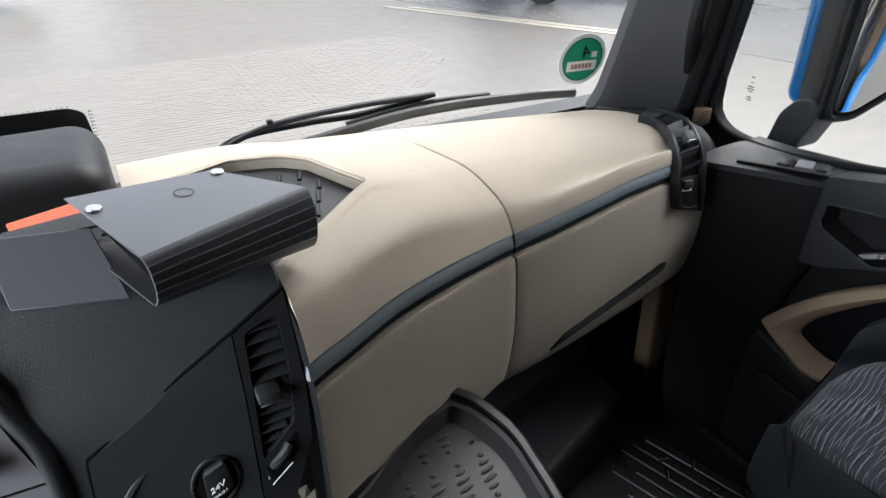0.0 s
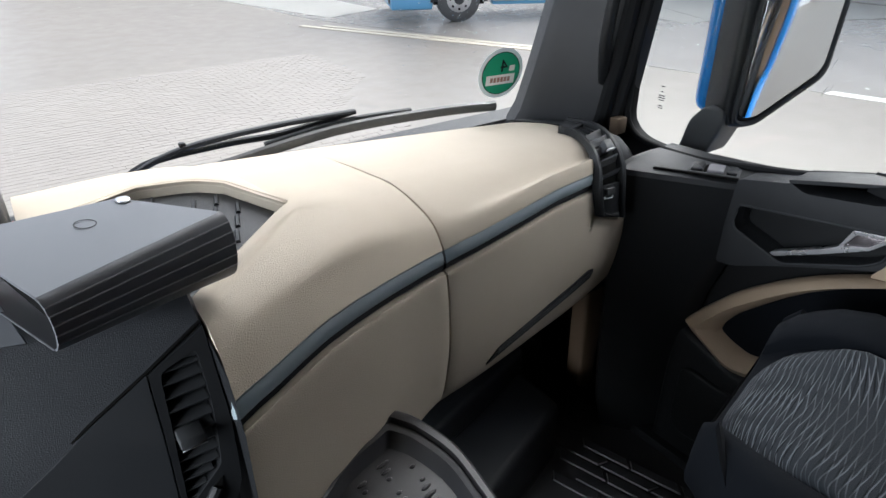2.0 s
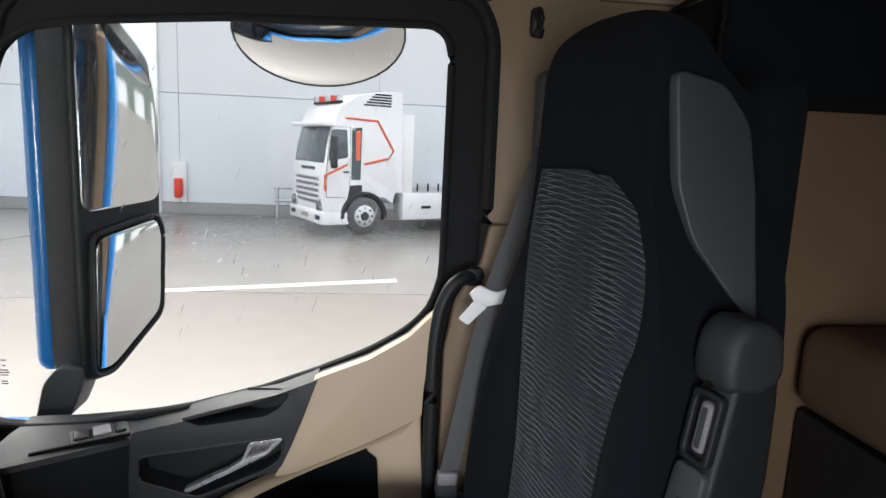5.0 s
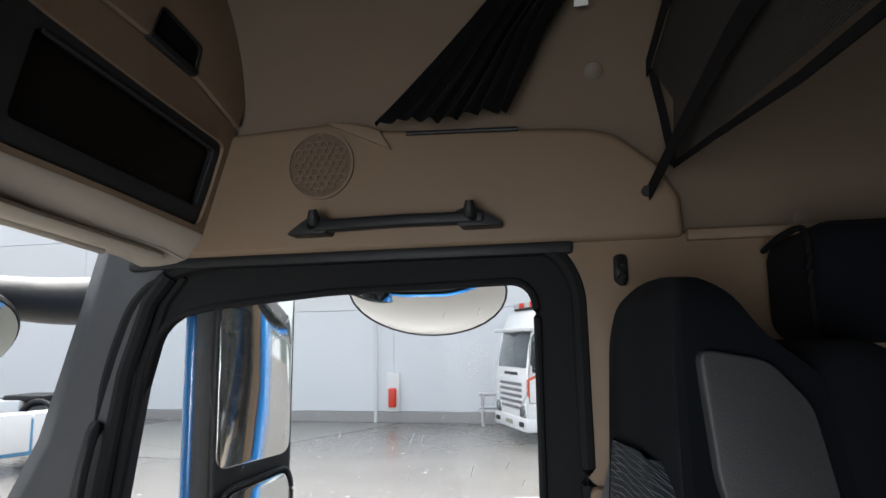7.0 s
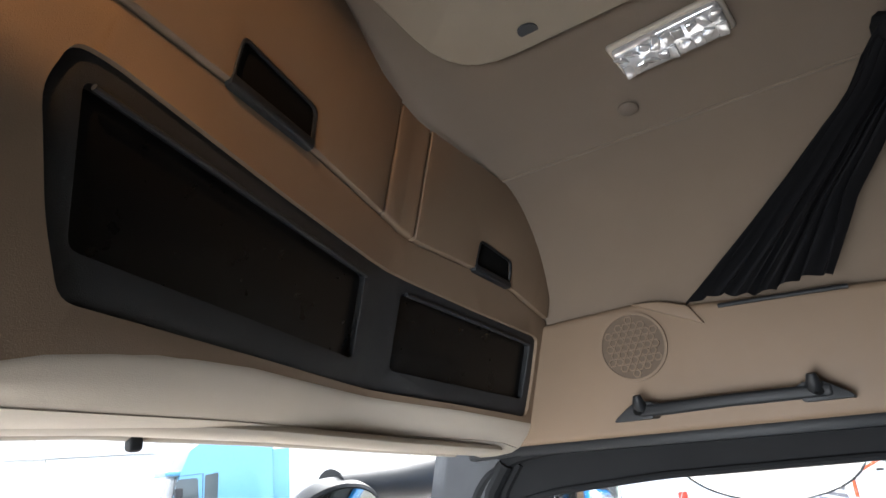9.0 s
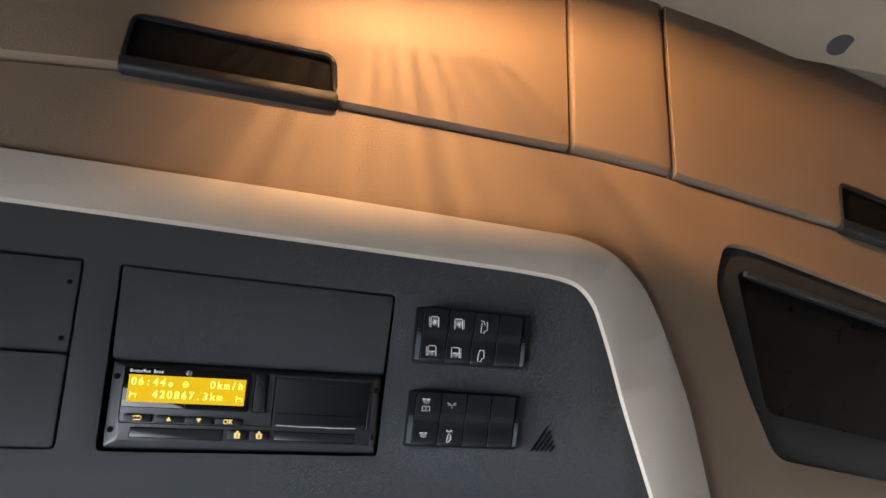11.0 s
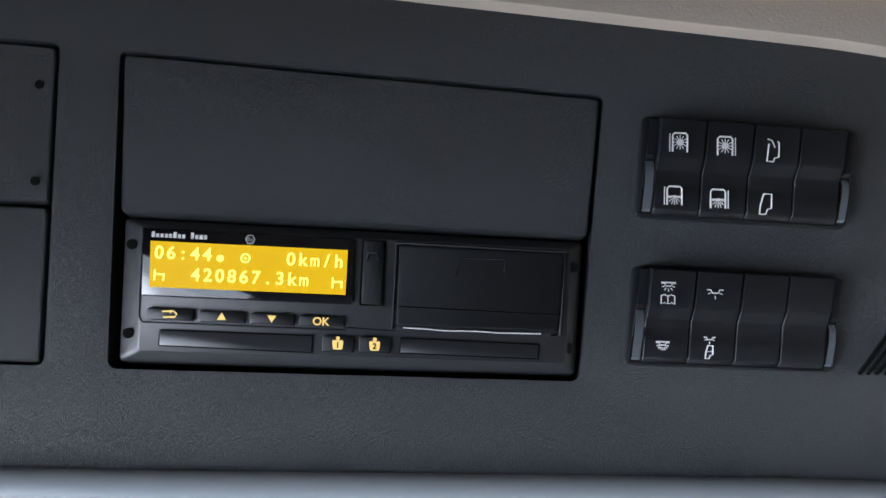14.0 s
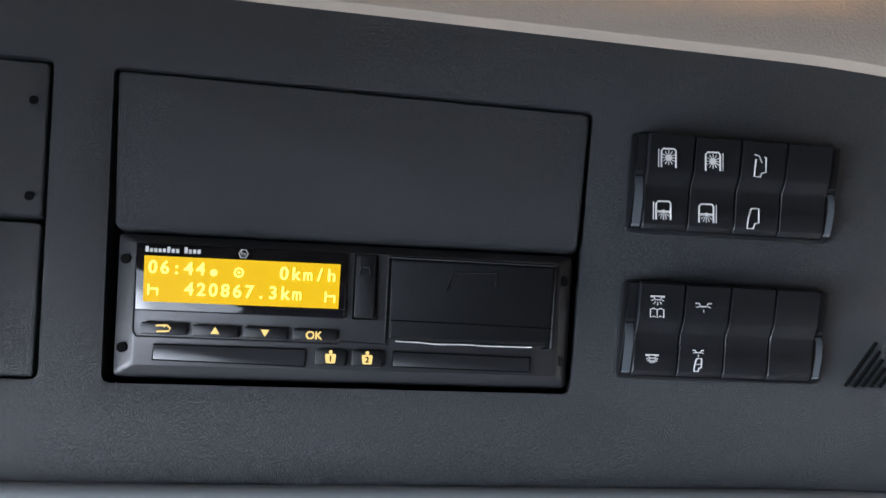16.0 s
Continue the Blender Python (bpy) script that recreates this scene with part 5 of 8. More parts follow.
for loop in (IN1, IN2):
    rows = [[fas(u, v, 0.008) for u, v in loop], [fas(u, v, 0.017) for u, v in loop]]
    part("reveal", grid(rows, closed_u=True), BLACK, shelf)
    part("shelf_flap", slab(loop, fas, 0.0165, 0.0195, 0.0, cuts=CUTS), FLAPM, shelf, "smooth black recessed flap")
part("shelf_lip", tube([fas(u, v, 0.003) for u, v in ((0.195, 1.7285), (0.3, 1.7145), (0.45, 1.695), (0.598, 1.6755))], 0.003, 8), DARK, shelf, "glossy lip")
part("shelf_lip", tube([fas(u, v, 0.003) for u, v in ((0.69, 1.666), (0.85, 1.6445), (1.015, 1.6205))], 0.003, 8), DARK, shelf, "glossy lip")

# lids above
LIDS = [(-1.04, -0.72, False), (-0.715, 0.0185, True), (0.0215, 0.119, False), (0.122, 0.5985, True), (0.6015, 0.677, False), (0.680, 1.047, True)]
GRIPS = {1: (-0.352, -0.182), 3: (0.312, 0.437), 5: (0.822, 0.918)}
for k, (x0, x1, has) in enumerate(LIDS):
    n = max(2, int((x1 - x0) / 0.05))
    gx = [x0 + (x1 - x0) * i / n for i in range(n + 1)]
    lidp = [(x, lid_z(x) + 0.0015) for x in gx] + [(x, lerp(TX, TZ, x) + 0.012) for x in reversed(gx)]
    holes = []
    if k in GRIPS:
        a, c = GRIPS[k]
        g = round_poly([(a, lid_z(a) + 0.004), (c, lid_z(c) + 0.004), (c - 0.004, lid_z(c) + 0.04), (a + 0.004, lid_z(a) + 0.044)], 0.008, 3)
        holes = [g]
    lid = part("lid", slab(lidp, fas, -0.007, 0.02, 0.005, 3, holes=holes, cuts=[c for c in CUTS if x0 < c < x1]), TAN, over, "tan padded locker lid")
    if k in GRIPS:
        # Black sheet at the back of the grip, painted as its shade.
        part("grip_shade", slab(g, fas, -0.003, 0.012, 0.0), VOID, lid)
        part("grip", slab([(a - 0.002, lid_z(a) - 0.004), (c + 0.002, lid_z(c) - 0.004), (c + 0.002, lid_z(c) + 0.007), (a - 0.002, lid_z(a) + 0.007)], fas, -0.010, 0.006, 0.003, 2), BLACK, lid, "black grip ledge")
        part("grip_frame", tube([fas(u, v, -0.006) for u, v in g] + [fas(*g[0], -0.006)], 0.0025, 6), BLACK, lid)
# underside and blind housing
rows = []
for x in [-1.05, -0.6, -0.2, -0.05, 0.03, 0.1, 0.15, 0.2, 0.3, 0.42, 0.53, 0.60, 0.644, 0.69, 0.77, 0.85, 0.94, 1.0, 1.048]:
    z = lerp([p[0] for p in lower], [p[1] for p in lower], x)
    y = fas_y(x) - 0.305 * (z - 1.6)
    y = y + 0.02
    rows.append([(x, y, z), (x, y + 0.012, z - 0.006), (x, y + 0.045, z - 0.010), (x, y + 0.08, z - 0.010), (x, y + 0.088, z - 0.004), (x, y + 0.09, z + 0.008)])
ub = grid(rows)
bmesh.ops.solidify(ub, geom=ub.faces[:], thickness=0.008)
part("underside", ub, GREIGE, over, "light underside panel")
blind = thing("sun_blind", (0.3, 0.72, 1.46), "light beige roller sun blind housing over the windscreen", "blind")
part("housing", tube([(-1.0, 0.668, 1.496), (0.0, 0.672, 1.502), (0.3, 0.685, 1.498), (0.5, 0.70, 1.486), (0.75, 0.71, 1.465), (1.0, 0.71, 1.446)], 0.020, 14, flat=0.5), GREIGE, blind)
part("pull_bar", tube([(-0.9, 0.705, 1.493), (0.0, 0.71, 1.496), (0.3, 0.72, 1.493), (0.5, 0.735, 1.481), (0.93, 0.745, 1.447)], 0.006, 10), GREIGE, blind)
part("pull_knob", box((0.341, 0.716, 1.474), (0.357, 0.728, 1.490), 0.005, 3), BLACK, blind, "black pull knob")

# ---- dark instrument panel with tachograph ----
PIN = [(-0.6, 1.54), (-0.6, 1.70), (-0.55, 1.738), (-0.518, 1.7375), (-0.20, 1.7157), (-0.024, 1.7035), (0.009, 1.6995), (0.027, 1.6945), (0.039, 1.681), (0.0495, 1.649), (0.061, 1.605), (0.083, 1.535), (0.07, 1.526), (0.0, 1.522), (-0.3, 1.5165), (-0.58, 1.5165)]
part("panel_border", slab(round_poly(PANEL_OUT, 0.018, 3), fas, -0.004, 0.014, 0.005, 3, holes=[round_poly(PIN, 0.012, 3)], cuts=CUTS), GREIGE, over, "light beige raised border")
TP = [(-0.3255, 1.5636), (-0.1314, 1.5644), (-0.1232, 1.6802), (-0.3292, 1.6912)]
LPN = [(-0.56, 1.5635), (-0.3512, 1.5640), (-0.3545, 1.6935), (-0.56, 1.703)]
PANELM = material("blue_black_plastic", (0.026, 0.031, 0.037), 0.36, grain=1.3, grain_scale=3000, vary=0.10, spec=0.5)
panel = part("instrument_panel", slab(round_poly(PIN, 0.012, 3), fas, 0.002, 0.02, 0.0012, 2, holes=[round_poly(TP, 0.004, 4), round_poly(LPN, 0.004, 4)], cuts=[-0.45, 0.02, 0.06]), PANELM, over, "blue-black instrument panel")
# Lip of panel plastic; the sky's pale reflection is put into its colour.
part("lower_lip", tube([fas(u, v, 0.004) for u, v in ((-0.6, 1.516), (-0.3, 1.5185), (-0.05, 1.5225), (0.02, 1.5245), (0.052, 1.5275))], 0.0082, 14, radii=[0.0082, 0.0082, 0.0082, 0.006, 0.002]), material("sky_reflection_lip", (0.33, 0.365, 0.39), 0.35, vary=0.05), over, "lower lip with sky reflection in its colour")
for loop in (TP, LPN):
    part("well", slab(round_poly(loop, 0.004, 3), fas, 0.014, 0.02, 0.0), VOID, panel)


def pan(u, v, w):
    """Panel plane: across, height, proud of the panel."""
    return fas(u, v, 0.002 - w)


def rect(x0, z0, x1, z1, r=0.002, n=3):
    return round_poly([(x0, z0), (x1, z0), (x1, z1), (x0, z1)], r, n) if r else [(x0, z0), (x1, z0), (x1, z1), (x0, z1)]


PN = (0, -0.955, -0.296)
part("blank_cover", slab(round_poly([(-0.3244, 1.6252), (-0.1291, 1.6222), (-0.1246, 1.6788), (-0.3274, 1.6897)], 0.003, 4), pan, -0.009, 0.0001, 0.0013, 3), PANELM, panel, "blank radio cover")
for pts, holes in (([(-0.556, 1.5655), (-0.3532, 1.5655), (-0.3544, 1.6262), (-0.556, 1.6290)], ()), ([(-0.556, 1.6315), (-0.3546, 1.6285), (-0.3560, 1.6915), (-0.556, 1.7010)], ((-0.3617, 1.6757), (-0.3604, 1.6365)))):
    c = part("blank_cover", slab(round_poly(pts, 0.003, 4), pan, -0.009, 0.0001, 0.0013, 3), PANELM, panel, "blank slot cover")
    for u, v in holes:
        part("release_hole", disc(pan(u, v, 0.0001), PN, 0.0019, 0.0004, 16), VOID, c)

CARDS = material("black_slot_cover", (0.014, 0.015, 0.017), 0.33, vary=0.1)
tacho = thing("tachograph", (-0.228, 0.55, 1.59), "black digital tachograph with yellow lit display", "tachograph")
AMBER = material("amber_display", (0.25, 0.15, 0.0), 0.35, vary=0.05, emit=((1.0, 0.60, 0.0), 0.047))
AMBER_TXT = material("amber_digits", (0.30, 0.26, 0.02), 0.4, vary=0.02, emit=((1.0, 0.92, 0.16), 0.095))
AMBER_ICON = material("amber_icon", (0.6, 0.42, 0.12), 0.4, vary=0.02, emit=((1.0, 0.66, 0.2), 0.048))
GLOSS = material("gloss_black_window", (0.006, 0.006, 0.007), 0.07, vary=0.2)
BEZELM = material("tachograph_plastic", (0.030, 0.031, 0.034), 0.34, grain=0.2, grain_scale=2400, vary=0.12, spec=0.5)
# bezel: a low frustum, its flanks sloping up to the working face
MW = 0.0012
loops = []
for quad_, w_ in (([(-0.3217, 1.5670), (-0.1329, 1.5675), (-0.1309, 1.6203), (-0.3230, 1.6236)], -0.010), ([(-0.3217, 1.5670), (-0.1329, 1.5675), (-0.1309, 1.6203), (-0.3230, 1.6236)], -0.0024),
                  ([(-0.3212, 1.5675), (-0.1333, 1.5680), (-0.1314, 1.6199), (-0.3225, 1.6231)], -0.0017), ([(-0.3138, 1.5706), (-0.1372, 1.5708), (-0.1362, 1.6166), (-0.3150, 1.6196)], MW - 0.0004), ([(-0.3133, 1.5709), (-0.1376, 1.5711), (-0.1366, 1.6163), (-0.3145, 1.6193)], MW)):
    loops.append([pan(u, v, w_) for u, v in round_poly(quad_, 0.0022, 4)])
bz = grid(loops, closed_u=True)
bz.verts.ensure_lookup_table()
bz.faces.new([bz.verts[(len(loops) - 1) * len(loops[0]) + k] for k in range(len(loops[0]))])
bmesh.ops.recalc_face_normals(bz, faces=bz.faces)
body = part("bezel", bz, BEZELM, tacho, "black bezel with chamfered edge")
for u, v in ((-0.3186, 1.6128), (-0.1351, 1.6097), (-0.1363, 1.5775), (-0.3178, 1.5778)):
    part("release_hole", disc(pan(u, v, -0.0004), PN, 0.0021, 0.0010, 16), VOID, body)
part("window", slab(round_poly([(-0.3128, 1.5920), (-0.2264, 1.5912), (-0.2268, 1.6170), (-0.3137, 1.6186)], 0.0008, 2), pan, MW, MW + 0.0011, 0.0003, 1), GLOSS, tacho, "gloss black display window")
part("display", slab([(-0.3094, 1.5954), (-0.2292, 1.5948), (-0.2290, 1.6124), (-0.3100, 1.6134)], pan, MW + 0.0011, MW + 0.0015, 0.0), AMBER, tacho, "glowing yellow display")


def pmat(u, v, w):
    return Matrix.Translation(pan(u, v, w)) @ Matrix.Rotation(radians(90 + 17), 4, "X") @ Matrix.Rotation(radians(-0.7), 4, "Z")


DW = MW + 0.0018


def display_text(body, u0, v0, pitch=0.00492):
    """Even-pitched characters on the display."""
    for k, ch in enumerate(body):
        if ch != " ":
            text(ch, 0.0074, pmat(u0 + (k + 0.5) * pitch, v0 - 0.012 * k * pitch, DW) @ Matrix.Diagonal((1.0 if ch != "m" else 0.72, 1, 1, 1)), AMBER_TXT, tacho, "digit" if ch.isdigit() else "letter", 0.00012, "CENTER", 0.00013)


display_text("06:44", -0.3086, 1.6065)
display_text("0km/h", -0.2546, 1.6056)
display_text("420867.3km", -0.2932, 1.5982)
part("display_dot", disc(pan(-0.2811, 1.6074, MW + 0.0015), PN, 0.0015, 0.0003, 12), AMBER_TXT, tacho)
part("display_ring", ring(pan(-0.2708, 1.6078, MW + 0.0015), PN, 0.0021, 0.0014, 0.0003, 12), AMBER_TXT, tacho)
part("display_ring", disc(pan(-0.2708, 1.6078, MW + 0.0015), PN, 0.0006, 0.0003, 8), AMBER_TXT, tacho)
for u, v in ((-0.3078, 1.5979), (-0.2350, 1.5972)):
    part("display_mark", slab([(u, v), (u + 0.0007, v), (u + 0.0007, v + 0.0021), (u + 0.0037, v + 0.0021), (u + 0.0037, v), (u + 0.0044, v), (u + 0.0044, v + 0.0028), (u + 0.0007, v + 0.0028), (u + 0.0007, v + 0.0042), (u, v + 0.0042)], pan, MW + 0.0015, MW + 0.0018, 0.0), AMBER_TXT, tacho)
# maker's mark: plain bars
for k in range(13):
    if k != 8:
        u = -0.3098 + k * 0.00178
        part("maker_mark", slab(rect(u, 1.6150 - 0.012 * k * 0.0018, u + 0.0013, 1.6150 + (0.0022 if k in (0, 5, 9) else 0.0014), 0), pan, MW + 0.0011, MW + 0.0013, 0.0), WHITE, tacho)
part("round_mark", ring(pan(-0.2694, 1.6154, MW + 0.0011), PN, 0.0021, 0.0017, 0.0002, 6), WHITE, tacho)
text("Ex", 0.0022, pmat(-0.2694, 1.6147, MW + 0.0014), WHITE, tacho, "mark_letters", 0.0001, "CENTER")
# raised outline round the display and its keys
part("tray_edge", tube([pan(u, v, MW) for u, v in ((-0.3141, 1.6190), (-0.3134, 1.5840), (-0.3120, 1.5819), (-0.2290, 1.5812), (-0.2282, 1.5822), (-0.2085, 1.5815))], 0.00035, 5), DARK, tacho)


def key(pts):
    return part("key", slab(round_poly(pts, 0.0008, 2), pan, MW, MW + 0.0012, 0.0004, 2), CARDS, tacho, "black key with lit symbol")


KW = MW + 0.0013
k1 = key([(-0.3100, 1.5827), (-0.2910, 1.5826), (-0.2908, 1.5873), (-0.3099, 1.5875)])
part("symbol", tube([pan(u, v, KW) for u, v in ((-0.3035, 1.5860), (-0.2990, 1.5862), (-0.2976, 1.5851), (-0.2981, 1.5840), (-0.3030, 1.5838))], 0.0004, 5), AMBER_ICON, k1)
part("symbol", slab([(-0.3012, 1.5860), (-0.2998, 1.5868), (-0.2998, 1.5852)], pan, KW - 0.0001, KW + 0.0001, 0), AMBER_ICON, k1)
k2 = key([(-0.2887, 1.5824), (-0.2698, 1.5823), (-0.2698, 1.5868), (-0.2887, 1.5870)])
part("symbol", slab([(-0.2811, 1.5834), (-0.2775, 1.5834), (-0.2793, 1.5863)], pan, KW - 0.0001, KW + 0.0001, 0), AMBER_ICON, k2)
k3 = key([(-0.2677, 1.5823), (-0.2497, 1.5820), (-0.2497, 1.5866), (-0.2677, 1.5867)])
part("symbol", slab([(-0.2607, 1.5857), (-0.2571, 1.5857), (-0.2589, 1.5829)], pan, KW - 0.0001, KW + 0.0001, 0), AMBER_ICON, k3)
k4 = key([(-0.2476, 1.5821), (-0.2295, 1.5821), (-0.2295, 1.5862), (-0.2476, 1.5865)])
text("OK", 0.0046, pmat(-0.2388, 1.5826, KW), AMBER_ICON, k4, "symbol", 0.0001, "CENTER", 0.0001)
for pts in ([(-0.3045, 1.5729), (-0.2422, 1.5720), (-0.2420, 1.5786), (-0.3044, 1.5789)], [(-0.2061, 1.5730), (-0.1491, 1.5724), (-0.1488, 1.5780), (-0.2059, 1.5788)]):
    sl = part("card_slot", slab(round_poly(pts, 0.0004, 2), pan, MW - 0.0004, MW + 0.0005, 0.0002, 1), CARDS, tacho, "card slot")
    part("slot_edge", tube([pan(u, v, MW + 0.0003) for u, v in pts + pts[:1]], 0.0003, 5), VOID, sl)
for u, num in ((-0.2379, "1"), (-0.2228, "2")):
    kk = key([(u, 1.5726), (u + 0.0128, 1.5725), (u + 0.0130, 1.5786), (u + 0.0001, 1.5789)])
    part("symbol", slab(round_poly([(u + 0.0045, 1.5734), (u + 0.0083, 1.5734), (u + 0.0087, 1.5770), (u + 0.0041, 1.5770)], 0.0006, 2), pan, KW - 0.0001, KW + 0.0001, 0), AMBER_ICON, kk)
    part("symbol_top", disc(pan(u + 0.0064, 1.5778, KW - 0.0001), PN, 0.0008, 0.0002, 10), AMBER_ICON, kk)
    text(num, 0.0032, pmat(u + 0.0064, 1.5741, KW + 0.0002), VOID, kk, "numeral", 0.0001, "CENTER", 0.0001)
lt = part("side_latch", slab(round_poly([(-0.2227, 1.5918), (-0.2142, 1.5916), (-0.2143, 1.6163), (-0.2226, 1.6166)], 0.0008, 2), pan, MW, MW + 0.0010, 0.0004, 2), CARDS, tacho, "narrow latch plate")
part("latch_edge", tube([pan(u, v, MW + 0.0003) for u, v in ((-0.2232, 1.5913), (-0.2138, 1.5911), (-0.2139, 1.6168), (-0.2231, 1.6171), (-0.2232, 1.5913))], 0.00035, 5), VOID, lt)
part("latch_mark", tube([pan(u, v, MW + 0.0012) for u, v in ((-0.2210, 1.6085), (-0.2204, 1.6118), (-0.2170, 1.6118), (-0.2164, 1.6090))], 0.00035, 5), MIDGREY, lt)
flap_ = part("paper_flap", slab(round_poly([(-0.2080, 1.5838), (-0.1412, 1.5830), (-0.1393, 1.6140), (-0.2078, 1.6154)], 0.0014, 3), pan, MW, MW + 0.0013, 0.0006, 2), BLACK, tacho, "printer flap")
part("flap_frame", tube([pan(u, v, MW + 0.0006) for u, v in ((-0.2093, 1.5822), (-0.2091, 1.6163), (-0.1384, 1.6149), (-0.1405, 1.5818), (-0.1440, 1.5816))], 0.0005, 5), DARK, tacho)
part("flap_crease", tube([pan(-0.2073, 1.5909, MW + 0.0013), pan(-0.1402, 1.5896, MW + 0.0013)], 0.00025, 5), VOID, flap_)
part("flap_grip", tube([pan(u, v, MW + 0.0014) for u, v in ((-0.1845, 1.6036), (-0.1819, 1.6108), (-0.1637, 1.6109), (-0.1640, 1.6059))], 0.0003, 5), DARK, flap_)
part("paper_edge", tube([pan(u, v, MW + 0.0008) for u, v in ((-0.2051, 1.5829), (-0.1950, 1.5826), (-0.1880, 1.5822), (-0.1750, 1.5824), (-0.1660, 1.5820), (-0.1482, 1.5822))], 0.00035, 5), WHITE, tacho, "torn white paper edge")
# two blocks of rocker switches
ROCK = material("rocker_plastic", (0.0115, 0.0125, 0.0145), 0.34, grain=0.25, grain_scale=2600, vary=0.1, spec=0.45)
ENDCAP = material("satin_end_cap", (0.11, 0.125, 0.14), 0.22, vary=0.1)


def rocker_rise(q):
    return lerp([0.0, 0.03, 0.06, 0.44, 0.585, 0.95, 0.975, 1.0], [0.0, 0.0012, 0.0022, 0.0014, 0.0042, 0.0046, 0.0034, 0.002], q)


def bank(tl, tr, br, bl):
    def at(s, q, w):
        u = (tl[0] * (1 - s) + tr[0] * s) * q + (bl[0] * (1 - s) + br[0] * s) * (1 - q)
        v = (tl[1] * (1 - s) + tr[1] * s) * q + (bl[1] * (1 - s) + br[1] * s) * (1 - q)
        return pan(u, v, w)
    th = thing("switch_bank", at(0.5, 0.5, 0), "black rocker switch bank with white symbols on the dark panel", "switch bank", group="overhead switch banks")
    out = round_poly([(0, 0), (1.0, 0), (1.0, 0.35), (0.99, 1), (0, 1)], 0.05, 4)
    fr = part("surround", slab(out, at, -0.001, 0.0018, 0.0008, 2), BLACK, th, "black surround")
    part("edge_bead", tube([at(s, q, 0.0019) for s, q in ((0.045, 0.96), (0.018, 0.03), (0.95, 0.012), (0.985, 0.10), (0.997, 0.5), (0.985, 0.9))], 0.0003, 5), CARDS, fr)
    div = [0.075, 0.292, 0.512, 0.728, 0.945]
    qs = [0.0, 0.03, 0.06, 0.25, 0.44, 0.47, 0.55, 0.585, 0.75, 0.95, 0.975, 1.0]
    keys = []
    for a, c in zip(div, div[1:]):
        rows = [[at(s, 0.025 + 0.95 * q, w0 * (0.0016 + rocker_rise(q))) for q in qs] for s, w0 in ((a + 0.003, 0.0), (a + 0.003, 0.86), (a + 0.007, 1.0), (c - 0.007, 1.0), (c - 0.003, 0.86), (c - 0.003, 0.0))]
        keys.append(part("rocker", grid(rows), ROCK, th, "black rocker"))
    for s0, s1, q1 in ((0.028, 0.068, 0.56), (0.952, 0.984, 0.50)):
        cap = grid([[at(s, q, w) for q, w in ((0.05, 0.0016), (0.07, 0.003), (q1 * 0.55, 0.0042), (q1 - 0.08, 0.0036), (q1, 0.0016))] for s in (s0, (s0 + s1) / 2, s1)])
        part("end_cap", cap, ENDCAP, th, "satin end cap")
        part("end_block", grid([[at(s, q, w) for q, w in ((q1 + 0.01, 0.0018), (q1 + 0.03, 0.004), (0.94, 0.0044), (0.97, 0.0018))] for s in (s0, (s0 + s1) / 2, s1)]), ROCK, th)
    return keys, at


def stroke(pts, parent, h, w=0.0003):
    part("symbol", tube([pan(u, v, h) for u, v in pts], w, 5, flat=0.5, up=PN), WHITE, parent)


HI_W, LO_W = 0.0063, 0.0038       # heights of the upper and lower rocker faces


def window_symbol(u, v, parent, side, half, h):
    s = 0.0031
    stroke([(u - s, v - 1.25 * s), (u - s, v + s * 0.9), (u - s * 0.75, v + 1.2 * s), (u + s * 0.75, v + 1.2 * s), (u + s, v + s * 0.9), (u + s, v - 1.25 * s)], parent, h, 0.00042)
    xx = u + side * s * 1.38
    stroke([(xx, v - 1.25 * s), (xx, v + 1.1 * s)], parent, h, 0.00026)
    cy = v if not half else v - 0.15 * s
    if half:
        stroke([(u - s, v - 0.1 * s), (u + s, v - 0.1 * s)], parent, h, 0.0003)
    part("symbol", disc(pan(u, cy, h - 0.0001), PN, 0.0014 if not half else 0.0008, 0.0003, 12), WHITE, parent)
    for k in range(7 if half else 12):
        a = math.pi * (1.05 + 0.9 * k / 6) if half else 2 * math.pi * k / 12
        r1 = 0.0034 if half else 0.0030
        stroke([(u + 0.0010 * math.cos(a), cy + 0.0010 * math.sin(a)), (u + r1 * math.cos(a) * (0.85 if half else 1), cy + r1 * math.sin(a))], parent, h, 0.0002)


def lamp_symbol(u, v, parent, h, s=0.0030, dome=True, rays=5):
    stroke([(u - s, v), (u - s * 0.55, v), (u - s * 0.35, v - s * 0.36), (u + s * 0.35, v - s * 0.36), (u + s * 0.55, v), (u + s, v)], parent, h, 0.00030)
    if dome:
        stroke([(u - s, v + 0.0003), (u + s, v + 0.0003)], parent, h, 0.00035)
    for k in range(rays):
        a = math.pi * (1.12 + 0.76 * k / (rays - 1))
        stroke([(u + s * 0.55 * math.cos(a), v - s * 0.15 + s * 0.55 * math.sin(a)), (u + s * 0.95 * math.cos(a), v - s * 0.15 + s * 0.95 * math.sin(a))], parent, h, 0.00024)


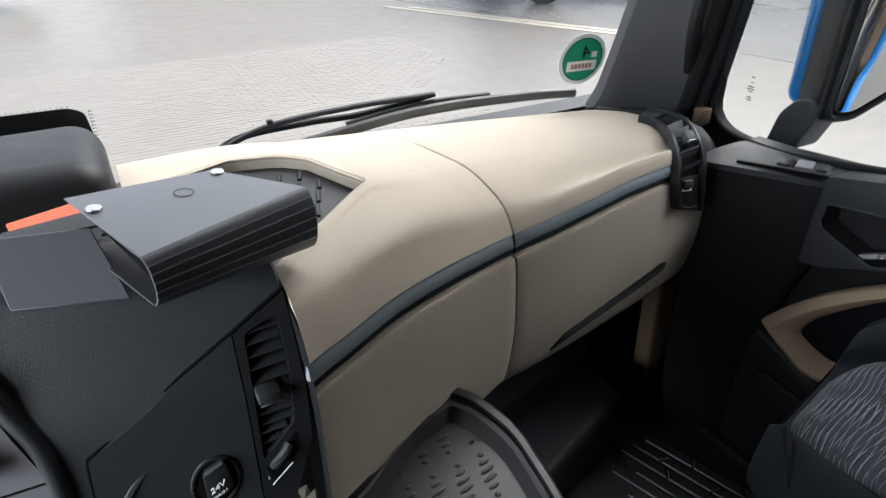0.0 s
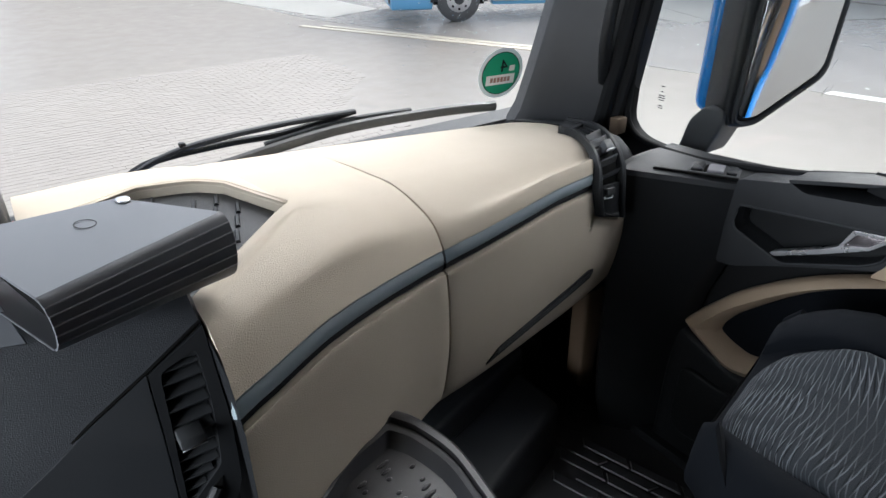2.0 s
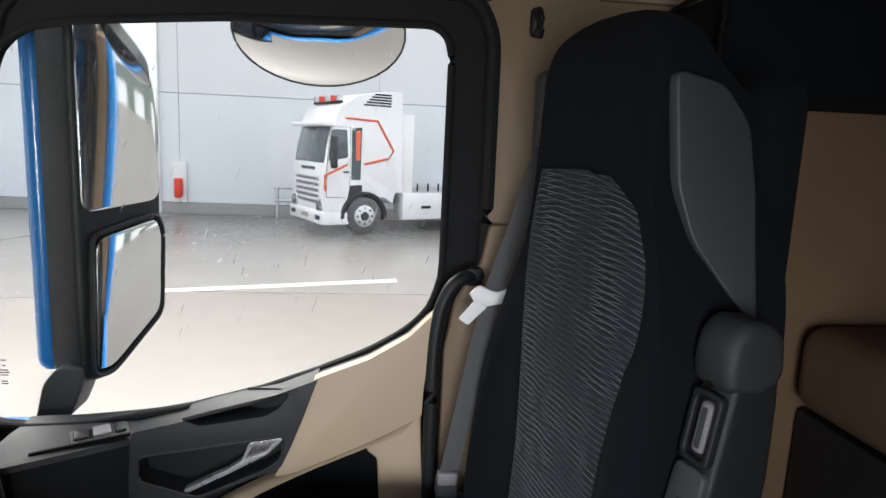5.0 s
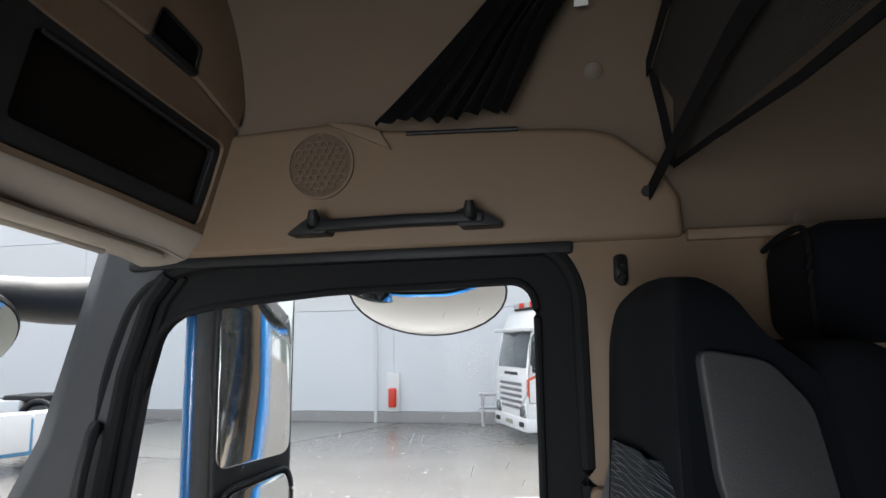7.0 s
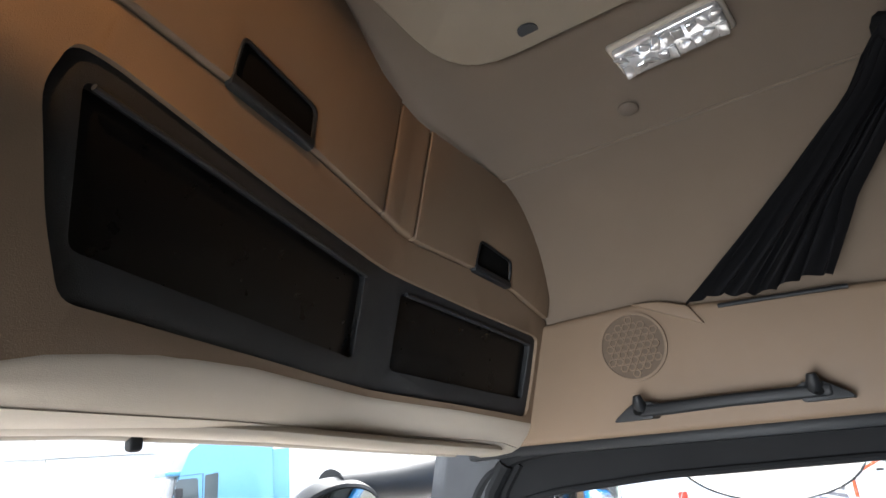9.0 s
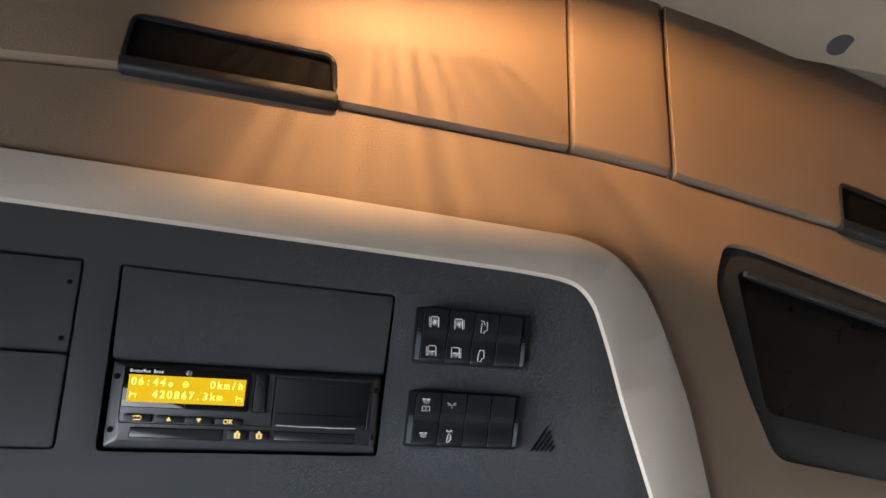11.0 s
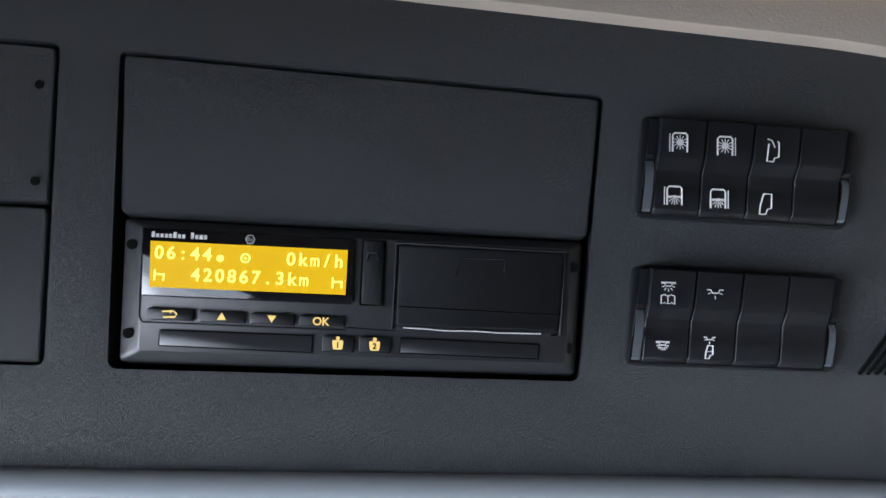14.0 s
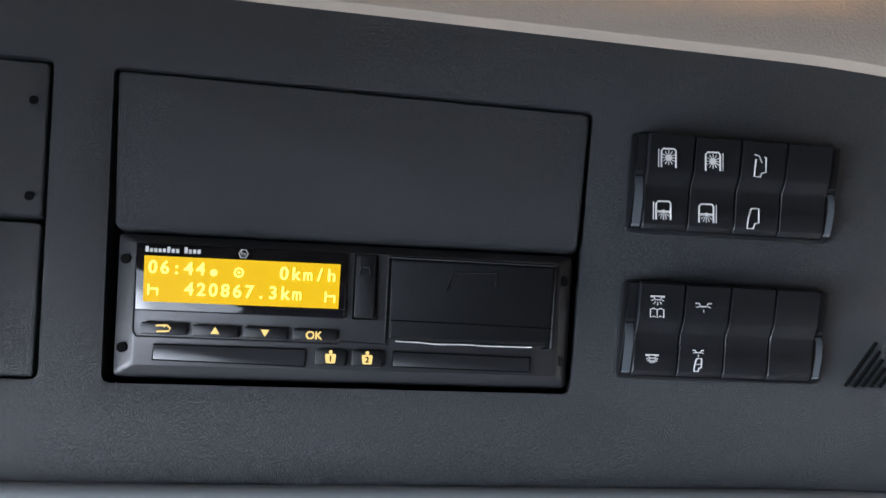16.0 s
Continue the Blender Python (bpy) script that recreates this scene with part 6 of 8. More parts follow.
def door_symbol(u, v, parent, h, s=1.0, ajar=False):
    pts = [(-0.0011, 0.0040), (0.0022, 0.0040), (0.0021, -0.0018), (0.0004, -0.0022), (-0.0003, -0.0042), (-0.0030, -0.0042), (-0.0024, -0.0002), (-0.0011, 0.0040)]
    if ajar:
        pts = [(-0.0011, 0.0026), (-0.0020, -0.0044), (0.0006, -0.0046), (0.0012, -0.0030), (0.0030, -0.0026), (0.0032, 0.0034), (0.0024, 0.0036)]
        stroke([(u - 0.0018, v + 0.0046), (u + 0.0002, v + 0.0040), (u + 0.0014, v + 0.0012)], parent, h, 0.00032)
    stroke([(u + a * s, v + c * s) for a, c in pts], parent, h, 0.00038)


ks, at_ = bank((-0.1072, 1.6716), (-0.0158, 1.6682), (-0.0206, 1.6284), (-0.1098, 1.6302))
window_symbol(-0.0926, 1.6588, ks[0], -1, False, HI_W), window_symbol(-0.0938, 1.6384, ks[0], -1, True, LO_W)
window_symbol(-0.0737, 1.6580, ks[1], 1, False, HI_W), window_symbol(-0.0755, 1.6378, ks[1], 1, True, LO_W)
door_symbol(-0.0541, 1.6569, ks[2], HI_W, 1.0, True), door_symbol(-0.0551, 1.6364, ks[2], LO_W)
ks, at_ = bank((-0.1103, 1.6107), (-0.0221, 1.6091), (-0.0265, 1.5709), (-0.1134, 1.5713))
lamp_symbol(-0.0969, 1.6026, ks[0], HI_W), lamp_symbol(-0.0982, 1.5800, ks[0], LO_W, 0.0028, True, 7)
bu, bv = -0.0971, 1.5962
for sg in (-1, 1):
    stroke([(bu, bv + 0.0013), (bu + sg * 0.0014, bv + 0.0019), (bu + sg * 0.0028, bv + 0.0014), (bu + sg * 0.0028, bv - 0.0017), (bu + sg * 0.0014, bv - 0.0012), (bu, bv - 0.0018), (bu, bv + 0.0013)], ks[0], HI_W, 0.00026)
lamp_symbol(-0.0776, 1.6006, ks[1], HI_W, 0.0034, False, 3), lamp_symbol(-0.0788, 1.5826, ks[1], LO_W, 0.0024, False, 3), door_symbol(-0.0788, 1.5769, ks[1], LO_W, 0.62)
stroke([(-0.0801, 1.5770), (-0.0778, 1.5772)], ks[1], LO_W, 0.0002)
# triangular microphone grille of slanting slots
for (u0, v0), (u1, v1) in (((-0.0146, 1.5708), (-0.0008, 1.5887)), ((-0.0109, 1.5707), (0.0007, 1.5853)), ((-0.0073, 1.5708), (0.0018, 1.5819)), ((-0.0036, 1.5708), (0.0028, 1.5785)), ((0.0002, 1.5708), (0.0038, 1.5752))):
    part("mic_slot", tube([pan(u0, v0, 0.0001), pan(u1, v1, 0.0001)], 0.0008, 6), VOID, panel)

# ---- upper side trim over the door ----
SIDE = [(0.725, 1.4465), (0.665, 1.655), (0.50, 1.660), (0.432, 1.662), (0.39, 1.656), (0.345, 1.643), (0.20, 1.632), (0.069, 1.623), (0.02, 1.618), (-0.019, 1.606), (-0.077, 1.556), (-0.104, 1.505), (-0.107, 1.4465)]
side = thing("side_trim", (1.06, 0.27, 1.45), "tan moulded trim above the door with round speaker", "trim", kind="structure")
part("panel", slab(SIDE, door_yz, 1.05, 1.10, 0.012, 4), TAN, side, "tan moulded panel")
part("wedge", slab([(0.44, 1.660), (0.325, 1.606), (0.345, 1.640), (0.39, 1.656)], door_yz, 1.043, 1.055, 0.004, 2), TAN, side)
sc = (1.049, 0.446, 1.59)
sp = part("speaker", ring(sc, (-1, 0, 0), 0.0575, 0.053, 0.004, 40), TAN, side, "tan round speaker grille")
# Plate in darker tan puts shade into the honeycomb's holes.
part("grille_plate", disc(sc, (-1, 0, 0), 0.0535, 0.001, 40), material("speaker_hole_shade", (0.10, 0.072, 0.05), 0.9), sp)
hexb = None
for i in range(-6, 7):
    for j in range(-6, 7):
        y, z = (i + 0.5 * (j % 2)) * 0.0128, j * 0.0111
        if math.hypot(y, z) < 0.046:
            hexb = ring((1.048, sc[1] + y, sc[2] + z), (-1, 0, 0), 0.0074, 0.0052, 0.0022, 6, hexb)
part("honeycomb", hexb, TAN, sp, "moulded honeycomb", kind="stuff")

rail = thing("grab_rail", (1.03, 0.32, 1.478), "black grab rail on the trim above the door", "grab rail")
part("bar", slab(round_poly([(0.445, 1.474), (0.445, 1.493), (0.31, 1.4945), (0.175, 1.493), (0.175, 1.475), (0.31, 1.4765)], 0.006, 3), door_yz, 1.012, 1.034, 0.006, 3), BLACK, rail)
for sg, yc in ((1, 0.441), (-1, 0.196)):
    WEDGE = [(yc + sg * du, v) for du, v in ((0.046, 1.471), (0.040, 1.478), (0.010, 1.4975), (-0.012, 1.4985), (-0.024, 1.493), (-0.018, 1.471))]
    part("foot", slab(round_poly(WEDGE, 0.004, 3), door_yz, 1.014, 1.054, 0.005, 3), BLACK, rail, "wedge-shaped foot")
    part("coat_peg", tube([(1.040, yc, 1.484), (1.020, yc, 1.487), (1.010, yc, 1.496), (1.007, yc, 1.508)], 0.009, 10, radii=[0.012, 0.012, 0.010, 0.006]), BLACK, rail)
    part("fixing", disc((1.0125, yc + sg * 0.004, 1.484), (-1, 0, 0), 0.0065, 0.003, 16), VOID, rail)

hook = thing("coat_hook", (1.05, -0.015, 1.40), "small black coat hook on the side wall", "hook")
part("plate", box((1.052, -0.026, 1.382), (1.068, -0.006, 1.425), 0.007, 3), BLACK, hook)
part("tongue", tube([(1.055, -0.016, 1.42), (1.04, -0.016, 1.405), (1.038, -0.016, 1.39), (1.045, -0.016, 1.382)], 0.007, 10), BLACK, hook)

# headliner buttons, seam
BUTTON = material("brown_button", (0.13, 0.10, 0.075), 0.6, vary=0.08)
for k, (x, y) in enumerate(((0.803, 0.313), (1.045, 0.009), (0.55, 0.30), (0.34, 0.50), (1.084, -0.27))):
    z = roof_z(x) - 0.001
    nrm = Vector((-(roof_z(x - 0.02) - roof_z(x + 0.02)) / 0.04 * -1, 0, -1)).normalized()
    slope = (roof_z(x + 0.01) - roof_z(x - 0.01)) / 0.02
    nrm = Vector((slope, 0, -1)).normalized()
    if k == 4:
        z, nrm = 1.47, Vector((-1, 0, 0))
    bt = thing("trim_button", (x, y, z), "round beige trim button in the headliner", "button", group="headliner buttons")
    part("cap", disc((x, y, z), nrm, 0.0135, 0.003, 20, bev=0.001), BUTTON, bt)
seam_x = 0.86
part_seam = tube([(seam_x, y, roof_z(seam_x) - 0.0005) for y in (-1.1, -0.6, -0.2, 0.1, 0.3, 0.5, 0.57)], 0.0028, 6)
setting("headliner_seam", part_seam, HEADLINER, "raised seam along the headliner", "trim")

# ceiling lamp
lampx, lampy = 0.711, 0.224
slope = (roof_z(lampx + 0.05) - roof_z(lampx - 0.05)) / 0.1
lamp_th = thing("ceiling_lamp", (lampx, lampy, roof_z(lampx)), "clear ribbed ceiling lamp in the headliner", "lamp")
LM = Matrix.Translation((lampx, lampy, roof_z(lampx) - 0.004)) @ Matrix.Rotation(-math.atan(slope), 4, "Y") @ Matrix.Rotation(radians(-4), 4, "Z")
LENSM = material("clear_ribbed_lens", (0.75, 0.75, 0.76), 0.12, vary=0.25, vary_scale=60, metal=0.6, grain=1.0, grain_scale=90)
part("bezel", box((-0.031, -0.070, -0.004), (0.031, 0.070, 0.006), 0.006, 3, m=LM), GREIGE, lamp_th)
part("lens", box((-0.027, -0.065, -0.012), (0.027, 0.065, 0.0), 0.008, 3, m=LM), LENSM, lamp_th, "clear ribbed lens over a bright reflector")
rngc = random.Random(11)
for k in range(9):
    for side in (-1, 1):
        c = LM @ Vector((side * 0.0125 + rngc.uniform(-0.002, 0.002), -0.057 + k * 0.0142 + rngc.uniform(-0.002, 0.002), -0.0118))
        fm_ = Matrix.Translation(c) @ Matrix.Rotation(rngc.uniform(-0.5, 0.5), 4, "Z") @ Matrix.Rotation(rngc.uniform(-0.35, 0.35), 4, "X") @ Matrix.Rotation(rngc.uniform(-0.35, 0.35), 4, "Y")
        part("facet", box((-0.011, -0.0062, -0.0025), (0.011, 0.0062, 0.002), 0.0018, 2, m=fm_), LENSM, lamp_th)

# roof hatch with its moulded surround
hatch = thing("roof_hatch", (0, 0.1, 1.96), "closed roof hatch with beige moulded surround", "hatch")


def on_roof(u, v, w):
    return (u, v, roof_z(u) - w)


HO = round_poly([(-0.62, -0.32), (0.62, -0.32), (0.62, 0.474), (-0.62, 0.474)], 0.09, 6)
HI = round_poly([(-0.488, -0.17), (0.488, -0.17), (0.488, 0.378), (-0.488, 0.378)], 0.03, 4)
hc = [-0.55, -0.4, -0.3, -0.2, -0.1, 0, 0.1, 0.2, 0.3, 0.4, 0.55]
part("surround", slab(HO, on_roof, -0.012, 0.014, 0.008, 3, holes=[HI], cuts=hc), material("hatch_moulding", (0.25, 0.205, 0.155), 0.6, grain=0.2, grain_scale=800, vary=0.05), hatch, "beige moulded surround")
HI = [(a[0] + (c[0] - a[0]) * k / 8, a[1] + (c[1] - a[1]) * k / 8) for a, c in zip(HI, HI[1:] + HI[:1]) for k in range(8 if math.dist(a, c) > 0.1 else 1)]
rim = [on_roof(u, v, 0.012) for u, v in HI]
part("inner_rim", tube(rim + [rim[0]], 0.012, 8), TAN, hatch)
walls = grid([[(u, v, roof_z(u)) for u, v in HI], [(u * 0.93, 0.09 + (v - 0.09) * 0.9, 2.035) for u, v in HI]], closed_u=True)
part("inner_wall", walls, TAN, hatch)
part("lid", slab(HI, flat_xyz, 2.02, 2.028, 0.0), BLACK, hatch, "dark blind under the hatch")
for x, y in ((0.311, 0.448), (0.592, 0.354)):
    part("fixing", disc((x, y, roof_z(x) - 0.013), (0, 0, -1), 0.0125, 0.002, 18), MIDGREY, hatch)
part("catch", box((0.325, 0.382, 1.95), (0.35, 0.394, 1.964), 0.003), BLACK, hatch)

# unseen warm lamp under the hatch blind; added plates and fins shape its glow
WLX, WLY, WLZ = -0.15, 0.15, 1.990
warm = thing("reading_lamp", (WLX, WLY, 2.02), "unseen small warm lamp under the hatch blind with added light-shaping fins", "lamp")
part("housing", box((WLX - 0.085, WLY - 0.03, WLZ + 0.008), (WLX + 0.085, WLY + 0.03, 2.0195), 0.004, 3), BLACK, warm)
part("bulb_cover", disc((WLX, WLY, WLZ + 0.006), (0, 0, -1), 0.010, 0.003, 20, bev=0.001), material("warm_lit_lens", (0.9, 0.6, 0.3), 0.3, emit=((1.0, 0.55, 0.2), 3.0)), warm)
# plate added to keep the warm light off the panel below
part("shade", box((WLX - 0.085, WLY - 0.03, WLZ - 0.051), (WLX + 0.085, WLY + 0.069, WLZ - 0.0495), 0.0), BLACK, warm, "added black plate cutting the light off the panel")
# front plate and side plates added to keep light out of the hatch well
part("visor", box((WLX - 0.085, WLY + 0.030, WLZ - 0.006), (WLX + 0.085, WLY + 0.032, 2.0195), 0.0), BLACK, warm)
for sx in (-0.085, 0.083):
    part("cheek", slab([(WLY - 0.03, WLZ + 0.01), (WLY - 0.03, WLZ - 0.05), (WLY + 0.062, WLZ - 0.05), (WLY + 0.028, WLZ + 0.01)], lambda u, v, w: (WLX + sx + w, u, v), 0.0, 0.002, 0.0), BLACK, warm)
lb = new("reading_light", bpy.data.lights.new("reading_light", "SPOT"))
lb.data.energy, lb.data.color, lb.data.spot_size, lb.data.spot_blend, lb.data.shadow_soft_size = 1.75, (1.0, 0.52, 0.20), radians(118), 0.8, 0.0036
lb.matrix_world = look((WLX, WLY, WLZ), (0.06, 0.52, 1.80))
# thin fins added to streak the warm light
rngl = random.Random(5)
for k in range(15):
    fx = WLX - 0.049 + k * 0.007 + rngl.uniform(-0.0014, 0.0014)
    part("streak_fin", box((fx - rngl.uniform(0.0001, 0.0006), WLY + 0.062, WLZ - 0.0508), (fx + 0.0005, WLY + 0.14, WLZ - 0.0498), 0.0), BLACK, warm)

# ---- tied black curtain ----
CURT = material("black_curtain_cloth", (0.007, 0.007, 0.008), 0.9, grain=0.4, grain_scale=900, vary=0.3, spec=0.12)
curtain = thing("curtain", (1.02, 0.2, 1.63), "black pleated side curtain tied back to the roof", "curtain")
rows = []
for k in range(19):
    t = k / 18
    y0 = lerp([0, 0.35, 0.7, 0.92, 1], [0.338, 0.205, 0.075, 0.025, 0.002], t)
    y1 = lerp([0, 0.35, 0.7, 0.92, 1], [0.135, 0.085, 0.002, -0.035, -0.05], t)
    z = lerp([0, 0.6, 0.85, 1], [1.632, 1.79, 1.845, 1.862], t)
    x = lerp([1.60, 1.65, 1.70, 1.76, 1.80, 1.83, 1.85, 1.862], [1.03, 1.012, 0.985, 0.94, 0.895, 0.85, 0.81, 0.77], z)
    n = 60
    amp = lerp([0, 0.5, 1], [0.013, 0.012, 0.008], t)
    row = []
    for j in range(n + 1):
        s = j / n
        row.append((x - 0.012 - amp * math.sin(s * math.pi * 15 + 0.9 * math.sin(3 * t)) - 0.018 * math.sin(math.pi * s), y0 + (y1 - y0) * s + 0.004 * math.sin(s * 40 + t * 5), min(z + 0.006 * math.sin(s * 9), roof_z(x) - 0.01)))
    rows.append(row)
cbm = grid(rows)
part("cloth", cbm, CURT, curtain)
part("tie_strap", tube([(0.80, -0.05, 1.862), (0.775, -0.04, 1.845), (0.765, -0.015, 1.838), (0.775, 0.01, 1.845), (0.80, 0.02, 1.865)], 0.009, 8, flat=1.8), CURT, curtain)
part("care_label", quad(Vector((0.935, 0.032, 1.805)), Vector((0.935, 0.018, 1.805)), Vector((0.962, 0.014, 1.765)), Vector((0.962, 0.034, 1.765)), 0.001), WHITE, curtain, "small white care label")
track = thing("curtain_track", (1.03, 0.2, 1.635), "black curtain track on the side trim", "track")
part("rail", tube([(1.042, 0.30, 1.629), (1.042, 0.22, 1.626), (1.042, 0.17, 1.624), (1.042, 0.125, 1.622)], 0.0035, 8), BLACK, track)

# ---- bunk safety net with straps ----
NETM = bpy.data.materials.new("black_net")
NETM.use_nodes = True
nt = NETM.node_tree
nb = nt.nodes["Principled BSDF"]
nb.inputs["Base Color"].default_value = (0.014, 0.013, 0.012, 1)
nb.inputs["Roughness"].default_value = 0.8
wco, wa, wb, wm = nt.nodes.new("ShaderNodeTexCoord"), nt.nodes.new("ShaderNodeTexWave"), nt.nodes.new("ShaderNodeTexWave"), nt.nodes.new("ShaderNodeMath")
wa.bands_direction, wb.bands_direction = "X", "Z"
for w_ in (wa, wb):
    w_.inputs["Scale"].default_value = 110
    nt.links.new(wco.outputs["Object"], w_.inputs["Vector"])
wm.operation = "MAXIMUM"
nt.links.new(wa.outputs["Fac"], wm.inputs[0]), nt.links.new(wb.outputs["Fac"], wm.inputs[1])
wr = nt.nodes.new("ShaderNodeMapRange")
wr.inputs["From Min"].default_value, wr.inputs["From Max"].default_value, wr.inputs["To Min"].default_value = 0.45, 0.75, 0.55
nt.links.new(wm.outputs[0], wr.inputs["Value"])
nt.links.new(wr.outputs["Result"], nb.inputs["Alpha"])
net = thing("bunk_net", (0.8, -0.08, 1.6), "black mesh bunk safety net with webbing straps", "net")


def ribbon(pts, width, t=0.002, up=None):
    P = [Vector(p) for p in pts]
    rows = []
    for i, p in enumerate(P):
        d = (P[min(i + 1, len(P) - 1)] - P[max(i - 1, 0)]).normalized()
        s = d.cross(Vector(up or (0.2, 1, 0))).normalized() * width / 2
        rows.append([p - s, p, p + s])
    b = grid(rows)
    bmesh.ops.solidify(b, geom=b.faces[:], thickness=t)
    return b


NA, NB, NC, ND, NE = (1.02, -0.072, 1.688), (0.895, -0.085, 1.722), (0.40, -0.10, 1.70), (1.03, -0.095, 1.545), (1.045, -0.062, 1.512)
mesh_b = grid([[NA, (0.97, -0.09, 1.62), ND], [NB, (0.86, -0.098, 1.62), (0.9, -0.1, 1.53)], [(0.6, -0.1, 1.71), (0.6, -0.1, 1.6), (0.6, -0.1, 1.49)], [NC, (0.4, -0.1, 1.58), (0.4, -0.1, 1.46)], [(-0.3, -0.1, 1.72), (-0.3, -0.1, 1.6), (-0.3, -0.1, 1.46)]])
part("mesh", mesh_b, NETM, net, "black see-through mesh")
part("strap", ribbon([(NA[0], NA[1] + 0.006, NA[2]), (NB[0], NB[1] + 0.006, NB[2]), (0.7, -0.085, 1.70), (0.483, -0.09, 1.668), (0.2, -0.092, 1.62)], 0.028), CURT, net, "black webbing strap")
part("strap", ribbon([NE, (0.9, -0.082, 1.548), (0.66, -0.09, 1.556), (0.5, -0.094, 1.545), (0.2, -0.097, 1.53)], 0.026), CURT, net, "black webbing strap")
part("edge_tape", ribbon([NA, (1.03, -0.085, 1.62), ND], 0.012, up=(1, 0, 0.3)), CURT, net)
part("edge_tape", ribbon([ND, (0.8, -0.1, 1.512), (0.55, -0.103, 1.472), (0.2, -0.104, 1.43)], 0.008), CURT, net)
part("loop_strap", ribbon([NB, (0.90, -0.07, 1.78), (0.888, -0.062, 1.835), (0.882, -0.075, 1.82), (0.893, -0.085, 1.77), NB], 0.013, up=(1, 0, 0.3)), CURT, net, "looped hanging strap")
part("snap_hook", tube(smooth_line([(0.885, -0.064, 1.83), (0.875, -0.058, 1.845), (0.883, -0.055, 1.86), (0.87, -0.06, 1.868), (0.862, -0.05, 1.855), (0.875, -0.05, 1.84)], 4), 0.002, 6), STEEL, net, "steel snap hook")
part("anchor_bolt", disc((1.048, -0.058, 1.514), (-1, 0, 0), 0.008, 0.006, 14), BLACK, net)
# rear side: seam strip and a dark bag on the bunk side
setting("rear_rail", box((1.052, -1.15, 1.441), (1.084, -0.110, 1.457), 0.003), TAN, "light joint strip on the rear side wall", "trim")
bag = thing("storage_bag", (0.98, -0.52, 1.2), "black soft storage bag hanging on the rear wall", "bag")
part("body", box((0.86, -0.90, 1.295), (1.062, -0.205, 1.432), 0.03, 4), VELOUR, bag)
part("rim_tape", tube(smooth_line([(0.875, -0.205, 1.31), (0.87, -0.203, 1.36), (0.88, -0.205, 1.42), (0.96, -0.206, 1.428), (1.05, -0.206, 1.42)], 4), 0.004, 6), CURT, bag, "black bound edge")
bunk = thing("bunk", (0.6, -0.8, 0.9), "brown covered bunk mattress behind the seats", "bunk")
part("mattress", box((-1.05, -1.19, 0.80), (1.06, -0.50, 0.95), 0.04, 4), BROWN, bunk)
part("base", box((-1.05, -1.19, FLOOR), (1.06, -0.52, 0.795), 0.01, 2), DARK, bunk)

# ---- low middle tray, bin, footwell ----
tray_th = thing("centre_tray", (0.28, 0.4, FLOOR), "black moulded tray on the engine tunnel with raised rim", "tray")
TO = smooth_line([(0.376, 0.5665, 0), (0.392, 0.571, 0), (0.399, 0.562, 0), (0.410, 0.54, 0), (0.420, 0.49, 0), (0.416, 0.44, 0), (0.404, 0.37, 0), (0.385, 0.30, 0), (0.345, 0.22, 0), (0.26, 0.16, 0), (0.08, 0.14, 0), (0.05, 0.28, 0), (0.10, 0.385, 0), (0.19, 0.46, 0), (0.267, 0.512, 0), (0.325, 0.55, 0)], 5, closed=True)
TO = [(p.x, p.y) for p in TO]
cxm, cym = 0.25, 0.36
TI = [(cxm + (x - cxm) * 0.87, cym + (y - cym) * 0.87) for x, y in TO]
TJ = [(cxm + (x - cxm) * 0.82, cym + (y - cym) * 0.82) for x, y in TO]
rows = [[(x, y, z) for x, y in loop] for loop, z in (([(cxm + (x - cxm) * 0.97, cym + (y - cym) * 0.97) for x, y in TO], 0.585), (TO, 0.645), (TO, 0.653), ([(cxm + (x - cxm) * 0.975, cym + (y - cym) * 0.975) for x, y in TO], 0.657),
        ([(cxm + (x - cxm) * 0.935, cym + (y - cym) * 0.935) for x, y in TO], 0.657), ([(cxm + (x - cxm) * 0.925, cym + (y - cym) * 0.925) for x, y in TO], 0.651), ([(cxm + (x - cxm) * 0.905, cym + (y - cym) * 0.905) for x, y in TO], 0.651), ([(cxm + (x - cxm) * 0.895, cym + (y - cym) * 0.895) for x, y in TO], 0.655), (TI, 0.654), (TJ, 0.640))]
b = grid(rows, closed_u=True)
b.verts.ensure_lookup_table()
b.faces.new([b.verts[(len(rows) - 1) * len(TO) + k] for k in range(len(TO))])
bmesh.ops.recalc_face_normals(b, faces=b.faces)
TRAYM = material("satin_tray_rubber", (0.020, 0.020, 0.022), 0.36, grain=0.3, grain_scale=900, vary=0.15, spec=0.5)
rim = part("tray_body", b, TRAYM, tray_th, "dark grey tray with double rim")


def inside(x, y, poly):
    c = False
    for i in range(len(poly)):
        (x1, y1), (x2, y2) = poly[i - 1], poly[i]
        if (y1 > y) != (y2 > y) and x < (x2 - x1) * (y - y1) / (y2 - y1) + x1:
            c = not c
    return c


BUMP = [(cxm + (x - cxm) * 0.78, cym + (y - cym) * 0.78) for x, y in TO]
meshes = {}


def bump_mesh(L):
    if L not in meshes:
        bb = bmesh.new()
        bmesh.ops.create_uvsphere(bb, u_segments=8, v_segments=4, radius=1.0)
        for v in bb.verts:
            v.co = Vector((v.co.x * 0.0027, v.co.y * L, v.co.z * 0.0016))
        me = bpy.data.meshes.new("bump")
        bb.to_mesh(me)
        bb.free()
        me.materials.append(TRAYM)
        me.polygons.foreach_set("use_smooth", [True] * len(me.polygons))
        meshes[L] = me
    return meshes[L]


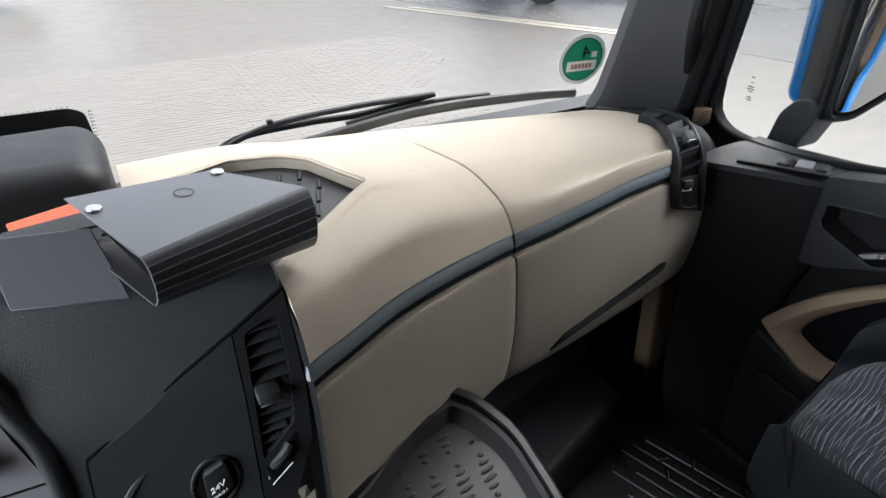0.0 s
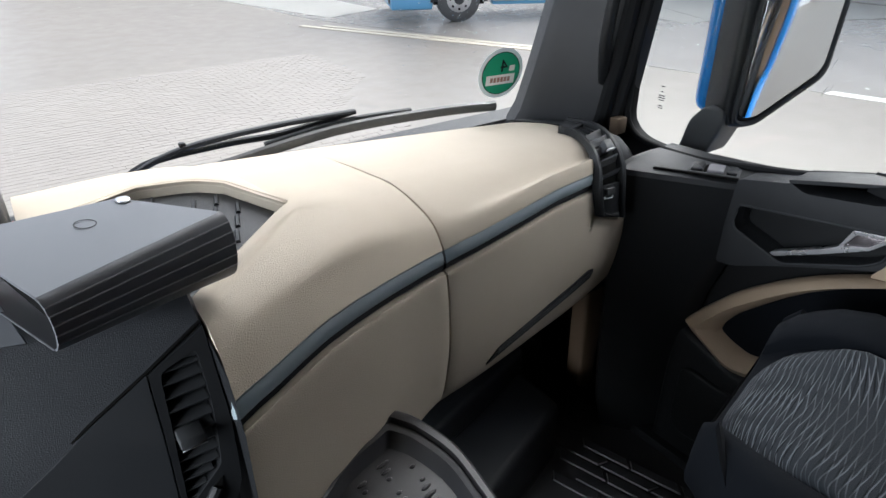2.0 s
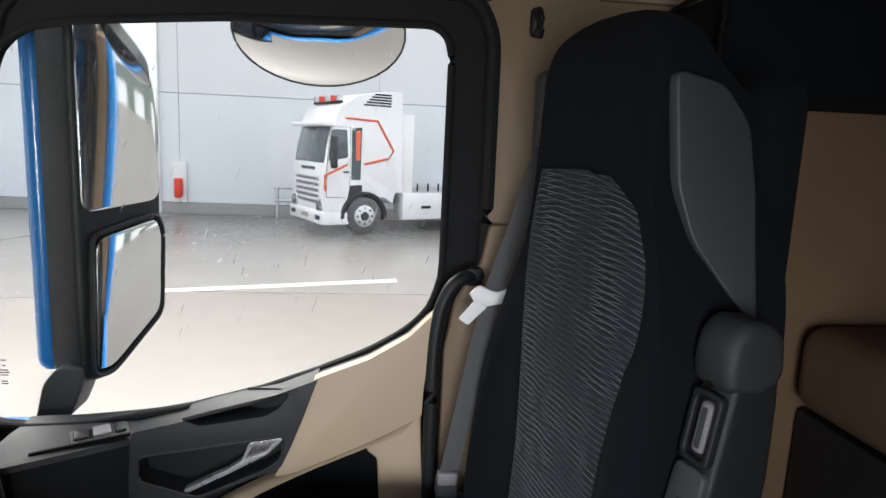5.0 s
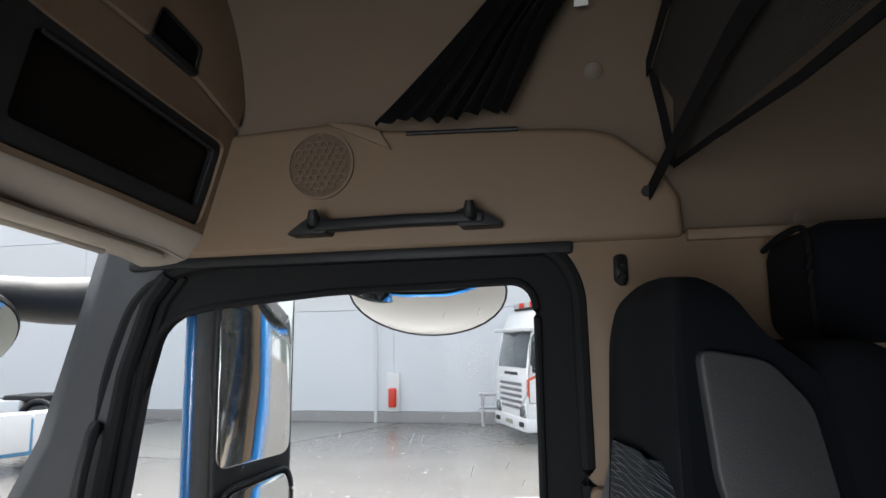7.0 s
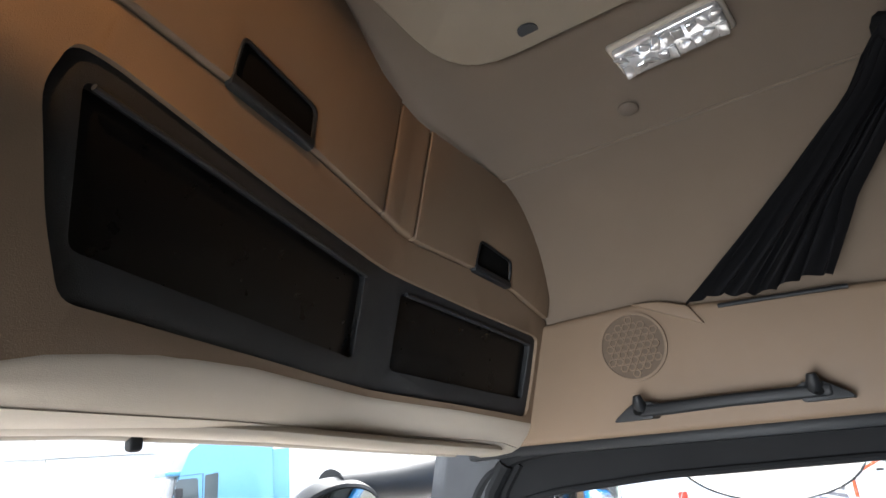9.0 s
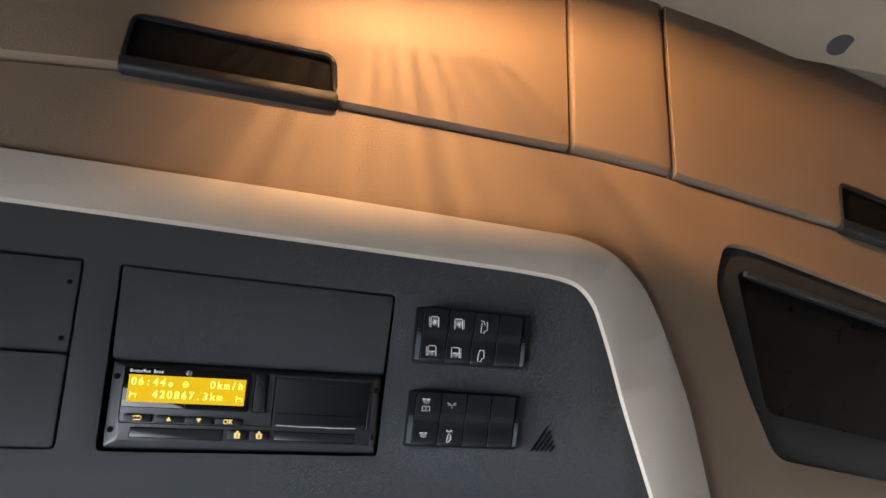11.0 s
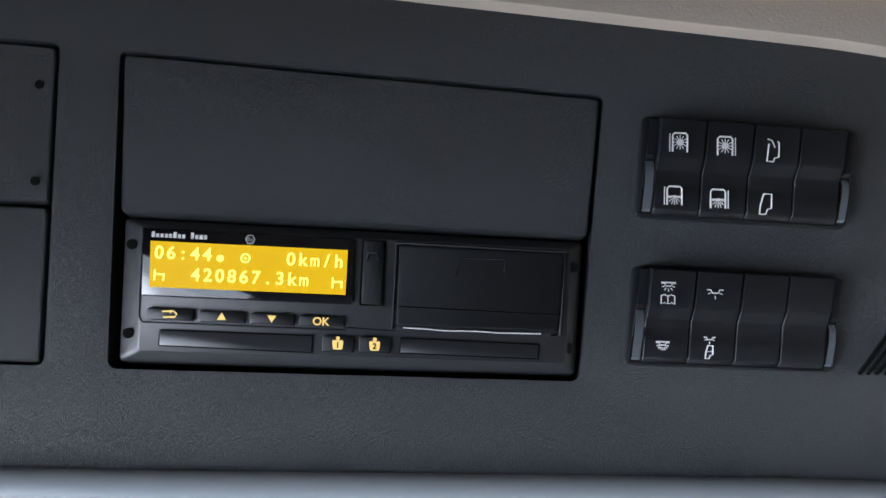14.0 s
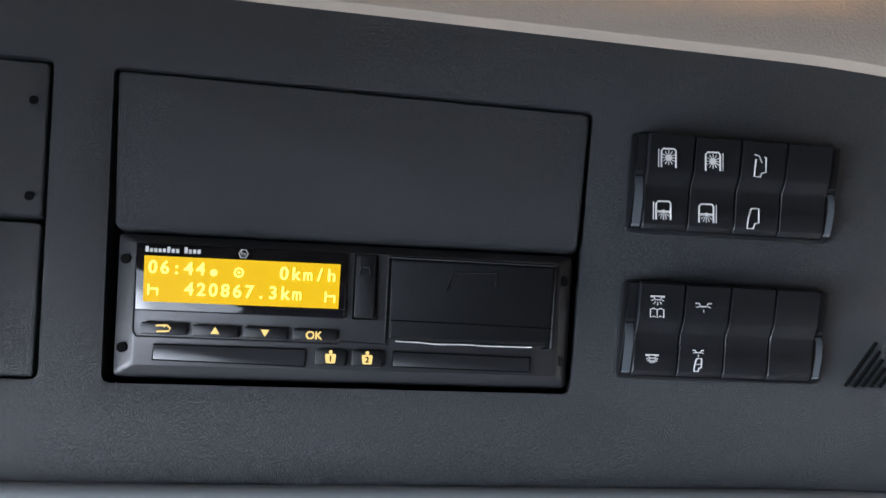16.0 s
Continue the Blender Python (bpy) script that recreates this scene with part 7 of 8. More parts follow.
for i in range(13):
    for j in range(42):
        g = j % 7
        if g == 6:
            continue
        L = (0.0035, 0.0065, 0.009, 0.009, 0.0065, 0.0035)[g]
        x, y = 0.065 + i * 0.0275 + (g - 2.5) * 0.0022 + (j // 7 % 2) * 0.012, 0.155 + j * 0.0098
        if inside(x, y, BUMP):
            ob = new("bump", bump_mesh(L))
            ob.parent = rim
            ob.location = Vector((x, y, 0.6405)) - world_loc(rim)
            ob.rotation_euler = (0, 0, radians(-78))
part("tunnel", box((0.02, 0.12, FLOOR), (0.37, 0.52, 0.60), 0.03, 3), BLACK, tray_th, "black engine tunnel cover")

bin_th = thing("console_bin", (0.36, 0.0, FLOOR), "dark grey open storage bin between the seats", "bin")
b = slab(round_poly([(0.452, 0.130), (0.475, -0.15), (0.20, -0.17), (0.19, 0.105)], 0.012), flat_xyz, FLOOR, 0.75, 0.005, 3, holes=[round_poly([(0.440, 0.117), (0.462, -0.14), (0.21, -0.158), (0.203, 0.093)], 0.008)])
part("body", b, DARK, bin_th, "dark grey bin with rounded rim")
# Bin floor in near-black: the bin's inner shade put into its colour.
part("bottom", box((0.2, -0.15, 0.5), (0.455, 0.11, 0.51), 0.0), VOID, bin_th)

foot = thing("footwell_box", (0.62, 0.78, FLOOR), "black grained heater box in the footwell", "box")
b = slab([(0.36, 0.60), (0.63, 0.645), (0.86, 0.725), (0.87, 0.98), (0.36, 0.98)], flat_xyz, FLOOR - 0.01, 0.30, 0.018, 4)
part("body", b, CHARCOAL, foot)
part("upper_step", slab([(0.36, 0.70), (0.62, 0.765), (0.86, 0.835), (0.87, 0.99), (0.36, 0.99)], flat_xyz, 0.295, 0.36, 0.012, 3), CHARCOAL, foot)

# rubber mat with its ribs
MATM = material("mat_rubber", (0.075, 0.076, 0.080), 0.34, grain=0.3, grain_scale=700, vary=0.2, wear=0.05)
mat_th = thing("floor_mat", (0.8, 0.55, FLOOR), "black ribbed rubber floor mat", "mat")
MP = round_poly([(0.40, 0.25), (0.70, 0.312), (1.0, 0.380), (1.03, 0.60), (1.02, 0.80), (0.87, 0.80), (0.86, 0.72), (0.63, 0.64), (0.40, 0.60)], 0.02)
matb = part("mat", slab(MP, flat_xyz, FLOOR - 0.012, FLOOR, 0.003, 2), MATM, mat_th)


def tread(L, slant):
    """A flat raised bar with slanted ends, along -y from its corner."""
    k = ("tread", L, slant)
    if k not in meshes:
        h, e = 0.0105, 0.0017
        out = [(-h, slant), (h, -slant), (h, L - slant), (-h, L + slant)]
        top = [(-h + e, slant + e), (h - e, -slant + e), (h - e, L - slant - e), (-h + e, L + slant - e)]
        me = bpy.data.meshes.new("tread")
        me.from_pydata([(x, y, 0.0) for x, y in out] + [(x, y, 0.0032) for x, y in top], [], [(4, 5, 6, 7)] + [(i, (i + 1) % 4, 4 + (i + 1) % 4, 4 + i) for i in range(4)])
        me.materials.append(MATM)
        meshes[k] = me
    return meshes[k]


# rows of bars across the footwell, starting at the seat platform
MB = [(0.7 + (x - 0.7) * 0.985, 0.53 + (y - 0.53) * 0.985) for x, y in MP]
ROW = Vector((-0.282, 0.959, 0))
for i in range(23):
    start = Vector((1.008 - 0.0275 * i, 0.386 - 0.0063 * i, 0))
    d = 0.006
    for k in range(6):
        L = (0.058 if i % 2 else 0.020) if k == 0 else 0.096
        if k == 0 and i % 4 > 1:
            L += 0.02
        a, c = start + ROW * d, start + ROW * (d + L)
        if inside(a.x, a.y, MB) and inside(c.x, c.y, MB):
            ob = new("tread", tread(L, 0.006 if i % 2 else -0.006))
            ob.parent = matb
            ob.location = Vector((a.x, a.y, FLOOR + 0.0002)) - world_loc(matb)
            ob.rotation_euler = (0, 0, math.atan2(-ROW.x, ROW.y))
        d += L + 0.0055

# raised seat platform
b = slab([(0.42, 0.262), (0.70, 0.32), (1.0, 0.382), (1.06, 0.39), (1.06, -0.5), (0.42, -0.5)], flat_xyz, FLOOR - 0.01, FLOOR + 0.24, 0.015, 3)
setting("seat_platform", b, material("grey_grained_plastic", (0.075, 0.077, 0.08), 0.5, grain=0.5, grain_scale=500, vary=0.15, wear=0.05), "black raised platform under the passenger seat", "platform")

# ---- seat belt on the pillar ----
BELTM = material("grey_webbing", (0.07, 0.07, 0.074), 0.7, grain=0.6, grain_scale=1200, vary=0.1)
belt = thing("seat_belt", (1.03, 0.03, 1.0), "dark grey seat belt with pale tongue hanging on the pillar", "seat belt")
part("webbing", ribbon(smooth_line([(0.985, -0.020, 1.215), (0.98, -0.003, 1.165), (0.978, 0.013, 1.107), (0.976, 0.030, 1.055), (0.975, 0.045, 1.005), (0.975, 0.062, 0.92), (0.975, 0.084, 0.80), (0.976, 0.097, 0.725)], 4), 0.029, 0.0018, up=(1, 0.1, 0)), BELTM, belt, "grey woven webbing")
part("guide", box((1.0, -0.062, 1.21), (1.04, -0.012, 1.33), 0.014, 3), MIDGREY, belt, "grey belt guide")
part("guide_slot", box((0.992, -0.052, 1.205), (1.002, -0.006, 1.222), 0.003, 2), MIDGREY, belt)
PALEP = material("pale_belt_plastic", (0.68, 0.68, 0.70), 0.45, vary=0.04)
TONGUE = round_poly([(0.080, 1.010), (0.066, 1.022), (0.040, 1.012), (0.022, 1.018), (0.014, 1.010), (0.026, 0.996), (0.056, 0.990), (0.072, 0.996)], 0.004)
part("tongue", slab(TONGUE, door_yz, 0.966, 0.974, 0.003, 2), PALEP, belt, "pale plastic belt tongue")
part("tongue_blade", slab(round_poly([(0.072, 0.998), (0.052, 0.990), (0.080, 0.962), (0.094, 0.972)], 0.004), door_yz, 0.968, 0.972, 0.001, 1), PALEP, belt, "bright steel blade")
bk_ = part("lower_buckle", box((0.966, 0.082, 0.690), (0.989, 0.116, 0.722), 0.005, 3), DARK, belt, "grey lower anchor buckle")
part("buckle_face", box((0.962, 0.084, 0.714), (0.981, 0.114, 0.734), 0.004, 2), LILAC, bk_, "pale buckle face")
for k in range(5):
    part("cable", tube(smooth_line([(0.975 + 0.004 * k, 0.085 - 0.004 * k, 0.695), (0.97 + 0.008 * k, 0.075 - 0.014 * k, 0.665), (0.95 + 0.01 * k, 0.055 - 0.012 * k, 0.635 - 0.008 * k), (0.95, 0.03, 0.57)], 4), 0.0042, 6), BLACK, belt)
grab = thing("pillar_grab_handle", (1.04, 0.06, 0.9), "black curved grab handle on the rear door pillar", "grab handle")
part("bar", tube(smooth_line([(1.05, 0.052, 1.020), (1.034, 0.075, 1.020), (1.028, 0.098, 1.004), (1.027, 0.114, 0.965), (1.027, 0.121, 0.90), (1.027, 0.122, 0.80), (1.028, 0.121, 0.70), (1.03, 0.119, 0.55)], 5), 0.011, 12), BLACK, grab)
for z_ in (1.020, 0.56):
    part("foot", box((1.03, 0.05 if z_ > 0.8 else 0.095, z_ - 0.014), (1.05, 0.075 if z_ > 0.8 else 0.125, z_ + 0.014), 0.005, 2), BLACK, grab)

# ---- windscreen, pillars, wipers, mirrors ----
ws = thing("windscreen", (0, 1.0, 0.77), "large clear windscreen with rain drops", "window", kind="structure")
xs_ = np.linspace(-1.1, 1.1, 23)
zs_ = np.linspace(0.745, 1.60, 11)
b = grid([[(x, ws_y(x, z) + 0.004, z) for z in zs_] for x in xs_])
pane = part("pane", b, GLASS, ws, "clear laminated glass")
pane.visible_shadow = False


def on_ws(u, v, w):
    return (u, ws_y(u, v) + w, v)


# pillar: from the windscreen's edge round to the door frame
def pillar(sign):
    rows = []
    for z, xe, yd in ((0.70, 0.94, 0.86), (0.766, 0.965, 0.845), (0.79, 0.976, 0.842), (0.82, 0.981, 0.838), (0.87, 0.988, 0.83), (1.0, 1.002, 0.812), (1.146, 1.052, 0.79), (1.26, 1.064, 0.772), (1.375, 1.075, 0.745), (1.44, 1.08, 0.72), (1.5, 1.085, 0.68)):
        ye = ws_y(xe, z)
        rows.append([tuple(p) for p in smooth_line([(sign * (xe + 0.03), ye + 0.05, z), (sign * xe, ye + 0.004, z), (sign * (xe - 0.004), ye - 0.015, z), (sign * (xe * 0.55 + 1.06 * 0.45), ye * 0.5 + yd * 0.5 + 0.012, z), (sign * 1.058, yd + 0.018, z), (sign * 1.075, yd + 0.004, z), (sign * 1.085, yd, z), (sign * 1.10, yd - 0.002, z)], 3)])
    return grid(rows)


PILM = material("slate_pillar_plastic", (0.027, 0.029, 0.033), 0.55, grain=0.3, grain_scale=900, vary=0.08)
pil = thing("pillar_a", (1.02, 0.9, 0.77), "slate grey windscreen pillar trim with rubber seals", "pillar", kind="structure")
part("trim", pillar(1), PILM, pil, "slate grey pillar trim")
pl = thing("pillar_b", (-1.02, 0.9, 0.77), "slate grey windscreen pillar trim", "pillar", kind="structure")
part("trim", pillar(-1), PILM, pl)
for dx, r_, yo in ((1.062, 0.014, 0.022), (1.078, 0.010, 0.004)):
    part("seal", tube([(dx - lerp([0.72, 0.9, 1.4], [0.02, 0.012, 0.0], z), yd + yo, z) for z, yd in ((0.72, 0.862), (0.80, 0.842), (0.9, 0.826), (1.0, 0.812), (1.146, 0.79), (1.26, 0.772), (1.375, 0.735), (1.42, 0.70))], r_, 8), FELT, pil)
part("grab_handle", tube(smooth_line([(1.045, 0.87, 0.86), (1.02, 0.855, 0.93), (1.015, 0.845, 1.0), (1.02, 0.835, 1.10), (1.03, 0.83, 1.155), (1.05, 0.835, 1.175)], 5), 0.011, 10), BLACK, pil, "black pillar grab handle")
part("foot_clip", box((1.040, 0.822, 0.772), (1.066, 0.842, 0.802), 0.003), TAN, pil)
# header above the door, between frame and side trim
setting("header", box((1.055, 0.05, 1.43), (1.1, 0.80, 1.452), 0.006), BLACK, "black header strip over the door", "trim")
setting("front_header", grid([[(x, ws_y(x, 1.60) + 0.01, 1.575), (x, ws_y(x, 1.60) - 0.01, 1.60), (x, ws_y(x, 1.6) - 0.12, 1.66)] for x in np.linspace(-1.1, 1.1, 12)]), BLACK, "black header over the windscreen", "trim")
# bulkhead under the glass and nose outside
setting("bulkhead", box((-1.1, 1.06, FLOOR - 0.2), (1.1, 1.12, 0.755), 0.0), BLACK, "black front bulkhead", "wall")
setting("nose", box((-1.15, 1.12, -0.6), (1.15, 1.2, 0.62), 0.03), BLUE, "blue front panel under the windscreen", "wall")

# camera housing at the foot of the glass, behind a printed dotted patch
FP = round_poly([(-0.33, 0.765), (0.107, 0.765), (0.103, 0.84), (0.098, 0.885), (0.08, 0.893), (-0.31, 0.899), (-0.33, 0.885)], 0.01)
part("printed_patch", slab(FP, on_ws, 0.0005, 0.0025, 0.0, cuts=[-0.2, -0.1, 0.0]), BLACK, ws, "black ceramic print")
b = None
for i in range(86):
    for k in range(2):
        if i < 62:
            u, v = -0.31 + i * 0.0064, 0.8945 + k * 0.0035 - 0.004 * (i / 62) + 0.001
        else:
            u, v = 0.1045 + k * 0.003 + (0.008 if i < 66 else 0.0) * 0 - 0.001, 0.885 - (i - 62) * 0.0052
        b = disc(on_ws(u, v, 0.001), (0, -1, 0.2), 0.0011 - 0.0003 * k, 0.0004, 6, b)
part("print_dots", b, BLACK, ws, "dotted fringe of the print", kind="stuff")
hs = thing("camera_housing", (-0.1, 1.03, 0.77), "black plastic camera housing at the foot of the windscreen", "housing")
part("cover", box((-0.45, 0.79, 0.77), (0.112, 0.975, 0.903), 0.034, 5), BLACK, hs, "black rounded cover")
part("foot", box((-0.45, 0.975, 0.77), (0.10, 1.05, 0.86), 0.012, 3), BLACK, hs)
part("gap_line", tube([(-0.035, 0.787, 0.80), (-0.035, 0.7885, 0.87), (-0.035, 0.81, 0.902), (-0.035, 0.9, 0.904)], 0.0012, 6), VOID, hs)

# badge, seen from inside
stk = thing("emission_sticker", (0.915, 1.0, 0.868), "round green emissions sticker on the windscreen", "sticker")
GREEN = material("green_print", (0.01, 0.30, 0.16), 0.5, vary=0.05)
CLEARW = material("pale_film", (0.72, 0.80, 0.83), 0.4, vary=0.03)
nrm = Vector((-0.13, -1, -0.2)).normalized()
qm = Matrix.Translation((0.913, ws_y(0.913, 0.868) - 0.001, 0.868)) @ nrm.to_track_quat("Z", "Y").to_matrix().to_4x4()


def badge(bmx):
    bmesh.ops.transform(bmx, matrix=qm, verts=bmx.verts)
    return bmx


part("film", badge(disc((0, 0, 0), (0, 0, 1), 0.0485, 0.0004, 40)), CLEARW, stk)
part("field", badge(disc((0, 0, 0.0005), (0, 0, 1), 0.0405, 0.0004, 40)), GREEN, stk, "green field")
part("outline", badge(ring((0, 0, 0.0006), (0, 0, 1), 0.0412, 0.0398, 0.0005, 40)), BLACK, stk)
part("plate_field", badge(box((-0.031, -0.0215, 0.0009), (0.031, -0.0025, 0.0013), 0.0)), WHITE, stk, "white field with unreadable writing")
for k in range(6):
    part("print_bar", badge(box((-0.022 + k * 0.0075, -0.0165, 0.0013), (-0.0165 + k * 0.0075, -0.0075, 0.0016), 0.0)), material("brown_print", (0.35, 0.2, 0.16), 0.6) if k == 0 else bpy.data.materials["brown_print"], stk)
part("seal_field", badge(box((0.017, 0.003, 0.0009), (0.029, 0.014, 0.0013), 0.001)), WHITE, stk)
text("4", 0.034, qm @ Matrix.Translation((0.013, 0.003, 0.0012)) @ Matrix.Diagonal((-1, 1, 1, 1)), BLACK, stk, "numeral")

# writing etched into the side glass
etch = thing("glass_marking", (1.093, 0.777, 0.84), "small dark etched marking on the side glass", "marking")
for k, (v, w_) in enumerate(((0.862, 0.006), (0.853, 0.004), (0.846, 0.010), (0.842, 0.012), (0.838, 0.009), (0.828, 0.007), (0.824, 0.008))):
    part("print_bar", box((1.0928, 0.777 - 0.6 * w_, v), (1.0934, 0.777 + 0.6 * w_, v + 0.0015), 0.0), BLACK, etch)

# wipers outside the glass
wip = thing("wiper", (0.3, 1.12, 0.75), "black windscreen wiper arm with blade resting on the glass", "wiper", group="wipers")
part("arm", tube(smooth_line([on_ws(0.245, 0.742, 0.05), on_ws(0.28, 0.775, 0.05), on_ws(0.36, 0.806, 0.045), on_ws(0.5, 0.819, 0.042), on_ws(0.645, 0.824, 0.035)], 5), 0.008, 8, flat=0.6), BLACK, wip)
part("blade", tube(smooth_line([on_ws(0.40, 0.772, 0.018), on_ws(0.60, 0.800, 0.018), on_ws(0.80, 0.803, 0.018), on_ws(0.928, 0.797, 0.018)], 6), 0.0075, 8, flat=1.3), RUBBER, wip)
part("blade_spine", tube(smooth_line([on_ws(0.48, 0.793, 0.026), on_ws(0.62, 0.811, 0.028), on_ws(0.75, 0.812, 0.026)], 5), 0.007, 8, flat=0.8), BLACK, wip)
wip2 = thing("wiper", (0.2, 1.12, 0.75), "black second wiper arm with thin washer hose", "wiper", group="wipers")
part("arm", tube(smooth_line([on_ws(0.235, 0.735, 0.06), on_ws(0.30, 0.784, 0.06), on_ws(0.42, 0.797, 0.055), on_ws(0.52, 0.80, 0.05), on_ws(0.64, 0.822, 0.04)], 5), 0.006, 8), BLACK, wip2)
part("clip", box(on_ws(0.352, 0.80, 0.04), on_ws(0.362, 0.815, 0.055), 0.002), BLACK, wip2)

# outside mirrors
mir = thing("outside_mirror", (1.25, 0.72, 0.73), "blue and black truck wing mirror with two glasses", "mirror")
part("arm", slab(round_poly([(0.768, 0.735), (0.713, 0.74), (0.688, 0.80), (0.688, 0.83), (0.728, 0.83), (0.753, 0.80)], 0.012), door_yz, 1.15, 1.22, 0.015, 3), MIDGREY, mir, "grey mirror foot")


def mir_m(r_, f, z):
    """Mirror frame: along the glass, towards its back, up."""
    ax, ay = Vector((0.838, -0.545, 0)).normalized(), Vector((0.545, 0.838, 0)).normalized()
    return Vector((1.155, 0.680, 0)) + ax * (r_ * 0.85) + ay * f + Vector((0, 0, z))


def glass_slab(outline):
    """Mirror glass, turned a little more towards the cab than its housing."""
    return slab(outline, lambda u, v, w: tuple(mir_m(u, w - 0.005 * (u - 0.09), v)), -0.004, 0.001, 0.001, 3)


def mirror_slab(outline, lo, hi, rad, holes=()):
    return slab(outline, lambda u, v, w: tuple(mir_m(u, w, v)), lo, hi, rad, 3, holes=holes)


HO_ = round_poly([(-0.008, 0.80), (0.05, 0.795), (0.175, 0.88), (0.185, 1.06), (0.19, 1.40), (0.17, 1.47), (0.0, 1.47), (-0.008, 1.45)], 0.03)
housing = part("housing", mirror_slab(HO_, 0.006, 0.092, 0.015), BLACK, mir, "black mirror housing")
part("cap", mirror_slab(round_poly([(-0.015, 0.80), (0.06, 0.80), (0.16, 0.90), (0.165, 1.45), (0.0, 1.47), (-0.015, 1.44)], 0.03), 0.094, 0.128, 0.014), BLUE, mir, "blue painted outer cap")
part("glass", glass_slab(round_poly([(0.0, 1.085), (0.17, 1.10), (0.175, 1.43), (0.0, 1.44)], 0.025)), MIRROR, mir, "large mirror glass")
part("glass", glass_slab(round_poly([(0.015, 0.82), (0.05, 0.82), (0.165, 0.90), (0.172, 1.04), (0.16, 1.065), (0.025, 1.04)], 0.02)), MIRROR, mir, "wide-angle mirror glass")
rimp = [mir_m(u, 0.0, v) for u, v in round_poly([(0.008, 0.81), (0.05, 0.808), (0.172, 0.893), (0.18, 1.045), (0.165, 1.075), (0.018, 1.048)], 0.02)]
part("glass_rim", tube(rimp + [rimp[0]], 0.005, 6), BLACK, mir)
kerb = thing("kerb_mirror", (1.22, 0.315, 1.42), "round convex kerb mirror above the side window", "mirror")
kn = Vector((-0.62, -0.05, -0.78)).normalized()
km = Matrix.Translation((1.235, 0.315, 1.393)) @ kn.to_track_quat("Z", "Y").to_matrix().to_4x4()
rows = []
for k in range(7):
    a = k / 6 * 0.9
    rows.append([km @ Vector((0.145 * math.sin(a) / math.sin(0.9) * math.cos(t), 0.145 * math.sin(a) / math.sin(0.9) * math.sin(t) * 0.85, 0.09 * (math.cos(a) - math.cos(0.9)))) for t in np.linspace(0, 2 * math.pi, 33)[:-1]])
kb = grid(rows[1:], closed_u=True)
kb.verts.ensure_lookup_table()
kb.faces.new([kb.verts[i] for i in range(32)])
bmesh.ops.recalc_face_normals(kb, faces=kb.faces)
part("glass", kb, MIRROR, kerb, "convex mirror glass")
part("rim", tube([rows[-1][i % 32] for i in range(33)], 0.002, 6), MIDGREY, kerb)
part("shell", disc(km @ Vector((0, 0, -0.035)), kn, 0.09, 0.03, 24, r2=0.118), BLACK, kerb, "black mirror shell")
part("bracket", box((1.18, 0.28, 1.47), (1.24, 0.35, 1.53), 0.01), BLACK, kerb)

# front mirror on its arm at the upper corner of the windscreen
fm = thing("front_mirror", (1.2, 1.1, 1.42), "black front view mirror on a stout arm by the windscreen", "mirror")
fairing = smooth_line([(1.46, 1.05, 1.40), (1.36, 1.09, 1.405), (1.24, 1.12, 1.40), (1.12, 1.135, 1.402), (1.03, 1.14, 1.405)], 5)
part("arm", tube(fairing, 0.05, 16, flat=0.8, radii=[lerp([1.03, 1.46], [0.044, 0.078], q[0]) for q in fairing]), BLACK, fm, "black moulded arm")
fq = Matrix.Translation((1.045, 1.15, 1.325)) @ Vector((-0.25, -0.75, -0.6)).to_track_quat("Z", "Y").to_matrix().to_4x4()
rows = [[fq @ Vector((0.115 * r_ * math.cos(a), 0.105 * r_ * math.sin(a), z_)) for a in np.linspace(0, 2 * math.pi, 33)[:-1]] for r_, z_ in ((0.3, -0.075), (0.75, -0.06), (0.97, -0.03), (1.0, 0.0), (0.96, 0.006))]
part("housing", grid(rows, closed_u=True, cap=True), BLACK, fm, "black mirror housing")
rows = [[fq @ Vector((0.108 * r_ * math.cos(a), 0.098 * r_ * math.sin(a), 0.008 + 0.012 * (1 - r_ * r_))) for a in np.linspace(0, 2 * math.pi, 33)[:-1]] for r_ in (0.05, 0.3, 0.6, 0.85, 1.0)]
# Glass toned grey-green in place of the yard and hall it would reflect.
part("glass", grid(rows, closed_u=True, cap=True), material("reflection_toned_mirror", (0.30, 0.33, 0.32), 0.03, metal=1.0, vary=0.02), fm, "convex glass")

# rain on the glass: small beads, and short runs on the side window
DROP = bpy.data.materials.new("rain_water")
DROP.use_nodes = True
db = DROP.node_tree.nodes["Principled BSDF"]
db.inputs["Transmission Weight"].default_value, db.inputs["IOR"].default_value, db.inputs["Roughness"].default_value = 1.0, 1.33, 0.02
rng = random.Random(7)


def bead_mesh(parts_, name, parent, label):
    V, F = [], []
    for c, n, up, w, l in parts_:
        n, up = Vector(n).normalized(), Vector(up)
        s = n.cross(up).normalized()
        u = s.cross(n)
        k = len(V)
        for r_, h_ in ((1.0, 0.0), (0.7, 0.55)):
            for i in range(6):
                a = i * math.pi / 3
                V.append(c + s * (w * r_ * math.cos(a)) + u * (l * r_ * math.sin(a)) + n * (h_ * w * 0.8))
        V.append(c + n * w * 0.7)
        for i in range(6):
            F.append((k + i, k + (i + 1) % 6, k + 6 + (i + 1) % 6, k + 6 + i))
            F.append((k + 6 + i, k + 6 + (i + 1) % 6, k + 12))
    me = bpy.data.meshes.new(name)
    me.from_pydata([tuple(v) for v in V], [], F)
    b = bmesh.new()
    b.from_mesh(me)
    bpy.data.meshes.remove(me)
    ob = part(name, b, DROP, parent, label, kind="stuff")
    ob.visible_shadow = False
    return ob


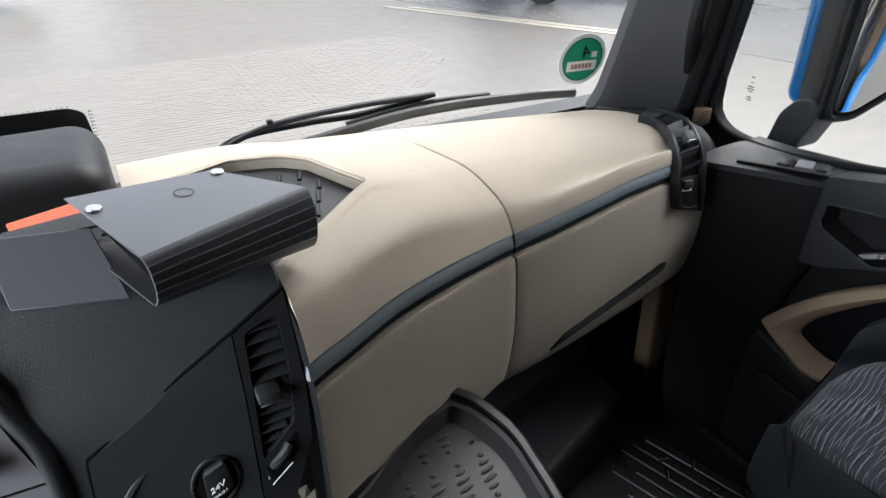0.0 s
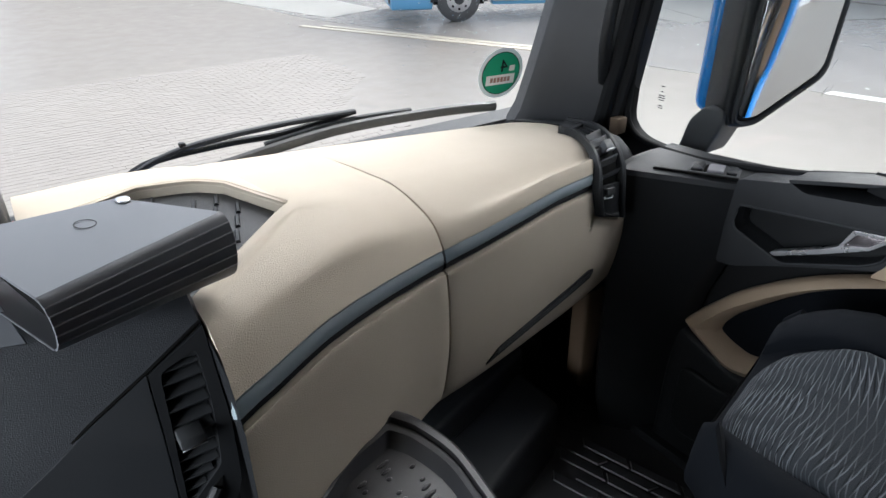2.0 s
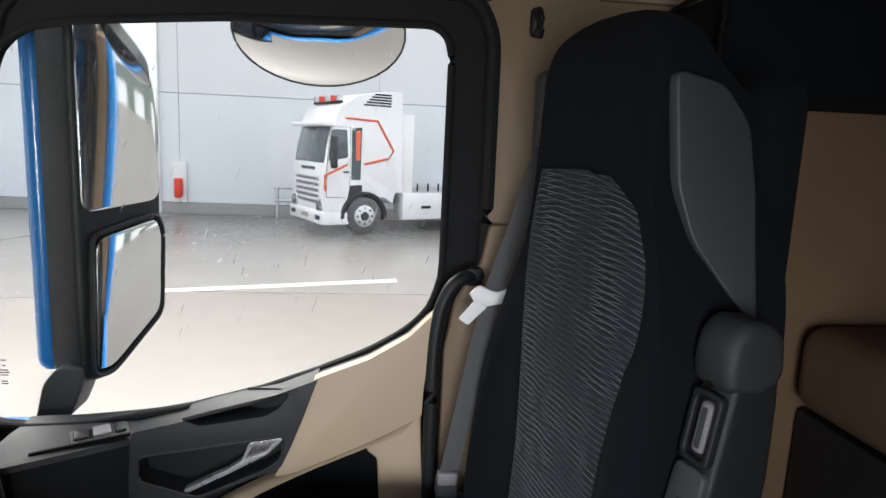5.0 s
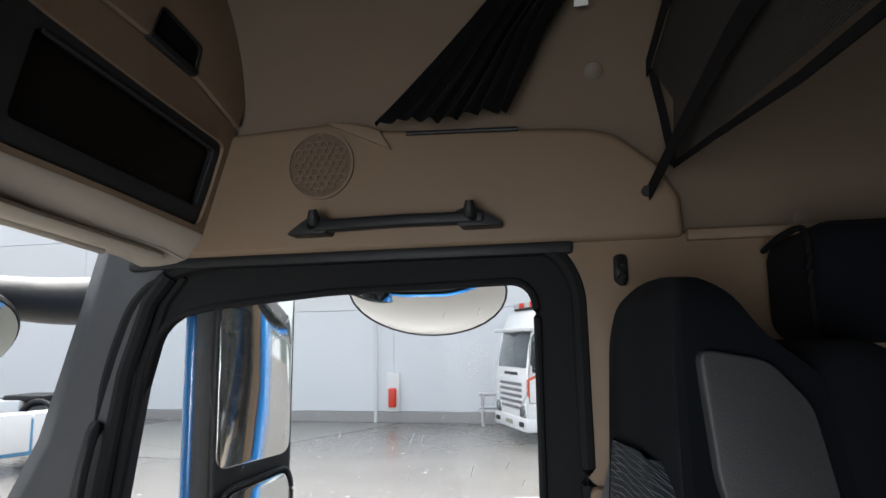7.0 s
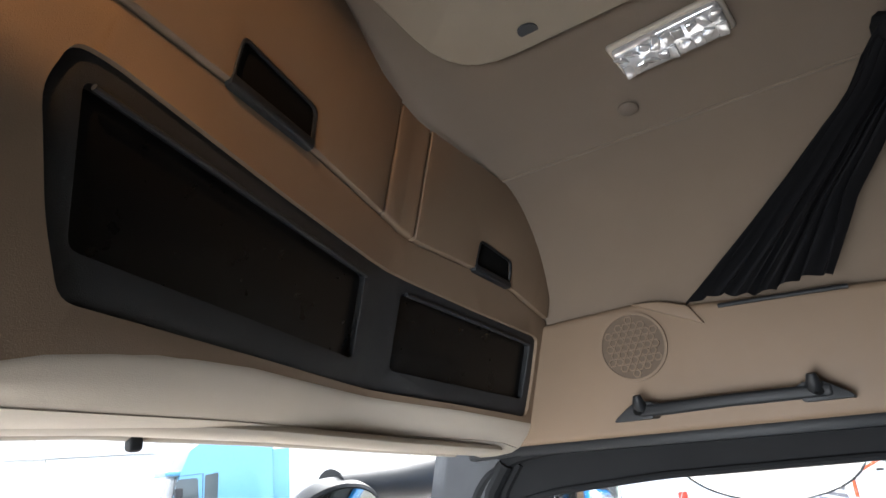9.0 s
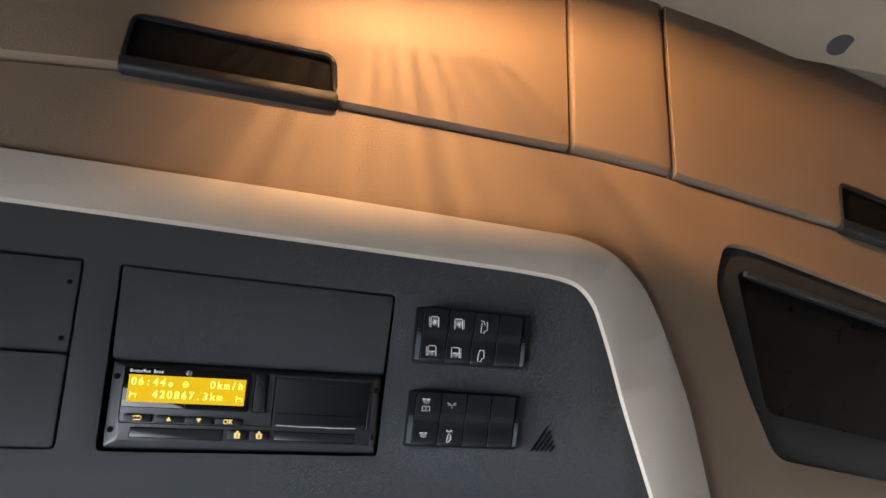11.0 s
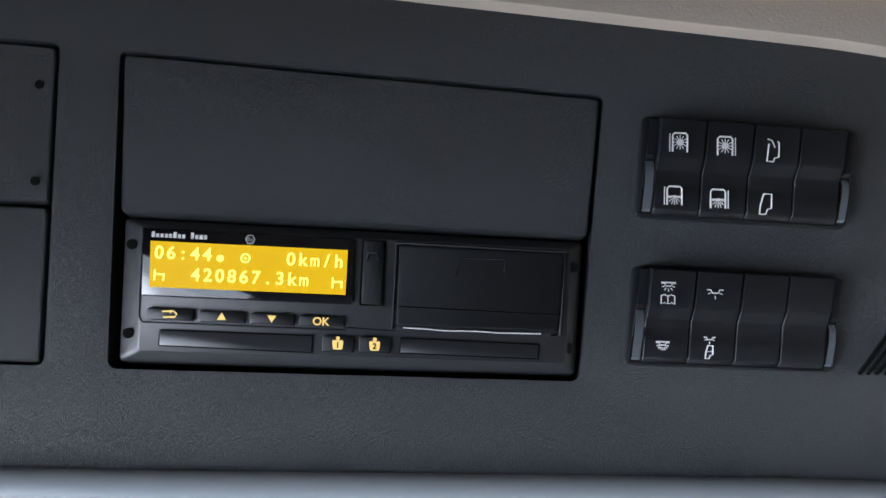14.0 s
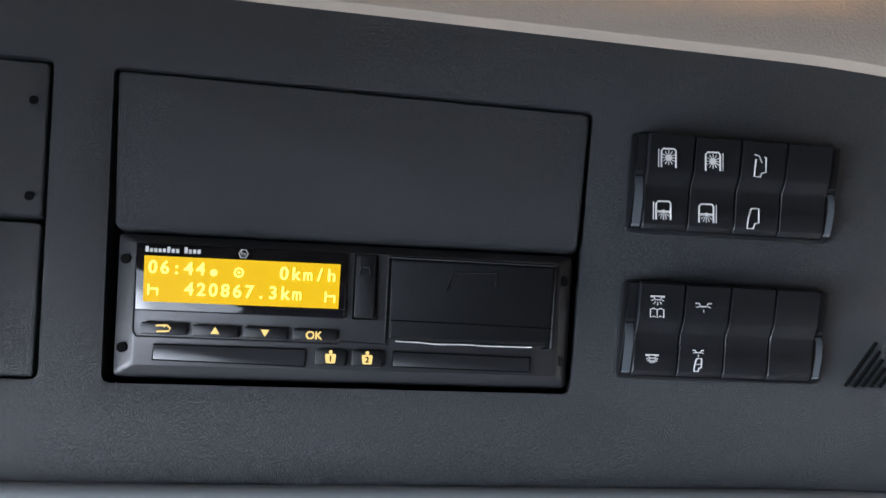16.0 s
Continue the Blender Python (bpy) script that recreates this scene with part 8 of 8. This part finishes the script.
drops = []
for k in range(170):
    if k < 95:
        x, z = rng.gauss(0.80, 0.05), rng.gauss(0.955, 0.03)
    else:
        x, z = rng.uniform(0.25, 0.97), rng.uniform(0.82, 1.25)
    w = rng.uniform(0.0004, 0.0011)
    drops.append((Vector((x, ws_y(x, z) + 0.006, z)), (0, 1, 0.2), (0, 0.2, 1), w, w * rng.uniform(0.9, 1.8)))
bead_mesh(drops, "rain_drops", ws, "scattered rain drops")
drops = []
for k in range(230):
    y, z = rng.uniform(0.13, 0.74), rng.uniform(0.9, 1.36)
    if z < 0.80 + 0.25 * max(0, 0.5 - y) + 0.1:
        continue
    long_ = rng.random() < 0.45
    w = rng.uniform(0.0004, 0.0010)
    drops.append((Vector((1.0985, y, z)), (1, 0, 0), (0, -0.35 + rng.uniform(-0.15, 0.15), 1), w, w * (rng.uniform(6, 16) if long_ else 1.2)))
bead_mesh(drops, "rain_streaks", door, "short slanting rain runs")

# ---- yard: hall, markings, trucks ----
hall = thing("hall", (20.5, 5, GROUND), "long grey clad industrial hall beyond the yard", "building")
WALL2 = material("pale_cladding", (0.74, 0.75, 0.76), 0.45, grain=0.1, grain_scale=20, vary=0.03, vary_scale=0.5)
k = 0
for y0 in range(-30, 44, 6):
    for z0, z1, m_ in ((GROUND + 0.35, 2.38, WALL_MAT), (2.395, 5.225, WALL2), (5.24, 8.2, WALL_MAT)):
        part("wall_panel", box((20.4, y0 + 0.006, z0), (20.6, y0 + 5.994, z1), 0.01, 1), m_, hall, smooth=False)
part("core", box((20.62, -30, GROUND), (32, 44, 8.3), 0.0), WALL_MAT, hall)
part("plinth", box((20.36, -30, GROUND), (20.61, 44, GROUND + 0.34), 0.01, 1), material("plinth_concrete", (0.36, 0.35, 0.34), 0.7, grain=0.5, grain_scale=30), hall)
for y in (6.6, 12.6):
    part("downpipe", tube([(20.33, y, GROUND), (20.33, y, 8)], 0.06, 8), WALL2, hall)
# hall end facing the windscreen
hall2 = thing("hall", (10, 32, GROUND), "pale grey warehouse with roller doors at the yard's end", "building")
for x0 in range(2, 20, 6):
    part("wall_panel", box((x0 + 0.02, 33, GROUND + 4.2), (x0 + 5.98, 33.2, 8), 0.01, 1), WALL2, hall2, smooth=False)
    part("roller_door", box((x0 + 0.6, 33.05, GROUND), (x0 + 5.2, 33.2, GROUND + 4.15), 0.01, 1), WHITE, hall2, "white roller door")
part("core", box((2, 33.22, GROUND), (20.5, 44, 8), 0.0), WALL_MAT, hall2)

# Unseen hall added for the mirrors to reflect; its green stands for trees.
hall3 = thing("hall", (8, -52, GROUND), "added backdrop hall behind the cab for the mirrors to reflect", "building")
part("wall", box((-30, -54, GROUND), (20, -52, 5.5), 0.0), material("mirror_backdrop_green", (0.16, 0.19, 0.17), 0.6, vary=0.2, vary_scale=0.4), hall3)
part("roof_edge", box((-30.2, -54.2, 5.5), (20.2, -51.8, 5.9), 0.0), WHITE, hall3, "white roof edge")
for k in range(7):
    part("dock_door", box((-26 + k * 6.6, -51.98, GROUND), (-22.4 + k * 6.6, -51.9, GROUND + 4), 0.01, 1), WALL2, hall3, "pale dock door")
YEL = material("faded_yellow_paint", (0.34, 0.31, 0.25), 0.5, grain=0.4, grain_scale=40, vary=0.2, vary_scale=3)
WHT = material("worn_white_paint", (0.52, 0.51, 0.48), 0.45, grain=0.4, grain_scale=40, vary=0.25, vary_scale=3)
PALE = material("pale_concrete_slab", (0.24, 0.235, 0.215), 0.35, grain=0.5, grain_scale=30, vary=0.12, vary_scale=0.8)
DAMP = material("dark_wet_asphalt", (0.205, 0.192, 0.176), 0.24, grain=0.6, grain_scale=40, vary=0.2, vary_scale=0.7)


def lay(name, pts, m_, label, h):
    ob = slab(pts, flat_xyz, GROUND, GROUND + h, 0.0)
    setting(name, ob, m_, label, "ground")


lay("lane", [(6.0, 22), (6.9, 14.5), (8.6, 10), (9.6, 5.5), (10.2, 3), (10.6, -30), (20.3, -30), (20.3, 40), (6, 40)], DAMP, "darker wet asphalt lane beside the hall", 0.004)
lay("slab", [(5.2, 24), (7.3, 14.6), (9.0, 15.2), (8.6, 24)], PALE, "pale wet concrete slab", 0.009)
lay("slab_strip", [(13.5, 9.0), (14.5, 9.0), (18, 16), (18, 22), (15, 22)], PALE, "pale concrete strip along the hall", 0.009)
lay("slab_edge", [(14.0, 8.4), (20.2, 5.8), (20.2, 14), (16.5, 14)], PALE, "pale dry concrete by the wall", 0.013)
lay("line_white", [(9.85, 4.2), (10.1, 4.2), (11.4, -0.3), (11.15, -0.3)], WHT, "worn white yard line", 0.008)
lay("line_yellow", [(6.2, 13.9), (6.35, 14.0), (9.6, 7.3), (9.4, 7.2)], YEL, "faded yellow yard line", 0.012)
lay("line_yellow_2", [(6.6, 13.6), (6.75, 13.7), (8.9, 9.2), (8.75, 9.1)], YEL, "faded yellow yard line", 0.016)
# block paving seen near the nose
PAVE = material("paving_stone", (0.182, 0.166, 0.148), 0.5, grain=0.6, grain_scale=60, vary=0.14, vary_scale=1.2)
pav = setting("pavement", slab([(-5, 4.1), (1.4, 4.1), (4.6, 8.3), (6.2, 11.2), (-5, 11.2)], flat_xyz, GROUND, GROUND + 0.002, 0.0), GROUND_MAT, "grey block paving in the yard", "pavement")
bb = bmesh.new()
bmesh.ops.create_cube(bb, size=1.0)
for v in bb.verts:
    v.co = Vector((v.co.x * 0.19, v.co.y * 0.092, v.co.z * 0.012))
stone_me = bpy.data.meshes.new("paving_stone")
bb.to_mesh(stone_me)
bb.free()
stone_me.materials.append(PAVE)

# puddle
lay("puddle", [(x, y) for x, y in [(-2.6 + 1.0 * math.cos(a) * (1 + 0.2 * math.sin(3 * a)), 13.6 + 1.5 * math.sin(a)) for a in np.linspace(0, 2 * math.pi, 28)[:-1]]], material("puddle_water", (0.22, 0.19, 0.18), 0.03, vary=0.1), "shallow rain puddle", 0.006)


def wheel(parent, c, r, w, mats):
    ax = (1, 0, 0)
    ty = part("tyre", plain_wheel(c, r, w), RUBBER, parent, "black tyre")
    part("rim", disc((c[0] - w / 2 - 0.01, c[1], c[2]), (-1, 0, 0), r * 0.58, 0.02, 20, r2=r * 0.5), STEEL, ty, "steel rim")
    part("hub", disc((c[0] - w / 2 - 0.02, c[1], c[2]), (-1, 0, 0), r * 0.25, 0.08, 14, r2=r * 0.18), MIDGREY, ty)
    for k in range(8):
        a = k * math.pi / 4
        part("hole", disc((c[0] - w / 2 - 0.031, c[1] + r * 0.42 * math.cos(a), c[2] + r * 0.42 * math.sin(a)), (-1, 0, 0), r * 0.06, 0.004, 8), VOID, ty)


def plain_wheel(c, r, w):
    rows = []
    for rr, dx in ((r * 0.55, -w / 2), (r * 0.9, -w / 2), (r, -w * 0.4), (r, w * 0.4), (r * 0.9, w / 2), (r * 0.55, w / 2)):
        rows.append([(c[0] + dx, c[1] + rr * math.cos(a), c[2] + rr * math.sin(a)) for a in np.linspace(0, 2 * math.pi, 29)[:-1]])
    return grid(rows, closed_u=True, cap=True)


def truck(name, x, y, paint, label, stripe=None, z=GROUND, rear=5.1, axle=1.5):
    """A tractor unit whose flank faces -x and whose nose points to +y; x is the flank, y the nose."""
    t = thing(name, (x + 1.2, y - 1, z), label, "truck", group="parked trucks")
    win_m = material("dark_truck_glass", (0.05, 0.07, 0.08), 0.05, vary=0.1) if "dark_truck_glass" not in bpy.data.materials else bpy.data.materials["dark_truck_glass"]

    def side(u, v, w):
        return (x + w, y - u, z + v)
    prof = round_poly([(0.0, 0.42), (0.0, 1.55), (0.10, 2.2), (0.24, 2.85), (0.42, 3.30), (0.9, 3.62), (1.7, 3.75), (2.2, 3.76), (2.25, 1.1), (2.05, 1.1), (1.98, 0.80), (1.7, 0.98), (1.25, 0.98), (0.95, 0.62), (0.9, 0.42)], 0.06, 3)
    cabp = part("cab", slab(prof, side, 0.0, 2.4, 0.05, 2), paint, t, "cab body")
    part("side_window", slab(round_poly([(0.10, 1.92), (0.17, 2.66), (0.22, 2.72), (0.60, 2.72), (0.64, 2.02)], 0.06), side, -0.012, 0.02, 0.004), win_m, cabp, "dark side window")
    part("door_gap", slab(round_poly([(0.74, 1.45), (1.00, 1.45), (1.02, 2.80), (0.74, 2.76)], 0.04), side, -0.010, 0.02, 0.0), win_m, cabp, "dark door opening")
    part("curtain", slab(round_poly([(0.86, 1.95), (0.97, 1.95), (0.98, 2.72), (0.84, 2.70)], 0.03), side, -0.014, -0.008, 0.0), ORANGE if stripe else win_m, cabp)
    part("step_well", slab(round_poly([(0.62, 0.80), (1.05, 0.98), (1.05, 1.32), (0.70, 1.30)], 0.04), side, -0.010, 0.02, 0.0), DARK, cabp, "dark step well")
    part("door_handle", box((x - 0.03, y - 0.66, z + 1.62), (x + 0.01, y - 0.52, z + 1.67), 0.01), DARK, cabp)
    part("door_line", tube([side(u, v, -0.002) for u, v in ((0.06, 1.0), (0.06, 1.75), (0.14, 2.78), (0.70, 2.80), (0.70, 1.0), (0.06, 1.0))], 0.010, 5), MIDGREY, cabp)

    def nose(u, v, w):
        """On the front: across, up, out; it leans back above the bumper."""
        return (x + u, y - lerp([0.42, 1.55, 2.2, 2.85, 3.3], [0.0, 0.0, 0.10, 0.24, 0.42], v) + w, z + v)
    part("windscreen", slab(round_poly([(0.14, 1.86), (2.26, 1.86), (2.20, 2.78), (0.20, 2.78)], 0.08), nose, -0.02, 0.014, 0.004, vcuts=[2.2]), win_m, cabp, "dark windscreen")
    part("sun_visor", box((x + 0.05, y - 0.30, z + 2.80), (x + 2.35, y + 0.05, z + 2.90), 0.03), paint, cabp, "sun visor")
    for k in range(5):
        part("grille_slot", slab(round_poly([(0.38, 0.80 + 0.15 * k), (2.02, 0.80 + 0.15 * k), (2.02, 0.88 + 0.15 * k), (0.38, 0.88 + 0.15 * k)], 0.02), nose, -0.01, 0.012, 0.003), LILAC if stripe else DARK, cabp)
    part("badge_bar", slab(round_poly([(0.7, 1.66), (1.7, 1.66), (1.7, 1.74), (0.7, 1.74)], 0.02), nose, -0.01, 0.01, 0.0), DARK, cabp)
    for u0 in (0.06, 1.90):
        lamp_ = part("headlight", slab(round_poly([(u0, 0.62), (u0 + 0.44, 0.62), (u0 + 0.40, 0.92), (u0 + 0.04, 0.98)], 0.05), nose, -0.02, 0.035, 0.02, 2), CHROME, cabp, "headlight")
        part("headlight_rim", tube([nose(u0 + 0.22 + 0.13 * math.cos(a), 0.79 + 0.11 * math.sin(a), 0.036) for a in np.linspace(0, 2 * math.pi, 17)], 0.012, 5), DARK, lamp_)
    part("number_plate", slab([(0.95, 0.40), (1.45, 0.40), (1.45, 0.51), (0.95, 0.51)], nose, 0.0, 0.075, 0.0), YEL, cabp, "yellow plate")
    for u0 in (0.12, 1.93):
        part("fog_lamp", slab(round_poly([(u0, 0.40), (u0 + 0.32, 0.40), (u0 + 0.32, 0.52), (u0, 0.52)], 0.03), nose, 0.02, 0.075, 0.0), DARK, cabp, "fog lamp recess")
    part("bumper", box((x - 0.02, y - 0.9, z + 0.28), (x + 2.42, y + 0.06, z + 0.62), 0.05), paint, t)
    part("mirror_arm", box((x - 0.22, y - 0.28, z + 1.75), (x - 0.05, y - 0.12, z + 2.55), 0.04), DARK, cabp)
    part("step", box((x - 0.01, y - 1.05, z + 0.42), (x + 0.3, y - 0.55, z + 0.7), 0.03), DARK, t)
    part("wheel_arch", tube([side(axle + 0.62 * math.cos(a), 0.5 + 0.60 * math.sin(a), -0.02) for a in np.linspace(-0.1, math.pi + 0.1, 14)], 0.05, 6), DARK, t)
    part("chassis", box((x + 0.6, y - rear - 1.1, z + 0.75), (x + 1.8, y - 2.2, z + 1.05), 0.02), DARK, t)
    part("side_skirt", box((x + 0.02, y - 4.0, z + 0.35), (x + 0.3, y - 2.3, z + 1.1), 0.04), paint, t)
    part("tank", box((x + 0.05, y - 4.0, z + 0.45), (x + 0.7, y - 2.35, z + 1.12), 0.06), STEEL, t)
    part("air_dam", box((x + 0.06, y - 2.6, z + 1.1), (x + 0.1, y - 2.2, z + 3.2), 0.01), paint, t)
    # Flat black sheet on the flank, painted as the wheel arch's shade.
    part("arch_shade", slab([(axle + 0.60 * math.cos(a), 0.5 + 0.58 * math.sin(a)) for a in np.linspace(-0.2, math.pi + 0.2, 16)], side, -0.006, 0.02, 0.0), VOID, t, "black sheet for the shade in the wheel arch")
    wheel(t, (x + 0.12, y - axle, z + 0.5), 0.5, 0.32, None)
    wheel(t, (x + 0.3, y - rear, z + 0.5), 0.5, 0.45, None)
    if stripe:
        for pts in ([(0.02, 1.15), (0.02, 1.56), (0.62, 1.84)], [(1.10, 1.86), (1.82, 2.02), (1.95, 2.22), (1.46, 2.98), (0.55, 3.02)]):
            part("stripe", tube([side(u, v, -0.005) for u, v in pts], 0.035, 6, flat=1.0), stripe, cabp, "orange-red stripe")
    return t


WHITEP = material("white_truck_paint", (0.80, 0.80, 0.80), 0.3, vary=0.02, coat=0.4)
BLUEP = material("light_blue_truck_paint", (0.10, 0.30, 0.50), 0.3, vary=0.03, coat=0.4)
tw = truck("truck", 0.0, 0.0, WHITEP, "white tractor unit with red stripe parked by the hall", stripe=ORANGE, axle=1.12)
part("light_bar", box((0.3, -0.62, GROUND + 3.40), (2.1, -0.50, GROUND + 3.46), 0.02), DARK, tw, "roof light bar")
for k in range(5):
    part("beacon", disc((0.4 + 0.4 * k, -0.56, GROUND + 3.46), (0, 0, 1), 0.09, 0.14, 12), RED if k % 2 else STEEL, tw, "roof lamp")
for k in range(5):
    part("deflector_slat", box((-0.014, -1.85, GROUND + 3.36 + 0.07 * k), (0.03, -1.05 - 0.08 * k, GROUND + 3.40 + 0.07 * k), 0.006, 1), DARK, tw)
part("catwalk", box((0.3, -5.9, GROUND + 1.06), (2.1, -2.35, GROUND + 1.10), 0.01), STEEL, tw, "steel catwalk")
for k in range(9):
    part("catwalk_post", box((0.32, -2.6 - 0.35 * k, GROUND + 1.10), (0.36, -2.56 - 0.35 * k, GROUND + 1.34), 0.004, 1), DARK, tw)
part("skirt_slot", box((-0.0, -3.2, GROUND + 0.66), (0.03, -2.9, GROUND + 0.74), 0.01), DARK, tw)
tw.location = (17.92, 0.99, GROUND)
tw.rotation_euler = (0, 0, radians(26))
# light blue tractor unit with long frame
tb = truck("truck", 0.0, 0.0, BLUEP, "light blue tractor unit with silver side cladding parked in the yard", rear=5.1)
for k in range(3):
    y1 = -2.3 - 0.82 * k
    part("side_box", box((-0.01, y1 - 0.79, GROUND + 0.42), (0.5, y1, GROUND + 1.22), 0.05), STEEL if k == 0 else WHITEP, tb, "pale ribbed side box")
for k in range(3):
    part("step_rung", box((-0.03, -2.75, GROUND + 0.55 + 0.2 * k), (0.02, -2.45, GROUND + 0.60 + 0.2 * k), 0.01), DARK, tb)
part("mudguard", tube([(0.3, -5.1 + 0.62 * math.cos(a), GROUND + 0.5 + 0.6 * math.sin(a)) for a in np.linspace(0.1, math.pi - 0.1, 12)], 0.07, 8), DARK, tb)
part("tail_lamp", box((0.1, -6.25, GROUND + 0.7), (0.3, -6.2, GROUND + 0.85), 0.01), RED, tb)
tb.location = (9.55, 13.65, GROUND)
tb.rotation_euler = (0, 0, radians(64.4))
# black chassis of another truck
td = thing("truck_chassis", (-4.5, 18.3, GROUND), "rear of a parked black truck chassis", "truck")
part("frame", box((-9, 17.7, GROUND + 0.7), (-1.3, 18.5, GROUND + 1.05), 0.04), BLACK, td)
part("mudguard", tube([(-2.15 + 0.75 * math.cos(a), 17.75, GROUND + 0.5 + 0.68 * math.sin(a)) for a in np.linspace(0.1, math.pi - 0.1, 14)], 0.09, 8), BLACK, td)
part("tail_lamp", box((-1.3, 17.6, GROUND + 0.75), (-1.15, 17.72, GROUND + 0.9), 0.02), RED, td)
part("tail", box((-1.4, 17.4, GROUND + 0.6), (-0.6, 18.9, GROUND + 0.95), 0.08), BLACK, td)
rows = []
for rr, dy in ((0.28, -0.16), (0.46, -0.16), (0.51, -0.1), (0.51, 0.12)):
    rows.append([(-2.15 + rr * math.cos(a), 17.55 + dy, GROUND + 0.51 + rr * math.sin(a)) for a in np.linspace(0, 2 * math.pi, 29)[:-1]])
ty = part("tyre", grid(rows, closed_u=True), RUBBER, td)
part("rim", disc((-2.15, 17.5, GROUND + 0.51), (0, -1, 0), 0.3, 0.08, 22, r2=0.2), STEEL, ty)
# white chassis truck seen past the pillar
tl = thing("truck_chassis", (15.5, 15, GROUND), "white low chassis truck parked by the hall", "truck")
for k in range(4):
    part("side_box", box((14.9, 14.95 + 0.95 * k, GROUND + 0.4), (15.4, 15.85 + 0.95 * k, GROUND + 1.15), 0.07), WHITEP, tl, "white ribbed side box")
part("frame", box((15.1, 13.2, GROUND + 0.85), (16.2, 19, GROUND + 1.12), 0.02), DARK, tl)
part("coupling", box((15.0, 14.3, GROUND + 1.12), (16.1, 15.6, GROUND + 1.28), 0.05), DARK, tl)
part("mudguard", tube([(14.95, 14.35 + 0.64 * math.cos(a), GROUND + 0.52 + 0.62 * math.sin(a)) for a in np.linspace(0.1, math.pi - 0.1, 12)], 0.07, 8), DARK, tl)
part("tail_lamp", box((14.85, 13.55, GROUND + 0.7), (14.95, 13.62, GROUND + 0.9), 0.01), RED, tl)
wheel(tl, (15.1, 14.35, GROUND + 0.51), 0.51, 0.4, None)
# hydrant cabinet and rail by the wall
hy = thing("fire_extinguisher", (20.2, 6.0, 0.0), "red fire extinguisher hung on the hall wall", "extinguisher")
part("bottle", disc((20.2, 6.0, -0.75), (0, 0, 1), 0.13, 0.6, 14, bev=0.04), RED, hy)
part("board", box((20.28, 5.78, -0.9), (20.34, 6.22, 0.35), 0.02), WHITE, hy)
gr = thing("guard_rail", (20, 3, GROUND), "grey steel guard rail before the hall", "rail")
for z_ in (0.55, 0.95):
    part("rail", tube([(19.8, 1.6, GROUND + z_), (19.8, 3.1, GROUND + z_)], 0.05, 8), STEEL, gr)
for y_ in (1.7, 3.0):
    part("post", tube([(19.8, y_, GROUND), (19.8, y_, GROUND + 1.0)], 0.05, 8), STEEL, gr)
# paving stones, nearest stretch
i_ = 0
for a in range(20):
    for c in range(14):
        ob = new("paving_stone", stone_me)
        ob.parent = pav
        ob.location = (0.3 + a * 0.198 + (c % 2) * 0.099, 5.2 + c * 0.1, GROUND + 0.003)

# the rest of the block paving, too many to count
V, F = [], []
rng = random.Random(3)
for a in range(-24, 26):
    for c in range(70):
        x, y = a * 0.198 + (c % 2) * 0.099, 4.2 + c * 0.1
        if 0.2 < x < 4.4 and 5.15 < y < 6.6 or x > 1.2 + 0.75 * (y - 4.0):
            continue
        k, h_, dz = len(V), 0.0035 + rng.uniform(-0.0015, 0.002), rng.uniform(-0.0012, 0.0012)
        for sx, sy, z_ in ((-1, -1, 0), (1, -1, 0), (1, 1, 0), (-1, 1, 0)):
            V.append((x + sx * 0.097, y + sy * 0.0475, GROUND))
        for sx, sy in ((-1, -1), (1, -1), (1, 1), (-1, 1)):
            V.append((x + sx * 0.0955, y + sy * 0.0465, GROUND + 0.0035 + h_ * 0.4 + 0.5 * dz * sx))
        F += [(k + 4, k + 5, k + 6, k + 7)] + [(k + i, k + (i + 1) % 4, k + 4 + (i + 1) % 4, k + 4 + i) for i in range(4)]
me = bpy.data.meshes.new("paving")
me.from_pydata(V, [], F)
b = bmesh.new()
b.from_mesh(me)
bpy.data.meshes.remove(me)
part("far_paving", b, PAVE, pav, "joined rows of paving stones", smooth=False, kind="stuff")
